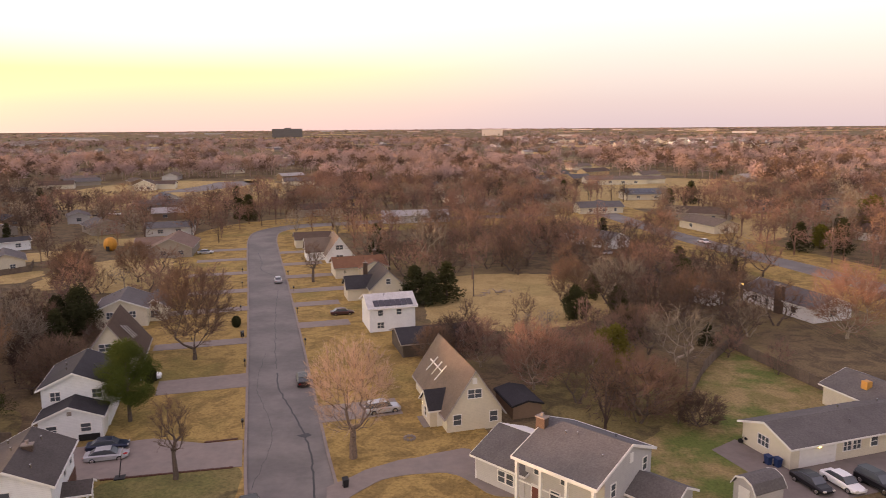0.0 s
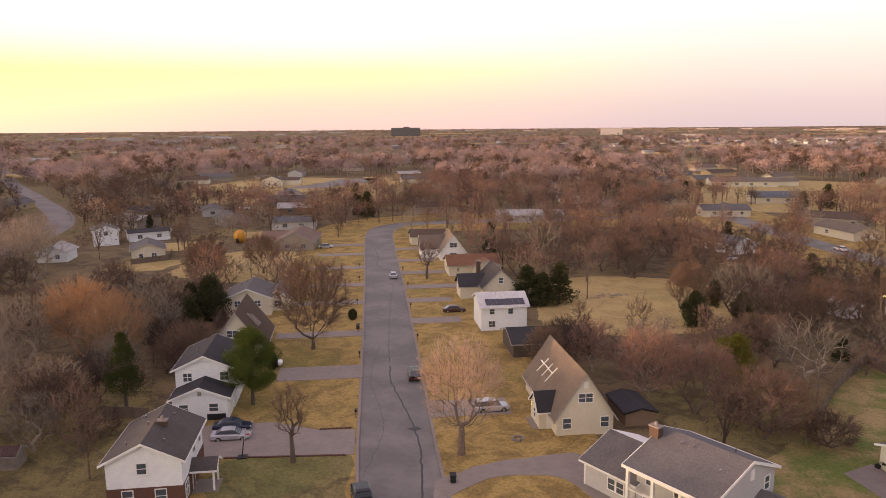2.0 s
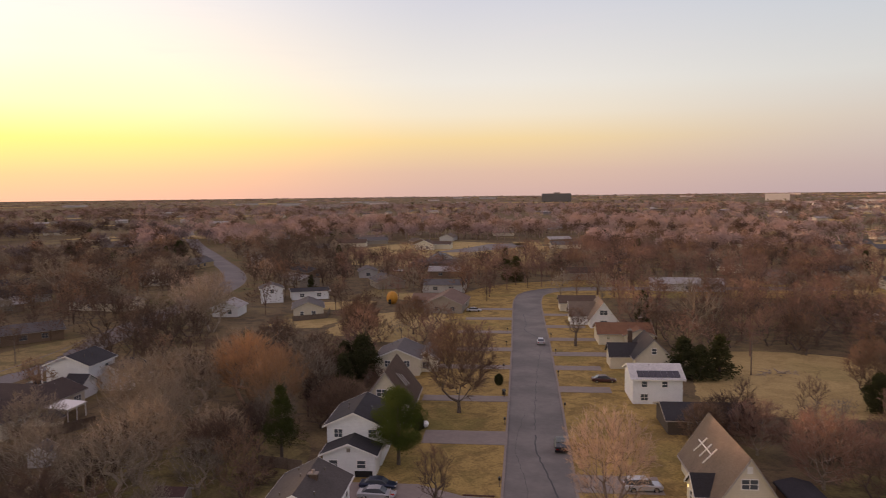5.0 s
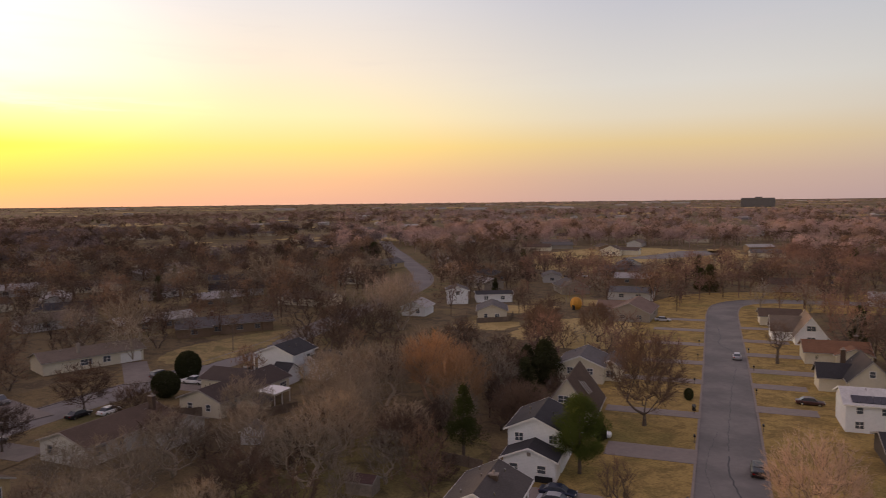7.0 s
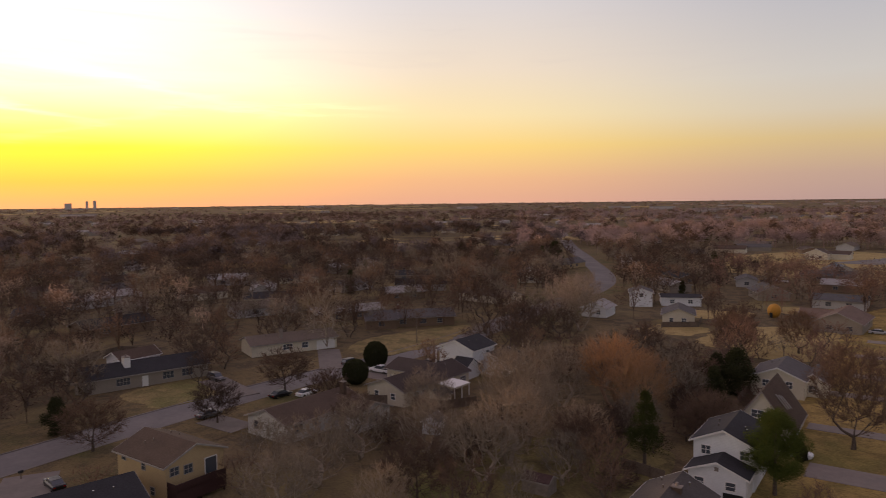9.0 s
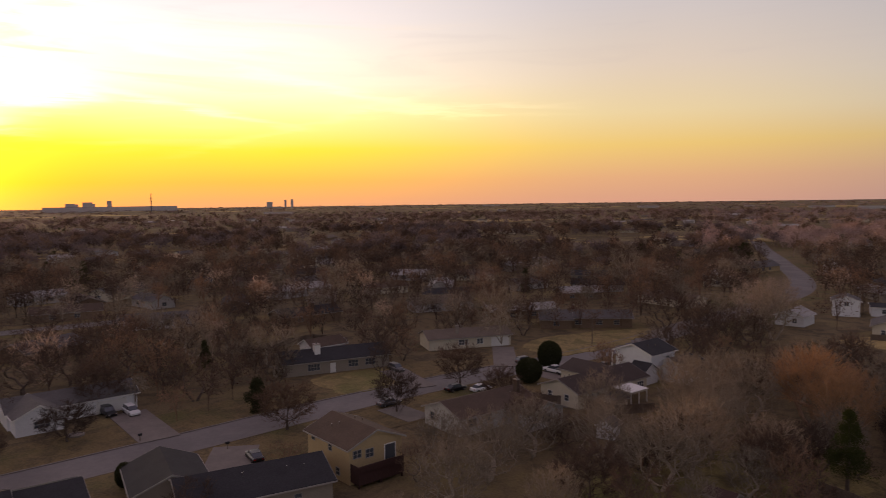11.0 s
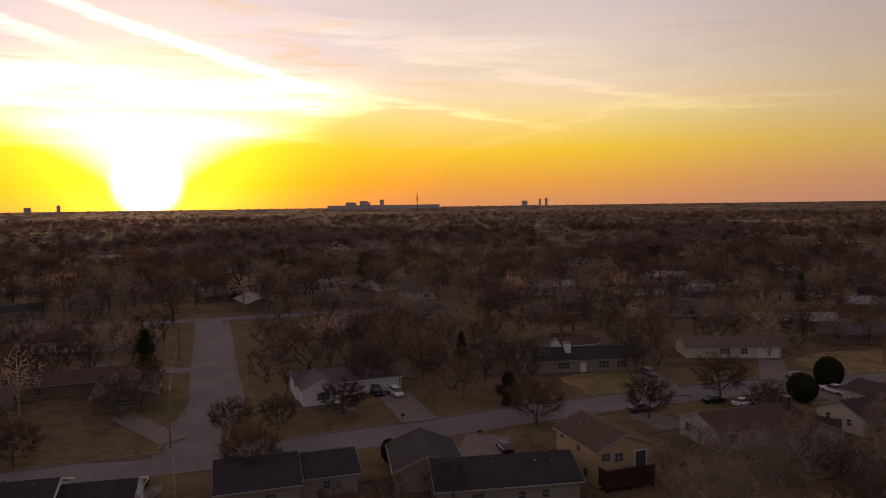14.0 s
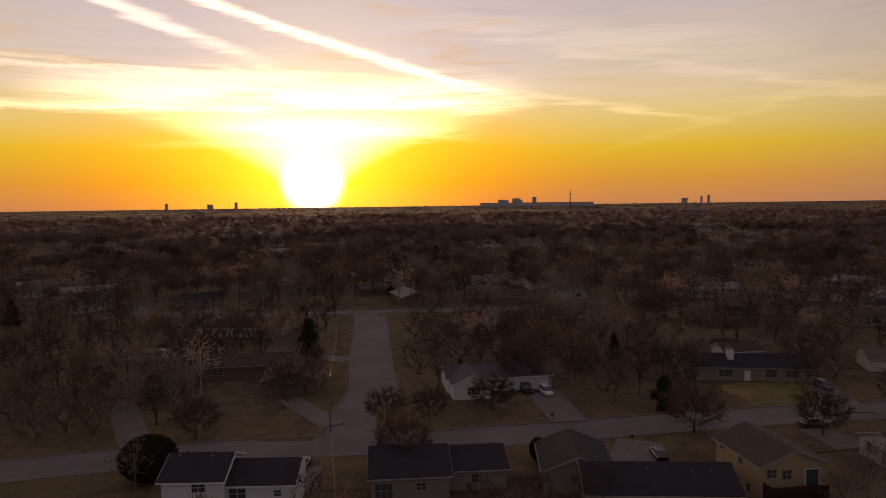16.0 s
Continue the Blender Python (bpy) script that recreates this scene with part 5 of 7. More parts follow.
drive((-104, -16), (-99, -9), 5.5, "concrete driveway of a house, dusk dimness in its colour", WEST_CONCRETE)
drive((-97, -33), (-88, -31), 5.5, "concrete driveway of a house, dusk dimness in its colour", WEST_CONCRETE)
drive((-165, -44), (-176, -70), 5.0, "concrete driveway of a house, dusk dimness in its colour", WEST_CONCRETE)
patch("yard_pad", [(33.5, 66.0), (52.0, 72.0), (51.0, 79.2), (37.2, 74.4), (34.0, 82.0), (30.2, 79.2), (32.4, 73.3)], 0.06, WEST_CONCRETE, "cracked concrete parking pad before the garage", "driveway")
FIELD = grass_material("pale_meadow", (0.42, 0.315, 0.14), (0.24, 0.21, 0.08), (0.34, 0.25, 0.11), 0.4)
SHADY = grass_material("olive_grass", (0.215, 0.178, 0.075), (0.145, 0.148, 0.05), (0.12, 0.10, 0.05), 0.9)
GREENISH = grass_material("greening_lawn", (0.30, 0.225, 0.105), (0.17, 0.165, 0.06), (0.19, 0.155, 0.07), 0.9)
patch("driveway", blob([(-13.6, 70.2), (-8.3, 75.3), (-1.9, 78.2), (1.8, 79.3), (3.2, 74.5), (8.5, 69.0), (4.0, 68.6), (0.3, 72.9), (-3.0, 73.4), (-7.9, 71.8), (-12.6, 66.4)], 1.0, 0.15), 0.17, CONCRETE, "curved pale concrete driveway to the grey house", "driveway")
patch("front_lawn", blob([(-37.5, 64.5), (-38.0, 71.0), (-31.0, 73.4), (-24.4, 74.6), (-22.4, 66.5), (-20.4, 60.0), (-30, 57)], 1.2, 0.15), 0.125, SHADY, "dull green and straw front lawn", "lawn")
patch("back_lawn", blob([(-47, 60), (-46, 75), (-54, 84), (-62, 92), (-76, 84), (-78, 60), (-66, 48), (-52, 50)]), 0.02, SHADY, "dull olive grass under bare trees", "lawn")
patch("back_lawn", blob([(9.0, 98.0), (14.0, 86.0), (22.0, 79.0), (29.0, 84.0), (31.6, 92.4), (35.0, 104.0), (22.0, 109.0)]), 0.016, SHADY, "dull olive grass under bare trees", "lawn")
patch("meadow", blob([(-4, 126), (25, 133), (33, 150), (30, 176), (2, 178), (-6, 158)]), 0.04, FIELD, "mown straw-coloured meadow behind the houses", "field")
PATCHY = grass_material("patchy_lawn", (0.31, 0.235, 0.11), (0.115, 0.15, 0.038), (0.21, 0.175, 0.07), 0.95, 0.09, 0.05)
patch("back_lawn", blob([(20, 78), (23, 66), (32, 60), (36, 84), (49, 88), (54, 100), (47, 118), (38, 105), (31.5, 92)]), 0.03, PATCHY, "back lawn with patches of green", "lawn")
patch("meadow", blob([(-185, 330), (-100, 330), (-95, 400), (-110, 470), (-200, 500), (-230, 420)]), 0.04, FIELD, "wide pale lawn round a lone house", "field")
patch("meadow", blob([(40, 292), (48, 270), (62, 258), (72, 290), (74, 322), (56, 330)]), 0.014, FIELD, "straw-coloured lots round low ranch houses", "field")
patch("meadow", blob([(82, 246), (92, 226), (112, 240), (130, 290), (112, 302), (88, 270)]), 0.014, FIELD, "straw-coloured lots beside the east street", "field")
patch("parking_lot", [(-172, 412), (-150, 416), (-128, 470), (-136, 500), (-160, 486), (-163, 450)], 0.06, PALE_ASPHALT, "pale asphalt parking lot beside a lone house", "parking lot")
patch("meadow", blob([(60, 320), (120, 330), (190, 420), (180, 480), (90, 500), (55, 400)]), 0.04, FIELD, "open pale yards beyond the trees", "field")
patch("front_lawn", blob([(-141, 92), (-146, 118), (-160, 140), (-164, 112), (-158, 96)]), 0.12, GREENISH, "greenish front lawn of a ranch house", "lawn")
patch("front_lawn", blob([(-133, 40), (-137, 56), (-149, 55), (-149, 38)]), 0.12, GREENISH, "greenish front lawn", "lawn")
for pts in ([(-132, 212), (-116, 222), (-112, 206), (-126, 200)], [(-92, 178), (-76, 184), (-72, 166), (-88, 160)], [(-116, 240), (-96, 246), (-92, 232), (-110, 228)], [(-124, 182), (-110, 186), (-108, 172), (-122, 168)]):
    patch("back_yard", blob(pts), 0.045, FIELD, "pale grass of a back yard", "lawn")
patch("back_yard", blob([(-108, 195), (-84, 206), (-76, 176), (-100, 165)]), 0.04, FIELD, "pale grass of the back yards", "lawn")

# ---- trees that stand by themselves: kind, place, height, width and label ----
STREET_TREES = [
    ("elm", -11.7, 77.1, 15.6, 0.95, "large bare elm with pinkish tan twigs in a front lawn"), ("thin", -30.4, 72.1, 10.2, 0.8, "small bare tree with a thick pruned trunk"),
    ("oak", -42.7, 112.4, 17.0, 1.05, "bare spreading oak on a lawn"), ("thin", -34.4, 171.0, 10.5, 1.0, "slender bare tree in a front yard"),
    ("mid_red", -52.0, 150.0, 9.5, 1.2, "reddish bare tree between drives"), ("mid_grey", -6.6, 191.6, 13.0, 1.0, "tall grey bare tree near the street"),
    ("red", 11.5, 98.7, 11.2, 1.1, "reddish bare tree with a wide crown"), ("red", 4.1, 108.6, 9.0, 1.1, "reddish bare tree beside a dark roof"),
    ("oak", -3.0, 106.0, 8.5, 1.1, "bare tree with drooping dark twigs"), ("dark_oak", 0.5, 111.5, 8.5, 1.3, "bare tree with drooping dark twigs"),
    ("mid_red", 6.9, 268.0, 17.0, 1.2, "tall pinkish bare tree far behind"), ("dark_brush", 14.0, 110.0, 6.5, 1.2, "dark bare thicket by the meadow"),
]
BACK_YARD_TREES = [
    ("oak", -86.6, 157.5, 11.5, 1.2, "bare dark tree in a back yard"), ("oak", -78.0, 172.0, 11.5, 1.2, "bare dark tree in a back yard"),
    ("mid_red", -67.8, 165.6, 10.9, 1.5, "wide reddish bare tree in a yard"), ("orange", -79.2, 103.0, 14.8, 1.15, "large bare tree with orange twigs"),
    ("orange", -70.6, 99.0, 13.5, 1.15, "bare tree with orange twigs"), ("brush", -58.3, 99.7, 9.0, 1.0, "bare thicket between yards"),
    ("dark_brush", -70.0, 90.0, 6.5, 1.2, "dark bare thicket behind the houses"), ("grey", -86.0, 97.0, 12.0, 1.1, "pale tangled bare tree"),
    ("oak", -91.5, 167.7, 11.5, 1.2, "dark spreading bare tree"), ("grey", -88.0, 112.0, 13.0, 1.1, "tangled bare tree among others"),
    ("grey", -70.0, 110.0, 11.0, 1.0, "tangled bare tree among others"), ("grey", -94.0, 98.0, 12.0, 1.1, "tangled bare tree among others"),
    ("grey", -66.0, 92.0, 8.5, 1.1, "pale tangled bare tree"), ("dark_brush", -66.0, 108.0, 7.0, 1.1, "dark bare thicket behind the houses"),
    ("dark_brush", -74.0, 118.0, 6.5, 1.2, "dark bare thicket behind the houses"), ("dark_brush", -62.0, 120.0, 5.5, 1.0, "dark bare thicket behind the houses"),
    ("dark_brush", -84.0, 130.0, 7.5, 1.3, "dark bare thicket behind the houses"), ("dark_brush", -96.0, 126.0, 7.0, 1.3, "dark bare thicket behind the houses"),
]
EAST_TREES = [
    ("red", 20.0, 101.0, 8.5, 1.1, "reddish bare tree behind the house"), ("brush", 24.7, 90.0, 9.2, 1.25, "dense brown thicket of bare stems"),
    ("brush", 31.0, 86.0, 5.0, 1.2, "low brown thicket behind the houses"), ("oak", 23.3, 140.7, 12.5, 1.0, "dark bare tree at the meadow's edge"),
    ("mid_dark", 41.2, 127.0, 9.0, 1.2, "dark bare tree by the fence"), ("mid_dark", 33.0, 132.0, 9.0, 1.3, "dark bare tree by the fence"),
    ("oak", 30.0, 120.0, 8.0, 1.2, "dark bare tree behind the thicket"), ("mid_dark", 32.2, 138.6, 11.5, 1.2, "dark bare tree behind the houses"),
    ("mid_dark", 36.0, 128.0, 10.0, 1.2, "dark bare tree behind the houses"), ("mid_red", 44.1, 157.6, 12.8, 1.5, "broad reddish bare tree"),
    ("mid_red", 19.5, 190.9, 16.5, 1.3, "tall pinkish bare tree beyond the meadow"), ("mid_red", 33.0, 190.0, 15.0, 1.3, "tall pinkish bare tree beyond the meadow"),
    ("red", 69.5, 122.9, 15.0, 1.1, "tall rust-coloured bare tree"), ("oak", 68.7, 238.3, 10.5, 1.4, "wide bare oak near the east street"),
    ("thin", 78.5, 201.7, 10.5, 1.2, "slender bare tree by the east street"),
]
TANGLE_TREES = [
    ("grey", -83.0, 84.0, 13.0, 1.2, "pale tangled bare tree"), ("grey", -72.0, 70.0, 12.0, 1.2, "pale tangled bare tree"),
    ("grey", -83.1, 45.1, 10.5, 1.3, "pale tangled bare tree behind the white house"), ("grey", -88.0, 55.0, 10.0, 1.2, "pale tangled bare tree behind the white house"),
    ("dark_oak", -64.0, 76.0, 9.0, 1.2, "dark bare tree in a back yard"), ("grey", -67.0, 79.0, 9.5, 1.2, "pale tangled bare tree"),
    ("dark_brush", -57.0, 75.0, 5.0, 1.0, "dark bare thicket behind the houses"), ("dark_brush", -77.0, 66.0, 6.5, 1.2, "dark bare thicket behind the houses"),
    ("grey", -70.0, 63.0, 11.0, 1.2, "pale tangled bare tree"), ("dark_brush", -82.0, 78.0, 6.0, 1.3, "dark bare thicket behind the houses"),
    ("dark_brush", -90.0, 62.0, 6.0, 1.3, "dark bare thicket behind the houses"), ("dark_oak", -70.0, 52.0, 9.0, 1.3, "dark bare tree in a back yard"),
    ("grey", -90.0, 86.0, 13.0, 0.9, "pale bare tree in a tangle of branches"), ("grey", -76.0, 78.0, 12.0, 0.9, "pale bare tree in a tangle of branches"),
    ("grey", -96.0, 74.0, 10.0, 1.1, "pale tangled bare tree"), ("grey", -80.0, 62.0, 11.0, 1.1, "pale tangled bare tree"),
    ("grey", -76.0, 36.0, 10.0, 1.2, "pale tangled bare tree"), ("grey", -92.0, 42.0, 8.5, 1.1, "pale tangled bare tree"),
    ("grey", -66.0, 44.0, 9.0, 0.9, "pale bare tree in a tangle of branches"), ("grey", -62.0, 70.0, 8.0, 1.0, "pale bare tree behind the houses"),
    ("dark_brush", -70.0, 84.0, 5.5, 1.1, "dark bare thicket behind the houses"), ("grey", -60.3, 60.2, 7.0, 0.8, "pale tangled bare tree before a shed"),
]
NORTH_WEST_TREES = [
    ("mid_grey", -132.1, 156.7, 14.7, 1.2, "tall pale bare tree"), ("mid_tan", -150.0, 169.0, 14.5, 1.3, "tall tan bare tree beside the street"),
    ("mid_tan", -156.0, 184.0, 14.0, 1.3, "tall tan bare tree beside the street"), ("mid_tan", -165.0, 200.0, 12.5, 1.2, "tan bare tree beside the street"),
    ("mid_tan", -139.0, 158.0, 13.0, 1.2, "tan bare tree behind the houses"), ("mid_grey", -146.0, 148.0, 13.0, 1.3, "pale bare tree beside the street"),
    ("mid_dark", -132.0, 132.0, 12.0, 1.2, "dark bare tree beside the street"), ("mid_brown", -128.0, 142.0, 12.0, 1.2, "brown bare tree beside the street"),
    ("mid_grey", -146.0, 172.0, 12.0, 1.2, "pale bare tree behind the houses"), ("mid_dark", -147.7, 134.6, 15.0, 1.2, "broad dark bare tree"),
    ("mid_dark", -143.4, 141.0, 13.0, 1.2, "broad dark bare tree"), ("mid_grey", -218.8, 181.3, 19.0, 0.9, "very tall pale bare tree"),
    ("dark_brush", -101.0, 112.0, 7.0, 1.2, "dark bare thicket behind the houses"),
]
# The dark kinds below also carry the sunset side's dimness in their twig colour.
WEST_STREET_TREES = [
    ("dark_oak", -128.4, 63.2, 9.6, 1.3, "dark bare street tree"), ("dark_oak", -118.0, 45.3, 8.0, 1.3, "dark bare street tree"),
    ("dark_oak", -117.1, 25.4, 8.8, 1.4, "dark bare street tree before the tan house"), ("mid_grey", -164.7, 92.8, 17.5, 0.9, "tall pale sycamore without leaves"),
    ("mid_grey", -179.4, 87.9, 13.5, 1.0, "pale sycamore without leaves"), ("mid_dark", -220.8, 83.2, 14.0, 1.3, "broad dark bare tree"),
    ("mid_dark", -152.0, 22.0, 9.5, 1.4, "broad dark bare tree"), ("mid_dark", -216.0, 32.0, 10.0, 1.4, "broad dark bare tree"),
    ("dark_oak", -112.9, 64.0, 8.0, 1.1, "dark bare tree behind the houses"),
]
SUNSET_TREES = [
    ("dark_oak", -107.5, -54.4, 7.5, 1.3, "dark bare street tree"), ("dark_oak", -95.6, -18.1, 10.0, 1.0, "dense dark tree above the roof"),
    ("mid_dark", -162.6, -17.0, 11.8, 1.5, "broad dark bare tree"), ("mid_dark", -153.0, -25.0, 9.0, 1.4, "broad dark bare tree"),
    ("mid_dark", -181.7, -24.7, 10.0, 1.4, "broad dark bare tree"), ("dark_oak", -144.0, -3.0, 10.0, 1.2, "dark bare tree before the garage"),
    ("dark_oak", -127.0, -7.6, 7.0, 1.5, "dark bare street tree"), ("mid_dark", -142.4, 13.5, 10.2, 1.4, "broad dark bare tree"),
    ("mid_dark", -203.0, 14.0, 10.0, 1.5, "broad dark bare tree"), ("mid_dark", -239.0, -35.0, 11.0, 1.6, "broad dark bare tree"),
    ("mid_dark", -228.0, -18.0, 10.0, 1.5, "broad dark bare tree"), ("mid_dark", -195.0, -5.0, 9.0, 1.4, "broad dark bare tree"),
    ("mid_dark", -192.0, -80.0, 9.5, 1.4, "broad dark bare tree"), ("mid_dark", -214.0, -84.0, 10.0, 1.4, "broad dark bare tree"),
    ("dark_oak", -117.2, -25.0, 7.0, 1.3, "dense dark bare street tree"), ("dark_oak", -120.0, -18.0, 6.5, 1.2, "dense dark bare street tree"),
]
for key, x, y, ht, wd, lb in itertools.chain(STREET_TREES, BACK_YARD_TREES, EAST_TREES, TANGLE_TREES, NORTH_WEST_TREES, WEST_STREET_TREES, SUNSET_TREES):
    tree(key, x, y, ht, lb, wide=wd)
EVERGREENS = [
    ("pine", -42.3, 87.6, 11.6, 1.08, "dense green round-crowned pine beside the drive"),
    ("spruce", -57.8, 82.1, 11.8, 1.0, "dark green pine with a bare lower trunk"),
    ("juniper", -70.0, 128.5, 9.6, 0.9, "broad dark juniper in a back yard"),
    ("juniper", -74.5, 129.5, 7.5, 0.9, "broad dark juniper in a back yard"),
    ("cedar", -8.4, 150.0, 8.6, 1.7, "dark spreading cedar by the meadow"),
    ("cedar", -1.6, 152.5, 9.0, 1.5, "dark spreading cedar by the meadow"),
    ("cedar", -5.0, 148.5, 7.4, 1.6, "dark spreading cedar by the meadow"),
    ("juniper", 30.3, 152.7, 6.0, 0.8, "dark round cedar in the brush"),
    ("juniper", 31.4, 123.2, 6.5, 0.8, "dark round cedar in the brush"),
    ("cedar", 51.5, 156.7, 8.5, 1.6, "dark spreading cedar in the brush"),
    ("juniper", 23.8, 136.0, 7.5, 0.85, "dark round cedar by the meadow"),
    ("juniper", 33.0, 140.0, 6.5, 0.8, "dark round cedar by the meadow"),
    ("olive", 24.8, 108.5, 7.4, 1.1, "yellow-green leafy shrub"),
    ("olive", 110.6, 214.8, 8.0, 1.1, "golden-green round tree"),
    ("cedar", 69.8, 175.1, 5.0, 1.1, "small dark cedar behind the houses"),
    ("cedar", 56.0, 176.0, 8.0, 1.2, "dark cedar behind the houses"),
    ("cedar", 48.5, 231, 8.0, 1.2, "dark cedar beside a ranch house"),
    ("olive", 152.5, 261.6, 12.0, 1.2, "large olive-green tree"),
    ("shrub", -41.5, 131.5, 2.4, 0.9, "small clipped dark shrub"),
    ("shrub", -45.5, 101.5, 3.0, 0.8, "dark shrub by the porch"),
]
MORE_EVERGREENS = [
    ("shrub", -27.5, 176.0, 3.5, 0.8, "dark rounded shrub"),
    ("shrub", -133.1, 87.8, 6.4, 1.05, "dense dark egg-shaped shrub"),
    ("shrub", -124.5, 77.1, 5.4, 1.25, "dense dark round shrub"),
    ("juniper", -129.8, 22.8, 6.8, 0.75, "dark cedar by the street"),
    ("cedar", -164.1, -53.5, 10.8, 1.15, "dark pointed cedar beside the side street"),
    ("shrub", -90.5, -52.8, 6.4, 1.5, "dense dark round tree"),
    ("cedar", -283.3, 312.9, 13.0, 1.6, "dark spreading conifer"),
    ("cedar", -105.0, 345.0, 10.0, 1.2, "dark cedar behind the houses"),
    ("cedar", -83.0, 288.0, 11.0, 1.5, "dark cedar at the street's end"),
    ("cedar", -88.0, 292.0, 9.0, 1.4, "dark cedar at the street's end"),
    ("shrub", -102.8, 0.5, 3.6, 0.9, "small dark shrub by a wall"),
]
for key, x, y, ht, wd, lb in EVERGREENS + MORE_EVERGREENS:
    tree(key, x, y, ht, lb, "evergreen", "evergreens of the neighbourhood", wd)

# ---- the trees that fill the blocks between ----
HOMES = [(o.matrix_world.translation.x, o.matrix_world.translation.y) for o in list(scene.objects) if o.type == "EMPTY" and o.name.split(".")[0] in ("house", "shed", "carport", "garden_dome")]
STANDING = [(o.matrix_world.translation.x, o.matrix_world.translation.y) for o in list(scene.objects) if o.type == "EMPTY" and "tree" in o.name]
OPEN_EAST = [(60, 92, 13), (-58, 60, 8), (56, 285, 16), (88, 322, 20), (78, 330, 16), (104, 262, 14), (92, 400, 26), (62, 420, 22), (12, 152, 22), (2, 146, 10), (38, 92, 13), (33, 78, 12), (120, 400, 50), (88, 420, 35), (150, 450, 35), (8, 70, 16), (-25, 85, 17), (44, 76, 12), (60, 108, 10), (-46, 78, 9), (-37, 84, 10), (28, 62, 16), (23, 102, 7), (24, 106, 6), (-52, 76, 6)]
OPEN_WEST = [(-160, 450, 40), (-165, 370, 30), (-150, 400, 70), (-90, 185, 12), (-122, 211, 9), (-82, 172, 9), (-209, 270, 11), (-104, 237, 10), (-116, 177, 7), (-96, 205, 14), (-150, 105, 12), (-135, 48, 9), (-80, 92, 17), (-152, -51, 9), (-131, -12, 8), (-131, -3, 8), (-84, 72, 15), (-76, 52, 12)]
OPEN = OPEN_EAST + OPEN_WEST
CLEAR = [Vector((a, b)) for a, b in HOMES if a > -100 or math.hypot(a, b) < 190 or (a > -160 and b > 170)] + [Vector((p.x, p.y)) for p in WEST[8::2] if p.y < 105 or 225 < p.y < 480] + [Vector((p.x, p.y)) for p in STREETS["side"][::2]] + [Vector((p.x, p.y)) for p in STREETS["east"][4::3]] + [Vector((p.x, p.y)) for p in MAIN[6:60:2]]


def free(x, y, road=9.0, home=9.0):
    if any(np.hypot(r[:, 0] - x, r[:, 1] - y).min() < road for r in ROADS.values()):
        return False
    if any((x - a) ** 2 + (y - b) ** 2 < home ** 2 for a, b in HOMES):
        return False
    return not any((x - a) ** 2 + (y - b) ** 2 < c * c for a, b, c in OPEN)


def hides(x, y, tall):
    """Whether a tree there would hide a house or a street from the middle of the place."""
    p = Vector((x, y))
    for q in CLEAR:
        d = q.length
        u = q / d
        along = p.dot(u)
        if d * (1 - tall / 40) - 6 < along < d and abs(p.x * u.y - p.y * u.x) < 6.5:
            return True
    return False


rng = random.Random(63)
more = 0
while more < 28:
    az, dist = radians(rng.uniform(52, 118)), rng.uniform(225, 360)
    x, y = -math.sin(az) * dist, math.cos(az) * dist
    if not free(x, y, 15, 21) or any((x - a) ** 2 + (y - b) ** 2 < 50 for a, b in STANDING):
        continue
    wall_m, roof_m = rng.choice((BEIGE, TAUPE, BROWNW, GREYW, TAUPE)), rng.choice((S_GREY, S_BROWN, S_TAN, S_DARK, S_PALE))
    h = house(x, y, math.degrees(az) - 80 + rng.choice((-12, 10, 78)), [(0, 0, rng.uniform(8.5, 10), rng.uniform(15, 23), 2.9, rng.uniform(4.3, 4.9))], wall_m, roof_m, "low ranch house among bare trees and yards", windows=[(0, "E", -4, 1.0, 1.8, 1.2, 1), (0, "E", 3, 1.0, 1.6, 1.2, 1), (0, "S", 0, 1.0, 1.4, 1.2, 1)], n_vents=2)
    if rng.random() < 0.5:
        chimney(h, 1.2, 3.0, 5.6)
    HOMES.append((x, y))
    more += 1
rng = random.Random(41)
for key, x0, x1, y0, y1, n in (("mid_dark", -14, 62, 168, 235, 16), ("mid_brown", -16, 62, 168, 250, 14), ("mid_red", -10, 66, 170, 250, 12), ("mid_dark", 40, 66, 128, 168, 7), ("mid_brown", 40, 66, 128, 168, 5)):
    while n:
        x, y = rng.uniform(x0, x1), rng.uniform(y0, y1)
        if free(x, y, 10, 8) and all((x - a) ** 2 + (y - b) ** 2 > 22 for a, b in STANDING):
            tree(key, x, y, rng.uniform(8.5, 13), "bare tree in the woods behind the houses", wide=rng.uniform(1.1, 1.4))
            STANDING.append((x, y))
            n -= 1
rng = random.Random(77)
FILL = (("mid_brown", "brown bare tree between the yards"), ("mid_red", "reddish bare tree between the yards"), ("mid_grey", "pale grey bare tree between yards"), ("mid_dark", "dark bare tree between the yards"), ("mid_tan", "tan bare tree between the yards"))
SPOTS = {k: [] for k, _ in FILL}
taken = np.array(STANDING)
singles = cedars = made = tries = 0
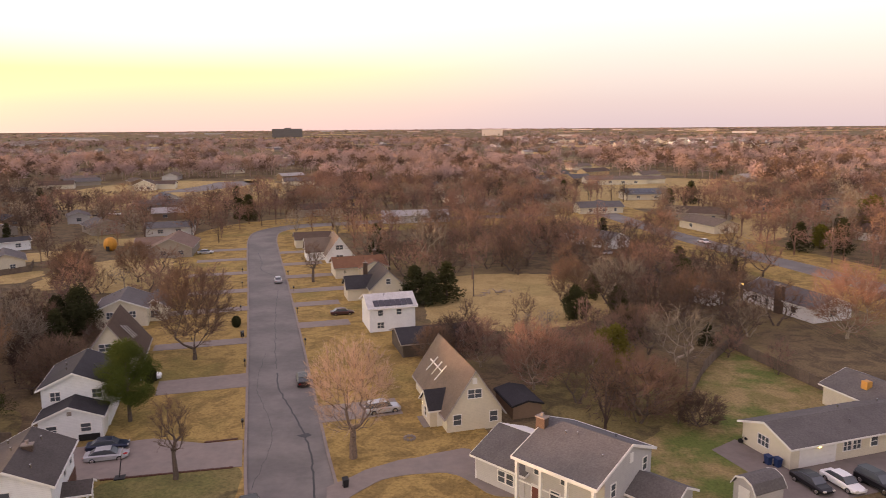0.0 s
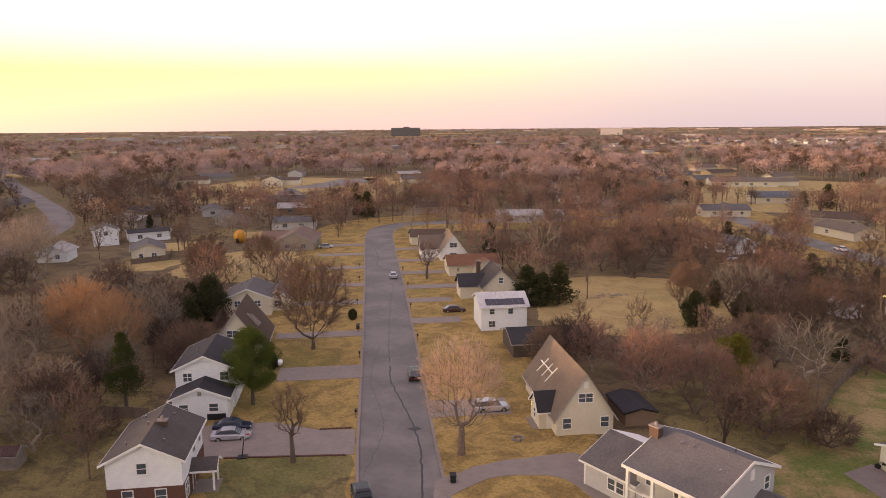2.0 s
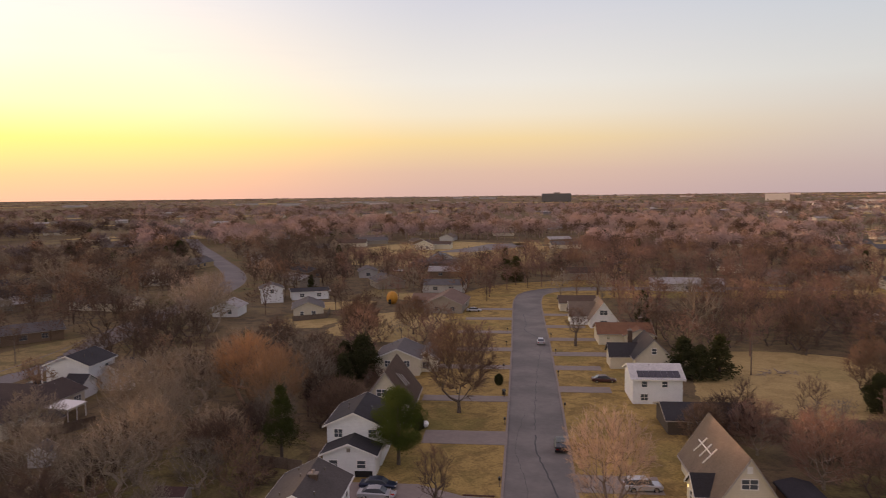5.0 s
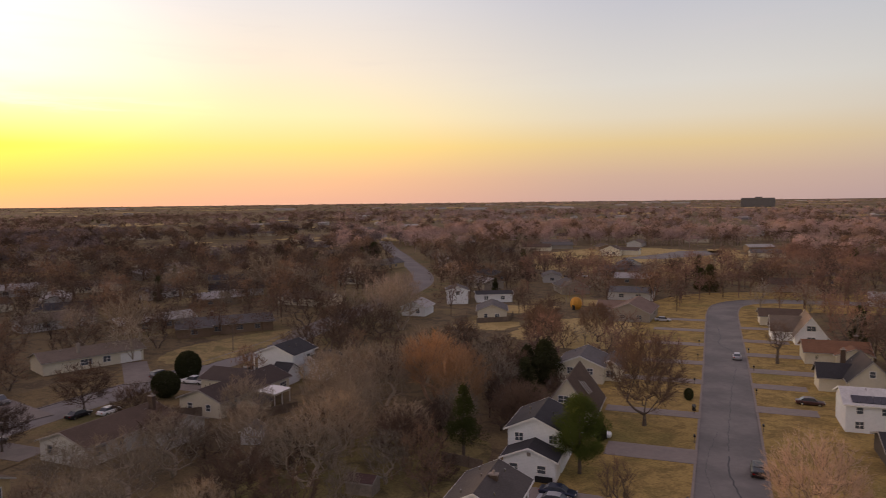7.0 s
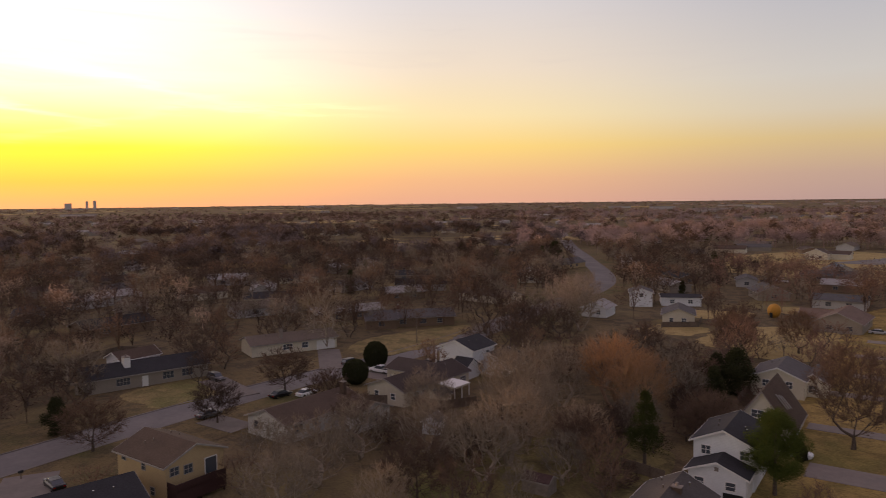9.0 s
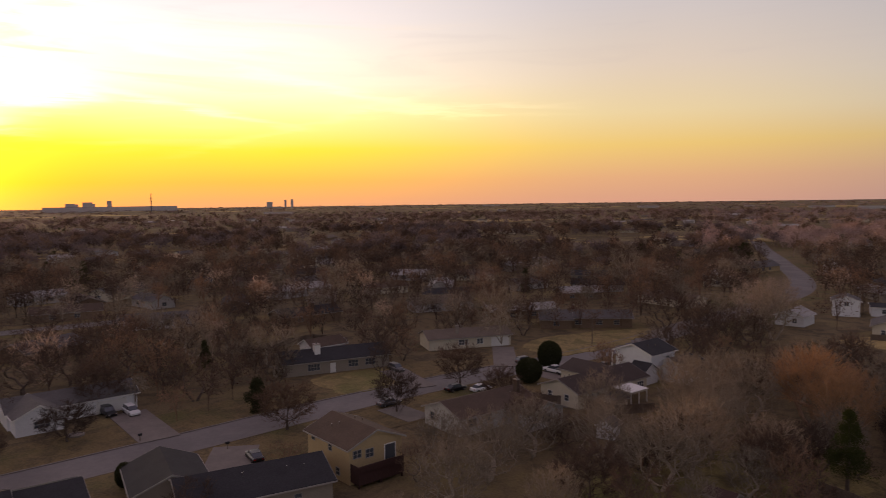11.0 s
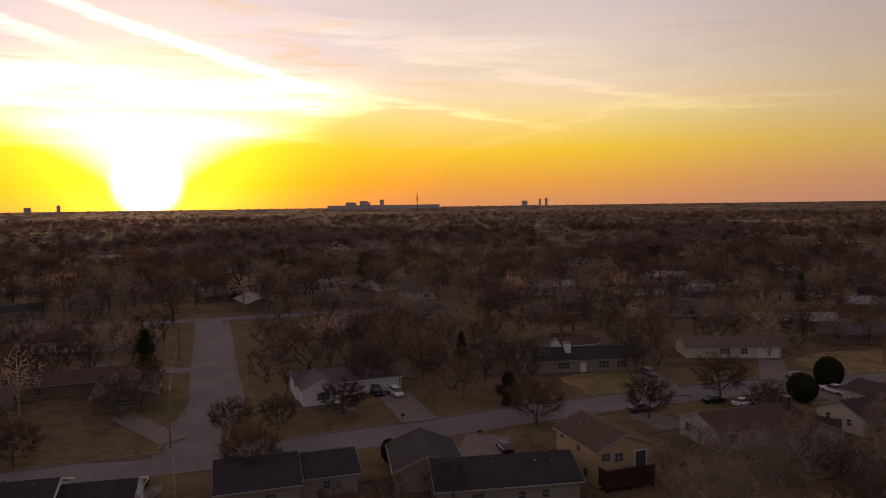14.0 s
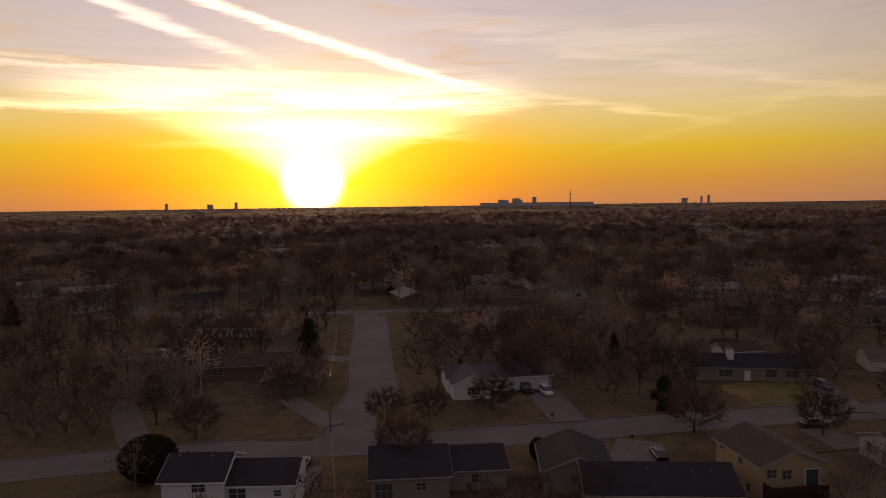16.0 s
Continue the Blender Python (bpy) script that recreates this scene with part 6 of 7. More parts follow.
while made < 2900 and tries < 60000:
    tries += 1
    az, dist = radians(rng.uniform(-46, 142)), 52 + 400 * rng.random() ** 0.62
    x, y = -math.sin(az) * dist, math.cos(az) * dist
    tall = rng.uniform(7.0, 13.5) * (0.8 if dist < 130 else 1.0 if dist < 230 else 1.2)
    if not free(x, y, 11 if dist < 260 else 8, 8.5) or (dist < 240 and np.hypot(ROADS["main"][:, 0] - x, ROADS["main"][:, 1] - y).min() < 23):
        continue
    if (np.hypot(taken[:, 0] - x, taken[:, 1] - y) < (4.6 if dist < 200 else 5.5)).any():
        continue
    if az > radians(50) and 140 < dist < 340 and rng.random() < 0.35:
        continue
    if hides(x, y, tall) and rng.random() < (0.985 if dist < 200 else 0.9):
        continue
    taken = np.vstack([taken, (x, y)])
    made += 1
    dice = rng.random()
    if dice < 0.04 and cedars < 45:
        cedars += 1
        tree("cedar", x, y, tall * 0.75, "dark cedar among bare trees", "evergreen", "evergreens of the neighbourhood", rng.uniform(0.9, 1.4))
        continue
    east = az < radians(30)
    # Westward, more dark twigs are drawn, backlit dimness put into their colour.
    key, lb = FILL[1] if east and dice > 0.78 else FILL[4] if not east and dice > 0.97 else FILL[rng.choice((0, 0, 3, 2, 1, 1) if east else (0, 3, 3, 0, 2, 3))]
    if singles < 225 and dist < 200:
        singles += 1
        tree(key, x, y, tall, lb, wide=rng.uniform(0.9, 1.3))
    else:
        SPOTS[key].append((x, y, tall, rng.uniform(0.9, 1.35), rng.uniform(0, 6.283)))


def brushwood(name, label, spots, blades, wide, long, mat, limbs=0):
    """Far bare trees: every crown is a spray of blades over a stem."""
    rg = np.random.RandomState(len(spots))
    n = len(spots)
    s = np.repeat(np.array(spots), blades, axis=0)
    m = len(s)
    # each crown is a handful of rounded lobes
    lobes = 8
    around, reach = rg.uniform(0, 2 * np.pi, (n, lobes)), rg.uniform(0.1, 0.66, (n, lobes))
    lift, girth = rg.uniform(0.0, 1.0, (n, lobes)), rg.uniform(0.30, 0.48, (n, lobes))
    pick = np.repeat(np.arange(n), blades), rg.randint(0, lobes, m)
    hgt, rad = s[:, 2], s[:, 3]
    out, r = reach[pick] * rad, girth[pick] * rad
    zc = hgt * (0.28 + 0.50 * (1 - reach[pick] ** 2) * (0.35 + 0.65 * lift[pick]))
    ball = rg.normal(0, 1, (m, 3)) + (0, 0, 0.25)
    ball /= np.linalg.norm(ball, axis=1)[:, None]
    ball *= (rg.uniform(0.3, 1.0, m) ** 0.5)[:, None]
    p = np.stack([s[:, 0] + np.cos(around[pick]) * out + ball[:, 0] * r, s[:, 1] + np.sin(around[pick]) * out + ball[:, 1] * r, np.maximum(zc + ball[:, 2] * np.minimum(r * 0.85, hgt * 0.3), hgt * 0.12)], 1)
    d = ball * 0.8 + (0, 0, 0.3) + rg.normal(0, 0.5, (m, 3))
    d /= np.linalg.norm(d, axis=1)[:, None]
    side_v = np.cross(d, rg.normal(0, 1, (m, 3)))
    side_v *= (wide * rg.uniform(0.6, 1.4, m) * hgt / 11 / np.linalg.norm(side_v, axis=1))[:, None]
    ln = (long * rg.uniform(0.6, 1.3, m) * hgt / 11)[:, None]
    v = np.stack([p - side_v - d * ln * 0.4, p + side_v - d * ln * 0.4, p + d * ln * 0.6], 1).reshape(-1, 3)
    q = np.array(spots)
    st = np.stack([np.stack([q[:, 0] - 0.2, q[:, 1] + 0.1, 0 * q[:, 0]], 1), np.stack([q[:, 0] + 0.2, q[:, 1] - 0.1, 0 * q[:, 0]], 1), np.stack([q[:, 0], q[:, 1], q[:, 2] * 0.8], 1)], 1).reshape(-1, 3)
    v = np.concatenate([v, st])
    if limbs:
        o = np.repeat(q, limbs, axis=0)
        b = rg.uniform(0, 2 * np.pi, len(o))
        lo, hi, out = o[:, 2] * rg.uniform(0.12, 0.4, len(o)), o[:, 2] * rg.uniform(0.55, 0.95, len(o)), o[:, 3] * rg.uniform(0.25, 0.8, len(o))
        across = np.stack([-np.sin(b), np.cos(b), 0 * b], 1) * (0.012 * o[:, 2])[:, None]
        foot = np.stack([o[:, 0], o[:, 1], lo], 1)
        tip = np.stack([o[:, 0] + np.cos(b) * out, o[:, 1] + np.sin(b) * out, hi], 1)
        v = np.concatenate([v, np.stack([foot - across, foot + across, tip], 1).reshape(-1, 3)])
    k = len(v) // 3
    me = bpy.data.meshes.new(name)
    me.vertices.add(3 * k)
    me.vertices.foreach_set("co", v.ravel())
    me.loops.add(3 * k)
    me.loops.foreach_set("vertex_index", np.arange(3 * k, dtype=np.int32))
    me.polygons.add(k)
    me.polygons.foreach_set("loop_start", np.arange(0, 3 * k, 3, dtype=np.int32))
    me.materials.append(mat)
    me.update(calc_edges=True)
    return tagged(new(name, me), label, "woods", kind="stuff")


for key, _ in FILL:
    spots = SPOTS[key]
    for i in range(2):
        if spots[i::2]:
            brushwood("bare_woods", "bare winter trees filling the blocks behind the houses", [(x, y, tall, tall * 0.46 * wd) for x, y, tall, wd, _ in spots[i::2]], 240, 0.085, 1.25, KINDS[key][3].materials[0], 7)


# houses scattered through the far blocks
rg = random.Random(9)
FAR_HOMES = []
made = 0
while made < 270:
    az, dist = radians(rg.uniform(-38, 128)), rg.uniform(230, 560) if made < 120 else rg.uniform(520, 1500)
    x, y = -math.sin(az) * dist, math.cos(az) * dist
    if dist < 640 and (not free(x, y, 16, 24) or (np.hypot(taken[:, 0] - x, taken[:, 1] - y) < 6).sum() > 1):
        continue
    wall_m, roof_m = rg.choice((BEIGE, GREYW, BROWNW, TAUPE, TAN)), rg.choice((S_GREY, S_BROWN, S_TAN, S_PALE, S_GREY))
    house(x, y, rg.choice((15, 105, 40, 120)) + rg.uniform(-8, 8), [(0, 0, rg.uniform(8.5, 11), rg.uniform(14, 24), 2.9, rg.uniform(4.4, 5.2))], wall_m, roof_m, "low suburban house among bare trees", windows=[(0, "S", 0, 1.0, 1.6, 1.2, 1), (0, "E", -3, 1.0, 1.6, 1.2, 1), (0, "E", 3, 1.0, 1.6, 1.2, 1), (0, "W", -3, 1.0, 1.6, 1.2, 1)] if dist < 420 else [], n_vents=0)
    HOMES.append((x, y))
    FAR_HOMES.append((x, y))
    made += 1

FAR_HOMES = np.array(FAR_HOMES)
FAR_DIST = np.hypot(FAR_HOMES[:, 0], FAR_HOMES[:, 1])


def shades_home(x, y, tall):
    """Whether a far tree stands close before a far house, seen from the middle of the place."""
    along = (FAR_HOMES[:, 0] * x + FAR_HOMES[:, 1] * y) / FAR_DIST
    across = np.abs(FAR_HOMES[:, 0] * y - FAR_HOMES[:, 1] * x) / FAR_DIST
    return bool(((across < 7) & (along < FAR_DIST + 6) & (along > FAR_DIST * (1 - tall / 90))).any())


def far_spots(seed, n, r0, r1, h0, h1, w0, w1, a0=-48, a1=145, power=0.5):
    rg = random.Random(seed)
    out = []
    while len(out) < n:
        az, dist = radians(rg.uniform(a0, a1)), (r0 ** 2 + (r1 ** 2 - r0 ** 2) * rg.random()) ** power
        x, y = -math.sin(az) * dist, math.cos(az) * dist
        if noise.noise(Vector((x / 120, y / 120, 7.3 * (seed % 100)))) < -0.02 and rg.random() < 0.75:
            continue
        gap = noise.noise(Vector((x / 140, y / 140, seed * 0.0)))
        if gap > (0.08 if dist < 1000 else 0.16) and rg.random() < 0.92:
            continue
        if dist < 620 and (not free(x, y, 8, 10) or (abs(math.degrees(az) - 40) < 8 and hides(x, y, 15))):
            continue
        if dist < 1600 and shades_home(x, y, 9) and rg.random() < 0.85:
            continue
        out.append((x, y, rg.uniform(h0, h1), rg.uniform(w0, w1)))
    return out


# haze-pale woods to the north and east, backlit-dark ones to the west, by colour
for i, (mat, share, a0, a1) in enumerate(((TWIG_HAZED_MAUVE, 0.55, -48, 45), (TWIG_HAZED_ROSE, 0.22, -48, 45), (TWIG_BROWN, 0.2, -48, 45), (TWIG_DARK, 0.14, -48, 45), (TWIG_DUSK, 0.5, 40, 145), (TWIG_BROWN, 0.35, 40, 145), (TWIG_DARK, 0.35, 40, 145))):
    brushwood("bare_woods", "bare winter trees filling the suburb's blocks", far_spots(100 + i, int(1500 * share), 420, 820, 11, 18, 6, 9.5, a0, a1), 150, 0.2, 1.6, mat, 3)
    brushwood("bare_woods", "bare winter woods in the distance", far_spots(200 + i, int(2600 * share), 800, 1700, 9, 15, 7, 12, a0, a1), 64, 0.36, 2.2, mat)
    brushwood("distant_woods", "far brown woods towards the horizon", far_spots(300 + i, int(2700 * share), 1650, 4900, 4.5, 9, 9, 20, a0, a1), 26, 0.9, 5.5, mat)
brushwood("far_cedars", "dark cedars scattered through the far woods", far_spots(401, 1100, 400, 2200, 6, 11, 2.0, 3.6), 60, 0.4, 2.2, NEEDLE)

# open fields and large lots between the far woods
rg = random.Random(31)
fields = Shape()
for _ in range(110):
    az, dist = radians(rg.uniform(-45, 140)), rg.uniform(650, 4700)
    x, y = -math.sin(az) * dist, math.cos(az) * dist
    lw, ld, turn = rg.uniform(30, 110) * (1 + dist / 2500), rg.uniform(30, 90) * (1 + dist / 1200), radians(rg.choice((15, 105)) + rg.uniform(-6, 6))
    c_, s_ = math.cos(turn), math.sin(turn)
    fields.slab([(x + a * c_ * lw - b * s_ * ld, y + a * s_ * lw + b * c_ * ld, 0.5) for a, b in ((-0.5, -0.5), (0.5, -0.45), (0.5, 0.5), (-0.45, 0.5))], 0.3)
for _ in range(170):
    az, dist = radians(rg.uniform(-45, 140)), rg.uniform(400, 1050)
    x, y = -math.sin(az) * dist, math.cos(az) * dist
    lw, ld, turn = rg.uniform(16, 52), rg.uniform(14, 40), radians(rg.choice((15, 105)) + rg.uniform(-6, 6))
    if dist < 640 and not free(x, y, 26, 16) or noise.noise(Vector((x / 140, y / 140, 0.0))) < 0.02:
        continue
    c_, s_ = math.cos(turn), math.sin(turn)
    fields.slab([(x + a * c_ * lw - b * s_ * ld, y + a * s_ * lw + b * c_ * ld, 0.06) for a, b in ((-0.5, -0.5), (0.3, -0.55), (0.5, -0.2), (0.5, 0.5), (-0.1, 0.55), (-0.45, 0.4))], 0.3)
tagged(part("far_fields", fields, FIELD), "pale dry fields and lots between far woods", "field", kind="stuff")

# ---- the far skyline ----
# Skyline concrete is paled in colour to stand in for haze.
CITY = material("hazed_concrete", (0.55, 0.48, 0.46), 0.8, grain=0.1, grain_size=0.1, lines=(2, 3.4, 0.5))
DARKCITY = material("dark_glass_block", (0.10, 0.10, 0.11), 0.4, grain=0.1, grain_size=0.1, lines=(2, 3.6, 0.5))
PALEROOF = material("pale_metal_roof", (0.42, 0.40, 0.39), 0.5, grain=0.1, grain_size=0.1)


def far_block(name, az, dist, wide, tall, mat, label, deep=40, extra=()):
    a = radians(az)
    e = thing(name, -math.sin(a) * dist, math.cos(a) * dist, az, label, "building", "skyline")
    part("wall", Shape().box(-wide / 2, wide / 2, 0, deep, 0, tall), mat, e)
    part("roof", Shape().box(-wide / 2 + 1, wide / 2 - 1, 1, deep - 1, tall, tall + 1.0), CONCRETE, e)
    for x0, x1, z1 in extra:
        part("roof_house", Shape().box(x0, x1, 8, deep - 8, tall, z1), mat, e)
    return e


far_block("office_block", 12.9, 2300, 92, 26, DARKCITY, "long dark glass office block above the woods", extra=((-8, 12, 30),))
far_block("office_block", -3.1, 2300, 66, 20, PALEROOF, "white office block above the woods")
far_block("factory", 89.8, 3600, 560, 22, CITY, "long low factory on the horizon", extra=((-190, -150, 38), (-120, -80, 44), (-20, 0, 50)))
for az, hgt, wd in ((113.3, 42, 18), (118.3, 40, 16), (76.9, 48, 15), (77.4, 45, 12), (78.6, 34, 34), (115.2, 32, 34), (91.0, 36, 18), (92.1, 34, 20)):
    far_block("tower_block", az, 4300, wd, hgt, CITY, "tower block on the far skyline", 20)
a = radians(87.15)
e = thing("radio_mast", -math.sin(a) * 3000, math.cos(a) * 3000, 0, "lattice radio mast on the horizon", "mast")
part("mast", Shape().tube((0, 0, 0), (0, 0, 74), 2.2, 1.4, 6), DARKCITY, e)
for z in (44, 54):
    part("platform", Shape().tube((0, 0, z), (0, 0, z + 3), 4.0, 4.0, 8), DARKCITY, e)
rg = random.Random(5)
for _ in range(46):
    az, dist = rg.uniform(-36, 120), rg.uniform(1800, 4300)
    far_block("warehouse", az, dist, rg.uniform(25, 110), rg.uniform(3.5, 6), PALEROOF if rg.random() < 0.6 else CITY, "low pale warehouse in the distance", rg.uniform(20, 50))


# an estate of pale new houses and long store fronts far to the north-east
rg = random.Random(15)
for k in range(44):
    az, dist = -rg.uniform(2, 24), rg.uniform(1150, 1500)
    x, y = -math.sin(radians(az)) * dist, math.cos(radians(az)) * dist
    house(x, y, rg.choice((10, 100, 40)) + rg.uniform(-8, 8), [(0, 0, rg.uniform(9, 12), rg.uniform(11, 15), 5.6, rg.uniform(8.0, 9.5))], rg.choice((WHITE, CREAM, BEIGE)), rg.choice((S_GREY, S_TAN)), "pale two-storey estate house in the distance", n_vents=0)
for az, dist, wide in ((-18.3, 1450, 70), (-20.6, 1500, 95), (-24.0, 1480, 60), (-9.0, 1900, 60), (21.0, 1700, 50), (30.5, 1750, 90), (34.0, 2100, 70)):
    far_block("store", az, dist, wide, 8, PALEROOF, "long pale store front in the distance", 30)


# ---- vehicles ----


def paint(name, c, metal=0.3):
    return material("car_paint_" + name, c, 0.28, metal=metal, spec=0.6)


SILVER, BLACKP, WHITEP, BLUEP, GREYP = paint("silver", (0.45, 0.46, 0.48)), paint("black", (0.012, 0.012, 0.015)), paint("white", (0.72, 0.72, 0.72), 0.0), paint("navy", (0.02, 0.03, 0.06)), paint("grey", (0.12, 0.115, 0.115))


def ring_box(y, hw, z0, z1, r=0.12):
    """A rounded cross-section of a car's body."""
    return [(-hw, y, z0 + r), (-hw + r, y, z0), (hw - r, y, z0), (hw, y, z0 + r), (hw, y, z1 - r), (hw - r * 1.4, y, z1), (-hw + r * 1.4, y, z1), (-hw, y, z1 - r)]


def car(kind, col, x, y, rz, label):
    """A parked car; its front points along its own y."""
    e = thing("car" if kind != "pickup" else "pickup_truck", x, y, rz, label, "car" if kind != "pickup" else "truck", "parked cars")
    tall = {"sedan": 1.45, "suv": 1.72, "pickup": 1.8}[kind]
    ln = {"sedan": 4.75, "suv": 4.7, "pickup": 5.6}[kind]
    belt = {"sedan": 0.92, "suv": 1.05, "pickup": 1.12}[kind]
    hl, hw = ln / 2, 0.91 if kind != "pickup" else 0.98
    if kind == "sedan":
        body = [(-hl, hw * 0.86, 0.42, 0.86), (-hl + 0.15, hw * 0.95, 0.3, belt + 0.02), (-hl + 1.0, hw, 0.24, belt + 0.03), (0, hw, 0.24, belt), (hl - 1.5, hw, 0.24, belt - 0.02), (hl - 0.5, hw * 0.95, 0.26, 0.78), (hl, hw * 0.8, 0.4, 0.62)]
        cab = [(-hl + 0.55, hw * 0.78, belt - 0.05, belt + 0.02), (-hl + 1.25, hw * 0.78, belt - 0.05, tall - 0.08), (-0.1, hw * 0.8, belt - 0.05, tall), (0.55, hw * 0.78, belt - 0.05, tall - 0.06), (hl - 1.15, hw * 0.84, belt - 0.08, belt)]
        top = [(-hl + 1.25, 0.62, tall - 0.10, tall - 0.035), (-0.1, 0.64, tall - 0.04, tall + 0.025), (0.55, 0.62, tall - 0.1, tall - 0.03)]
    elif kind == "suv":
        body = [(-hl, hw * 0.88, 0.45, 1.0), (-hl + 0.12, hw * 0.97, 0.3, belt + 0.03), (0, hw, 0.28, belt), (hl - 1.3, hw, 0.28, belt - 0.02), (hl - 0.3, hw * 0.95, 0.3, 0.95), (hl, hw * 0.84, 0.42, 0.75)]
        cab = [(-hl + 0.08, hw * 0.82, belt - 0.05, belt + 0.05), (-hl + 0.4, hw * 0.82, belt - 0.05, tall - 0.06), (-0.1, hw * 0.84, belt - 0.05, tall), (0.45, hw * 0.82, belt - 0.05, tall - 0.05), (hl - 1.2, hw * 0.86, belt - 0.08, belt)]
        top = [(-hl + 0.3, 0.68, tall - 0.1, tall - 0.02), (-0.1, 0.7, tall - 0.04, tall + 0.03), (0.45, 0.67, tall - 0.09, tall - 0.02)]
    else:
        body = [(-hl, hw * 0.97, 0.5, belt), (-0.6, hw, 0.42, belt), (hl - 1.7, hw, 0.42, belt), (hl - 0.25, hw * 0.96, 0.42, 1.05), (hl, hw * 0.9, 0.5, 0.95)]
        cab = [(-0.75, hw * 0.86, belt - 0.05, tall - 0.1), (-0.3, hw * 0.86, belt - 0.05, tall), (0.5, hw * 0.84, belt - 0.05, tall - 0.04), (hl - 1.55, hw * 0.88, belt - 0.08, belt)]
        top = [(-0.75, 0.72, tall - 0.12, tall - 0.02), (-0.3, 0.74, tall - 0.05, tall + 0.03), (0.5, 0.7, tall - 0.09, tall - 0.01)]
    b = part("body", Shape().loft([ring_box(*q) for q in body]), col, e)
    part("window_glass", Shape().loft([ring_box(y_, w_, a, max(c, a + 0.06), 0.03) for y_, w_, a, c in cab]), GLASS, e)
    part("roof_panel", Shape().loft([ring_box(y_, w_, a, c, 0.025) for y_, w_, a, c in top]), col, e)
    if kind == "pickup":
        part("load_bed", Shape().box(-hw + 0.12, hw - 0.12, -hl + 0.12, -0.9, belt - 0.02, belt + 0.015), BLACK, e)
    for sx in (-1, 1):
        for sy in (-hl * 0.6, hl * 0.62):
            r = 0.33 if kind == "sedan" else 0.38
            wl_ = part("wheel", Shape().tube((sx * (hw - 0.2), sy, r), (sx * (hw + 0.01), sy, r), r, r, 14), RUBBER, e)
            part("rim", Shape().tube((sx * (hw + 0.005), sy, r), (sx * (hw + 0.025), sy, r), r * 0.62, r * 0.55, 10), CHROME, wl_)
        part("headlight", Shape().box(sx * hw * 0.62 - 0.16, sx * hw * 0.62 + 0.16, hl - 0.12, hl + 0.01, 0.58, 0.72), LAMP, b)
        part("tail_light", Shape().box(sx * hw * 0.68 - 0.14, sx * hw * 0.68 + 0.14, -hl - 0.012, -hl + 0.1, 0.66, 0.82), REDLENS, b)
    return e


for args in (
        ("sedan", SILVER, -40.3, 77.0, -74, "silver sedan parked on a concrete drive"), ("sedan", BLUEP, -41.4, 79.6, -74, "dark blue sedan parked beside a silver one"),
        ("suv", BLACKP, -22.6, 101.6, 16, "black car parked at the kerb"), ("sedan", SILVER, -43.2, 171.6, 16, "silver car driving lane side, parked on the street"),
        ("suv", SILVER, -9.6, 90.6, -70, "silver car behind a bare tree in a drive"), ("suv", WHITEP, -46.9, 103.0, -74, "white car half hidden by a pine"),
        ("sedan", paint("maroon", (0.085, 0.04, 0.036)), -22.7, 140.6, -74, "dark brownish car on a drive"), ("pickup", BLACKP, -20.0, 64.8, 24, "black pickup parked along the kerb"),
        ("sedan", BLACKP, 37.6, 70.6, 198, "black sedan parked before the garage"), ("sedan", WHITEP, 40.9, 70.7, 198, "white sedan parked before the garage"), ("suv", BLACKP, 44.4, 70.4, 200, "black car parked before the garage"),
        ("sedan", SILVER, 45.0, 206.8, -60, "silver car beside a ranch house"), ("sedan", SILVER, -74.6, 211.0, -74, "pale car on a drive"),
        ("pickup", WHITEP, -129.0, 86.3, 107, "white pickup beside a dark shrub"), ("suv", GREYP, -140.0, 85.6, 8, "dark car on the street's far side"),
        ("suv", GREYP, -147.0, 56.5, -80, "grey car on a ranch house drive"), ("sedan", GREYP, -122.6, 45.6, 14, "dark sedan under a bare tree"),
        ("sedan", BLACKP, -126.0, 61.0, 14, "black car at the kerb"), ("sedan", WHITEP, -123.6, 65.4, 14, "white car at the kerb"),
        ("suv", BLACKP, -140.2, -1.6, -72, "black car before a garage"), ("suv", WHITEP, -138.8, 2.2, -72, "white car before a garage"),
        ("sedan", BLACKP, -105.6, 18.0, 95, "dark sedan on a wide drive"), ("suv", BLACKP, -127.0, 99.0, 15, "dark car by an open porch"),
        ("pickup", WHITEP, -231.6, -113.0, 3, "white pickup on the cross street"), ("suv", BLACKP, -96.6, -33.0, 95, "black car behind a dark roof"),
        ("sedan", WHITEP, -250.8, 114.1, 60, "white car far among the trees"), ("sedan", WHITEP, -157.0, 300.0, 100, "white car in a distant yard"), ("suv", BLUEP, -152.0, 303.0, 100, "blue car in a distant yard"), ("pickup", WHITEP, -147.0, 306.0, 100, "white van in a distant yard"),
        ("sedan", WHITEP, 79.6, 226.0, 17, "white car on the east street")):
    car(*args)
e = thing("camper_bus", -161.0, -93.2, 3, "long white camper bus beside a lawn", "bus")
part("body", Shape().loft([ring_box(y_, 1.2, 0.5, z1, 0.25) for y_, z1 in ((-5.4, 2.9), (-5.0, 3.1), (4.8, 3.1), (5.4, 2.7))]), WHITEP, e)
part("window_band", Shape().box(1.19, 1.22, -4.2, 4.4, 1.7, 2.4), GLASS, e)
for sx in (-1, 1):
    for sy in (-3.2, 3.4):
        part("wheel", Shape().tube((sx * 0.9, sy, 0.48), (sx * 1.22, sy, 0.48), 0.48, 0.48, 12), RUBBER, e)

# ---- poles, wires, fences and small things in the yards ----


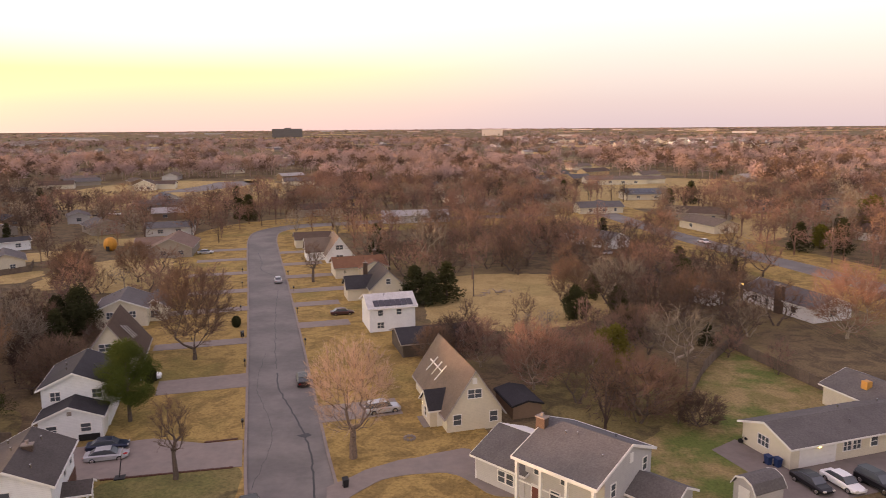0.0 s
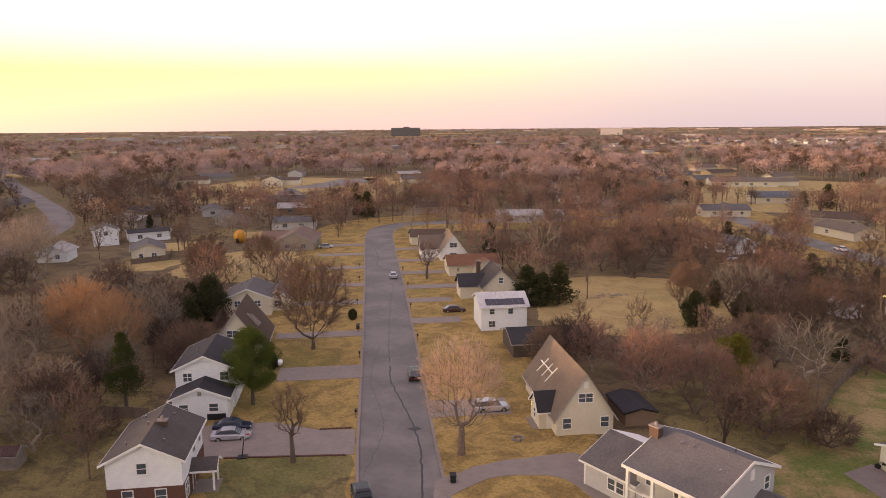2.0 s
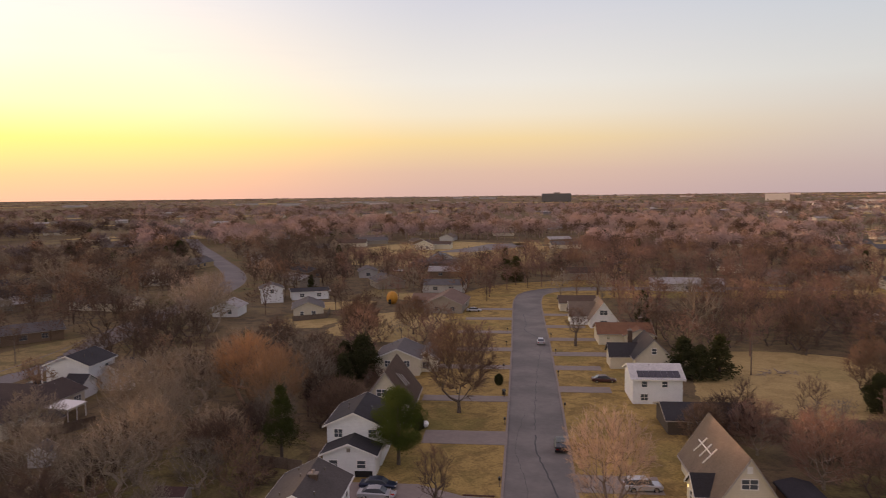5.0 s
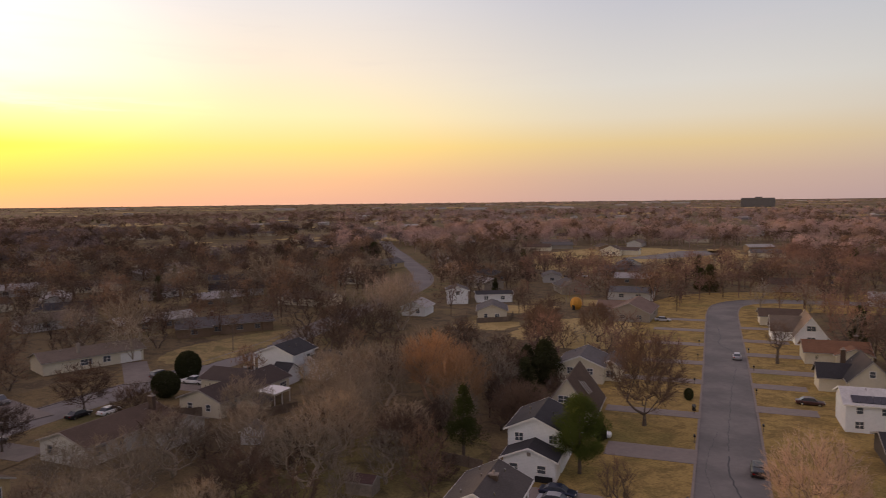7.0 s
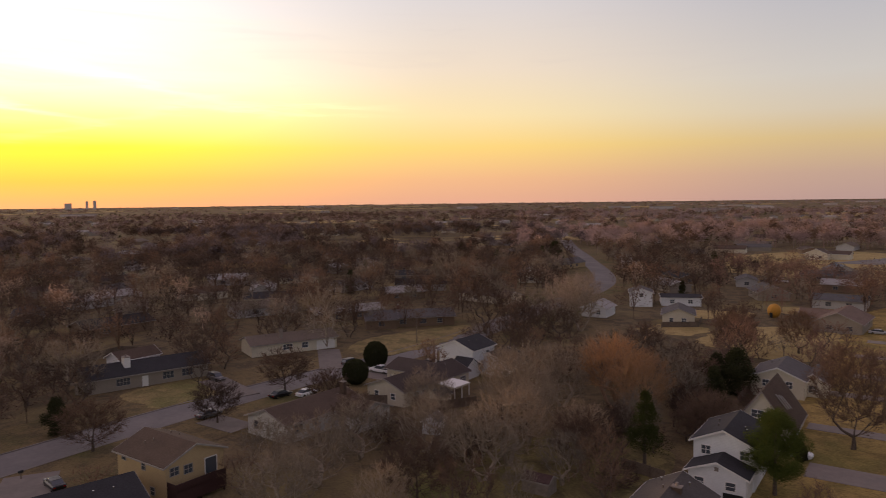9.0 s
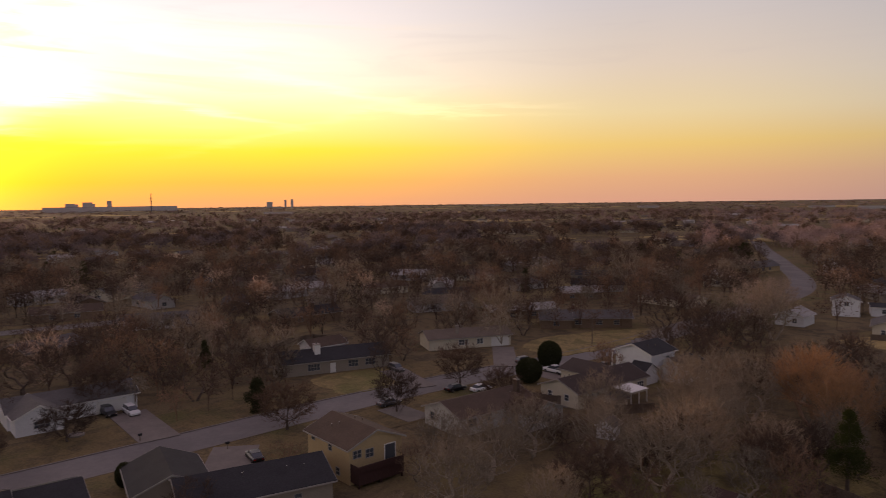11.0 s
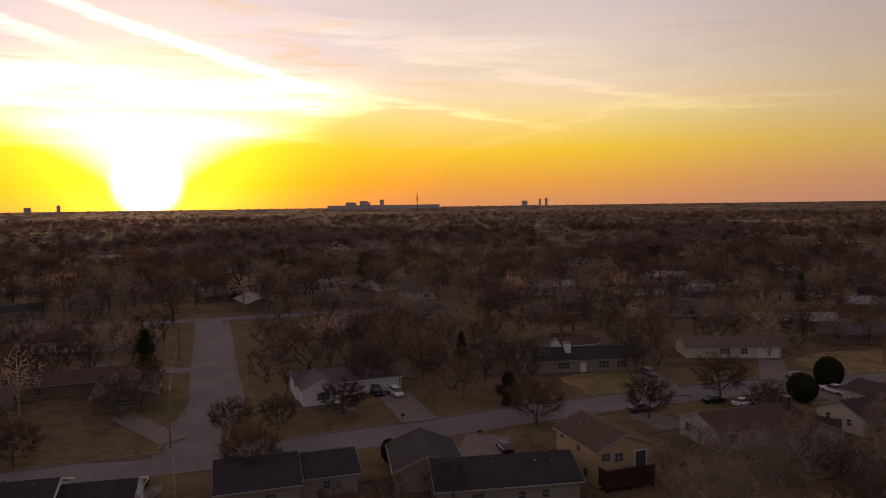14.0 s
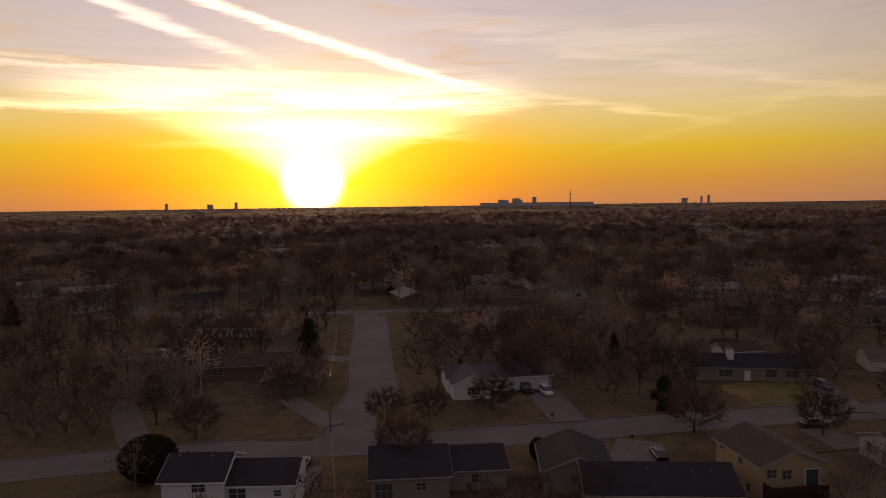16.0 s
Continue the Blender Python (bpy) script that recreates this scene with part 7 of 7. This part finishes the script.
def pole(x, y, tall, rz=0.0, arm=True, label="weathered wooden utility pole"):
    e = thing("utility_pole", x, y, rz, label, "pole", "utility poles")
    part("post", Shape().tube((0, 0, -0.2), (0, 0, tall), 0.15, 0.10, 8), OLDWOOD, e)
    if arm:
        part("crossarm", Shape().box(-1.1, 1.1, -0.06, 0.06, tall - 0.6, tall - 0.46), OLDWOOD, e)
        for ax_ in (-1.0, -0.4, 0.4, 1.0):
            part("insulator", Shape().tube((ax_, 0, tall - 0.46), (ax_, 0, tall - 0.28), 0.05, 0.04, 6), CHROME, e)
    return e


def wire(a, b, sag, label="thin overhead power line"):
    a, b = Vector(a), Vector(b)
    s, n = Shape(), 14
    pts = [a.lerp(b, i / n) - Vector((0, 0, sag * 4 * (i / n) * (1 - i / n))) for i in range(n + 1)]
    for p, q in zip(pts, pts[1:]):
        s.tube(p, q, 0.015, 0.015, 3)
    tagged(part("power_line", s, BLACK), label, "wire", "power lines")


for x, y, tall, rz in ((32.3, 95.3, 8.2, 30), (51.5, 126.6, 9.5, 60), (53.5, 84.5, 9.0, 60), (4.4, 155.7, 7.6, 10), (-178, -50, 9.2, 15), (-113.0, -33.6, 9.0, 15), (-47.0, -13.5, 9.0, 15), (-150, 112, 8.5, 15), (16, 192, 8.5, 20)):
    pole(x, y, tall, rz)
for off in (0.0,):
    wire((-178, -50 + off, 8.9), (-113.0, -33.6 + off, 8.7), 0.9)
    wire((-113.0, -33.6 + off, 8.7), (-47.0, -13.5 + off, 8.7), 0.9)
for off in (-0.8, 0.0, 0.8):
    wire((51.5 + off, 126.6, 9.1), (53.5 + off, 84.5, 8.6), 0.7)
    wire((51.5 + off, 126.6, 9.1), (16 + off, 192, 8.2), 1.0)
wire((32.3, 95.3, 8.0), (51.5, 126.6, 8.9), 0.6)
e = thing("street_lamp", 59.4, 144.8, 0, "lit yard lamp on a pale pole", "lamp")
part("post", Shape().tube((0, 0, 0), (0, 0, 5.0), 0.09, 0.07, 8), CHROME, e)
part("lamp_head", Shape().tube((0, 0, 5.0), (0, 0, 5.35), 0.22, 0.16, 8), GLOWLAMP, e)


def fence(pts, tall, label, mat=None, step=2.4):
    """A board fence: posts and a panel between each two."""
    e = thing("fence", pts[0][0], pts[0][1], 0, label, "fence", "fences")
    o = Vector((*pts[0], 0))
    for a, b in zip(pts, pts[1:]):
        a, b = Vector((*a, 0)) - o, Vector((*b, 0)) - o
        n = max(1, round((b - a).length / step))
        d = (b - a) / n
        t = d.normalized()
        nv = Vector((-t.y, t.x, 0))
        for i in range(n):
            p, q = a + d * i, a + d * (i + 1)
            part("post", Shape().box(p.x - 0.06, p.x + 0.06, p.y - 0.06, p.y + 0.06, 0, tall + 0.08), mat or OLDWOOD, e)
            s = Shape()
            z0, z1 = 0.06, tall + 0.04 * math.sin(i * 2.3)
            s.loft([[(p + nv * k).to_tuple()[:2] + (z,) for z, k in ((z0, -0.025), (z0, 0.025), (z1, 0.025), (z1, -0.025))], [(q + nv * k).to_tuple()[:2] + (z,) for z, k in ((z0, -0.025), (z0, 0.025), (z1, 0.025), (z1, -0.025))]])
            part("panel", s, mat or OLDWOOD, e)
    return e


fence([(38.3, 105.7), (42.5, 112.0), (47.0, 118.3), (48.7, 110.9), (50.6, 104.3), (52.4, 98.4), (56.0, 92.0)], 1.8, "weathered grey board fence round a back lawn")
fence([(28.5, 86.5), (31.8, 93.3), (38.3, 105.7)], 1.2, "low wire and post fence in the brush", step=3.0)
fence([(-113.5, 69.0), (-105.5, 76.5), (-98.5, 79.5), (-97.0, 86.0)], 1.7, "brown board fence behind the ranch house")
fence([(-118.0, 111.5), (-106.0, 110.0), (-103.0, 100.0)], 1.6, "pale board fence of a back yard")
fence([(-176.0, 28.0), (-186.0, 38.5), (-190.3, 49.0), (-181.0, 56.0)], 1.8, "long grey board fence behind a ranch house")
fence([(-60.5, 80.5), (-53.8, 81.0)], 1.6, "dark board fence between two yards")
fence([(-66.0, 122.0), (-73.0, 146.0)], 1.7, "dark board fence of a back yard")
fence([(-120.0, 178.0), (-113.0, 186.0), (-118.0, 196.0)], 1.6, "grey board fence beside a yellowish house")
h = house(-62.6, 66.2, 17, [(0, 0, 2.4, 3.7, 1.7, 2.3, True)], material("rusted_metal", (0.28, 0.24, 0.21), 0.7, metal=0.2, grain=0.3, grain_size=2.0), material("rust_roof", (0.075, 0.042, 0.036), 0.7, grain=0.3, grain_size=2.0), "small rusted metal shed under bare branches", category="shed", n_vents=0, over=0.15)


def mailbox(x, y, rz):
    e = thing("mailbox", x, y, rz, "dark metal mailbox on a short post", "mailbox", "mailboxes")
    part("post", Shape().box(-0.06, 0.06, -0.06, 0.06, 0, 1.05), OLDWOOD, e)
    part("box", Shape().loft([[(math.cos(math.pi * k / 6) * 0.16, y_, 1.2 + math.sin(math.pi * k / 6) * 0.16) for k in range(7)] + [(-0.16, y_, 1.02), (0.16, y_, 1.02)] for y_ in (-0.3, 0.3)]), BLACK, e)


for x, y in ((-38.0, 123.6), (-26.9, 85.3), (-44.1, 143.3), (-33.4, 108.9), (-50.4, 166.0), (-55.0, 182.0), (-19.4, 99.0), (-26.0, 120.1), (-37.0, 160.9), (-32.0, 141.5), (-42.3, 178.5), (-122.0, 3.0), (-111.6, 15.0)):
    mailbox(x, y, 16)
for x, y, c, lb in ((-11.6, 70.4, BLACK, "black wheeled bin at the kerb"), (35.2, 75.6, material("blue_plastic", (0.02, 0.04, 0.12), 0.5, grain=0.1), "dark blue wheeled bin by the garage"), (-38.6, 125.4, BLACK, "black wheeled bin at the kerb"), (36.0, 75.0, MATS["blue_plastic"], "dark blue wheeled bin by the garage")):
    e = thing("wheeled_bin", x, y, 16, lb, "bin", "wheeled bins")
    part("tub", Shape().loft([[(-0.25, -0.28, 0.05), (0.25, -0.28, 0.05), (0.25, 0.28, 0.05), (-0.25, 0.28, 0.05)], [(-0.32, -0.38, 1.0), (0.32, -0.38, 1.0), (0.32, 0.38, 1.0), (-0.32, 0.38, 1.0)]]), c, e)
    part("lid", Shape().slab([(-0.34, -0.42, 1.06), (0.34, -0.42, 1.06), (0.34, 0.4, 1.12), (-0.34, 0.4, 1.12)], 0.07), c, e)
    for sx in (-0.3, 0.3):
        part("wheel", Shape().tube((sx - 0.04, 0.3, 0.12), (sx + 0.04, 0.3, 0.12), 0.12, 0.12, 10), RUBBER, e)

e = thing("basketball_hoop", -36.4, 72.4, -74, "portable basketball hoop beside the drive", "hoop")
part("base", Shape().box(-0.5, 0.5, -0.8, 0.3, 0, 0.25), BLACK, e)
part("post", Shape().tube((0, -0.3, 0.2), (0, 0.2, 3.3), 0.06, 0.05, 8), BLACK, e)
part("backboard", Shape().box(-0.6, 0.6, 0.2, 0.24, 2.6, 3.4), LAMP, e)
part("rim", Shape().loft([[(0.23 * math.cos(t) * k, 0.52 + 0.23 * math.sin(t) * k, z) for t in [2 * math.pi * i / 12 for i in range(12)]] for k, z in ((1.0, 2.9), (1.08, 2.93))]), REDLENS, e)
e = thing("fire_pit", -5.5, 82.2, 0, "low ring of stones on a lawn", "fire pit")
for i in range(10):
    a = 6.283 * i / 10
    part("stone", Shape().loft([[(0.62 * math.cos(a) + 0.2 * k * math.cos(a + t), 0.62 * math.sin(a) + 0.2 * k * math.sin(a + t), z) for t in (0.4, 1.9, 3.5, 5.0)] for k, z in ((1.0, 0.1), (0.8, 0.36))]), CONCRETE, e)
e = thing("lawn_mound", -129.9, -6.4, 0, "round pale-edged flower bed in a lawn", "flower bed")
part("edging", Shape().loft([[(1.3 * k * math.cos(t), 1.3 * k * math.sin(t), z) for t in [6.283 * i / 16 for i in range(16)]] for k, z in ((1.0, 0.1), (1.0, 0.35), (0.85, 0.35), (0.8, 0.2))]), CONCRETE, e)
e = thing("motorcycle", 34.9, 80.6, 60, "covered motorcycles beside the garage wall", "motorcycle")
for yy in (-0.75, 0.75):
    part("wheel", Shape().tube((-0.06, yy, 0.32), (0.06, yy, 0.32), 0.32, 0.32, 14), RUBBER, e)
part("frame", Shape().tube((0, -0.75, 0.35), (0, 0.2, 0.75), 0.08, 0.08, 6).tube((0, 0.75, 0.35), (0, 0.45, 1.0), 0.05, 0.05, 6).tube((-0.35, 0.45, 1.0), (0.35, 0.45, 1.0), 0.03, 0.03, 5), CHROME, e)
part("tank", Shape().loft([ring_box(y_, 0.16, 0.62, z1, 0.06) for y_, z1 in ((-0.6, 0.76), (0.0, 0.86), (0.35, 0.92))]), BLACKP, e)
# brick edging of the nearest lawns
for p, q in (((-38.6, 71.8), (-24.6, 74.8)), ((-30.4, 81.1), (-26.5, 82.2))):
    p, q = Vector((*p, 0)), Vector((*q, 0))
    e = thing("brick_edging", p.x, p.y, math.degrees(math.atan2(q.y - p.y, q.x - p.x)), "low red brick edging between lawn and drive", "edging")
    n = int((q - p).length / 0.5)
    me = bpy.data.meshes.new("brick")
    sb = Shape().box(0.01, 0.48, -0.12, 0.12, 0.0, 0.24)
    me.from_pydata(sb.v, [], sb.f)
    me.materials.append(BRICK)
    for i in range(n):
        o = new("brick", me)
        o.parent = e
        o.location = (i * 0.5, 0, 0.012 * math.sin(i * 1.7))

# a heap of cut branches, a white shed and a yard lamp behind the meadow
e = thing("brush_pile", 9.5, 158.0, 25, "low heap of cut grey branches behind the meadow", "brush pile")
rg = random.Random(12)
for i in range(34):
    x, y, a, ln = rg.gauss(0, 2.2), rg.gauss(0, 0.8), rg.uniform(0, 3.14), rg.uniform(1.0, 2.4)
    z = max(0.1, 0.75 - 0.22 * abs(x)) * rg.uniform(0.2, 1.0)
    part("branch", Shape().tube((x, y, z), (x + math.cos(a) * ln, y + math.sin(a) * ln, z + rg.uniform(-0.05, 0.35)), 0.09, 0.03, 4), PALE_BARK, e)
house(54.0, 149.0, 30, [(0, 0, 3.6, 5.2, 2.3, 3.1)], WHITE, S_PALE, "small white garden shed behind bare trees", category="shed", n_vents=0, over=0.2)
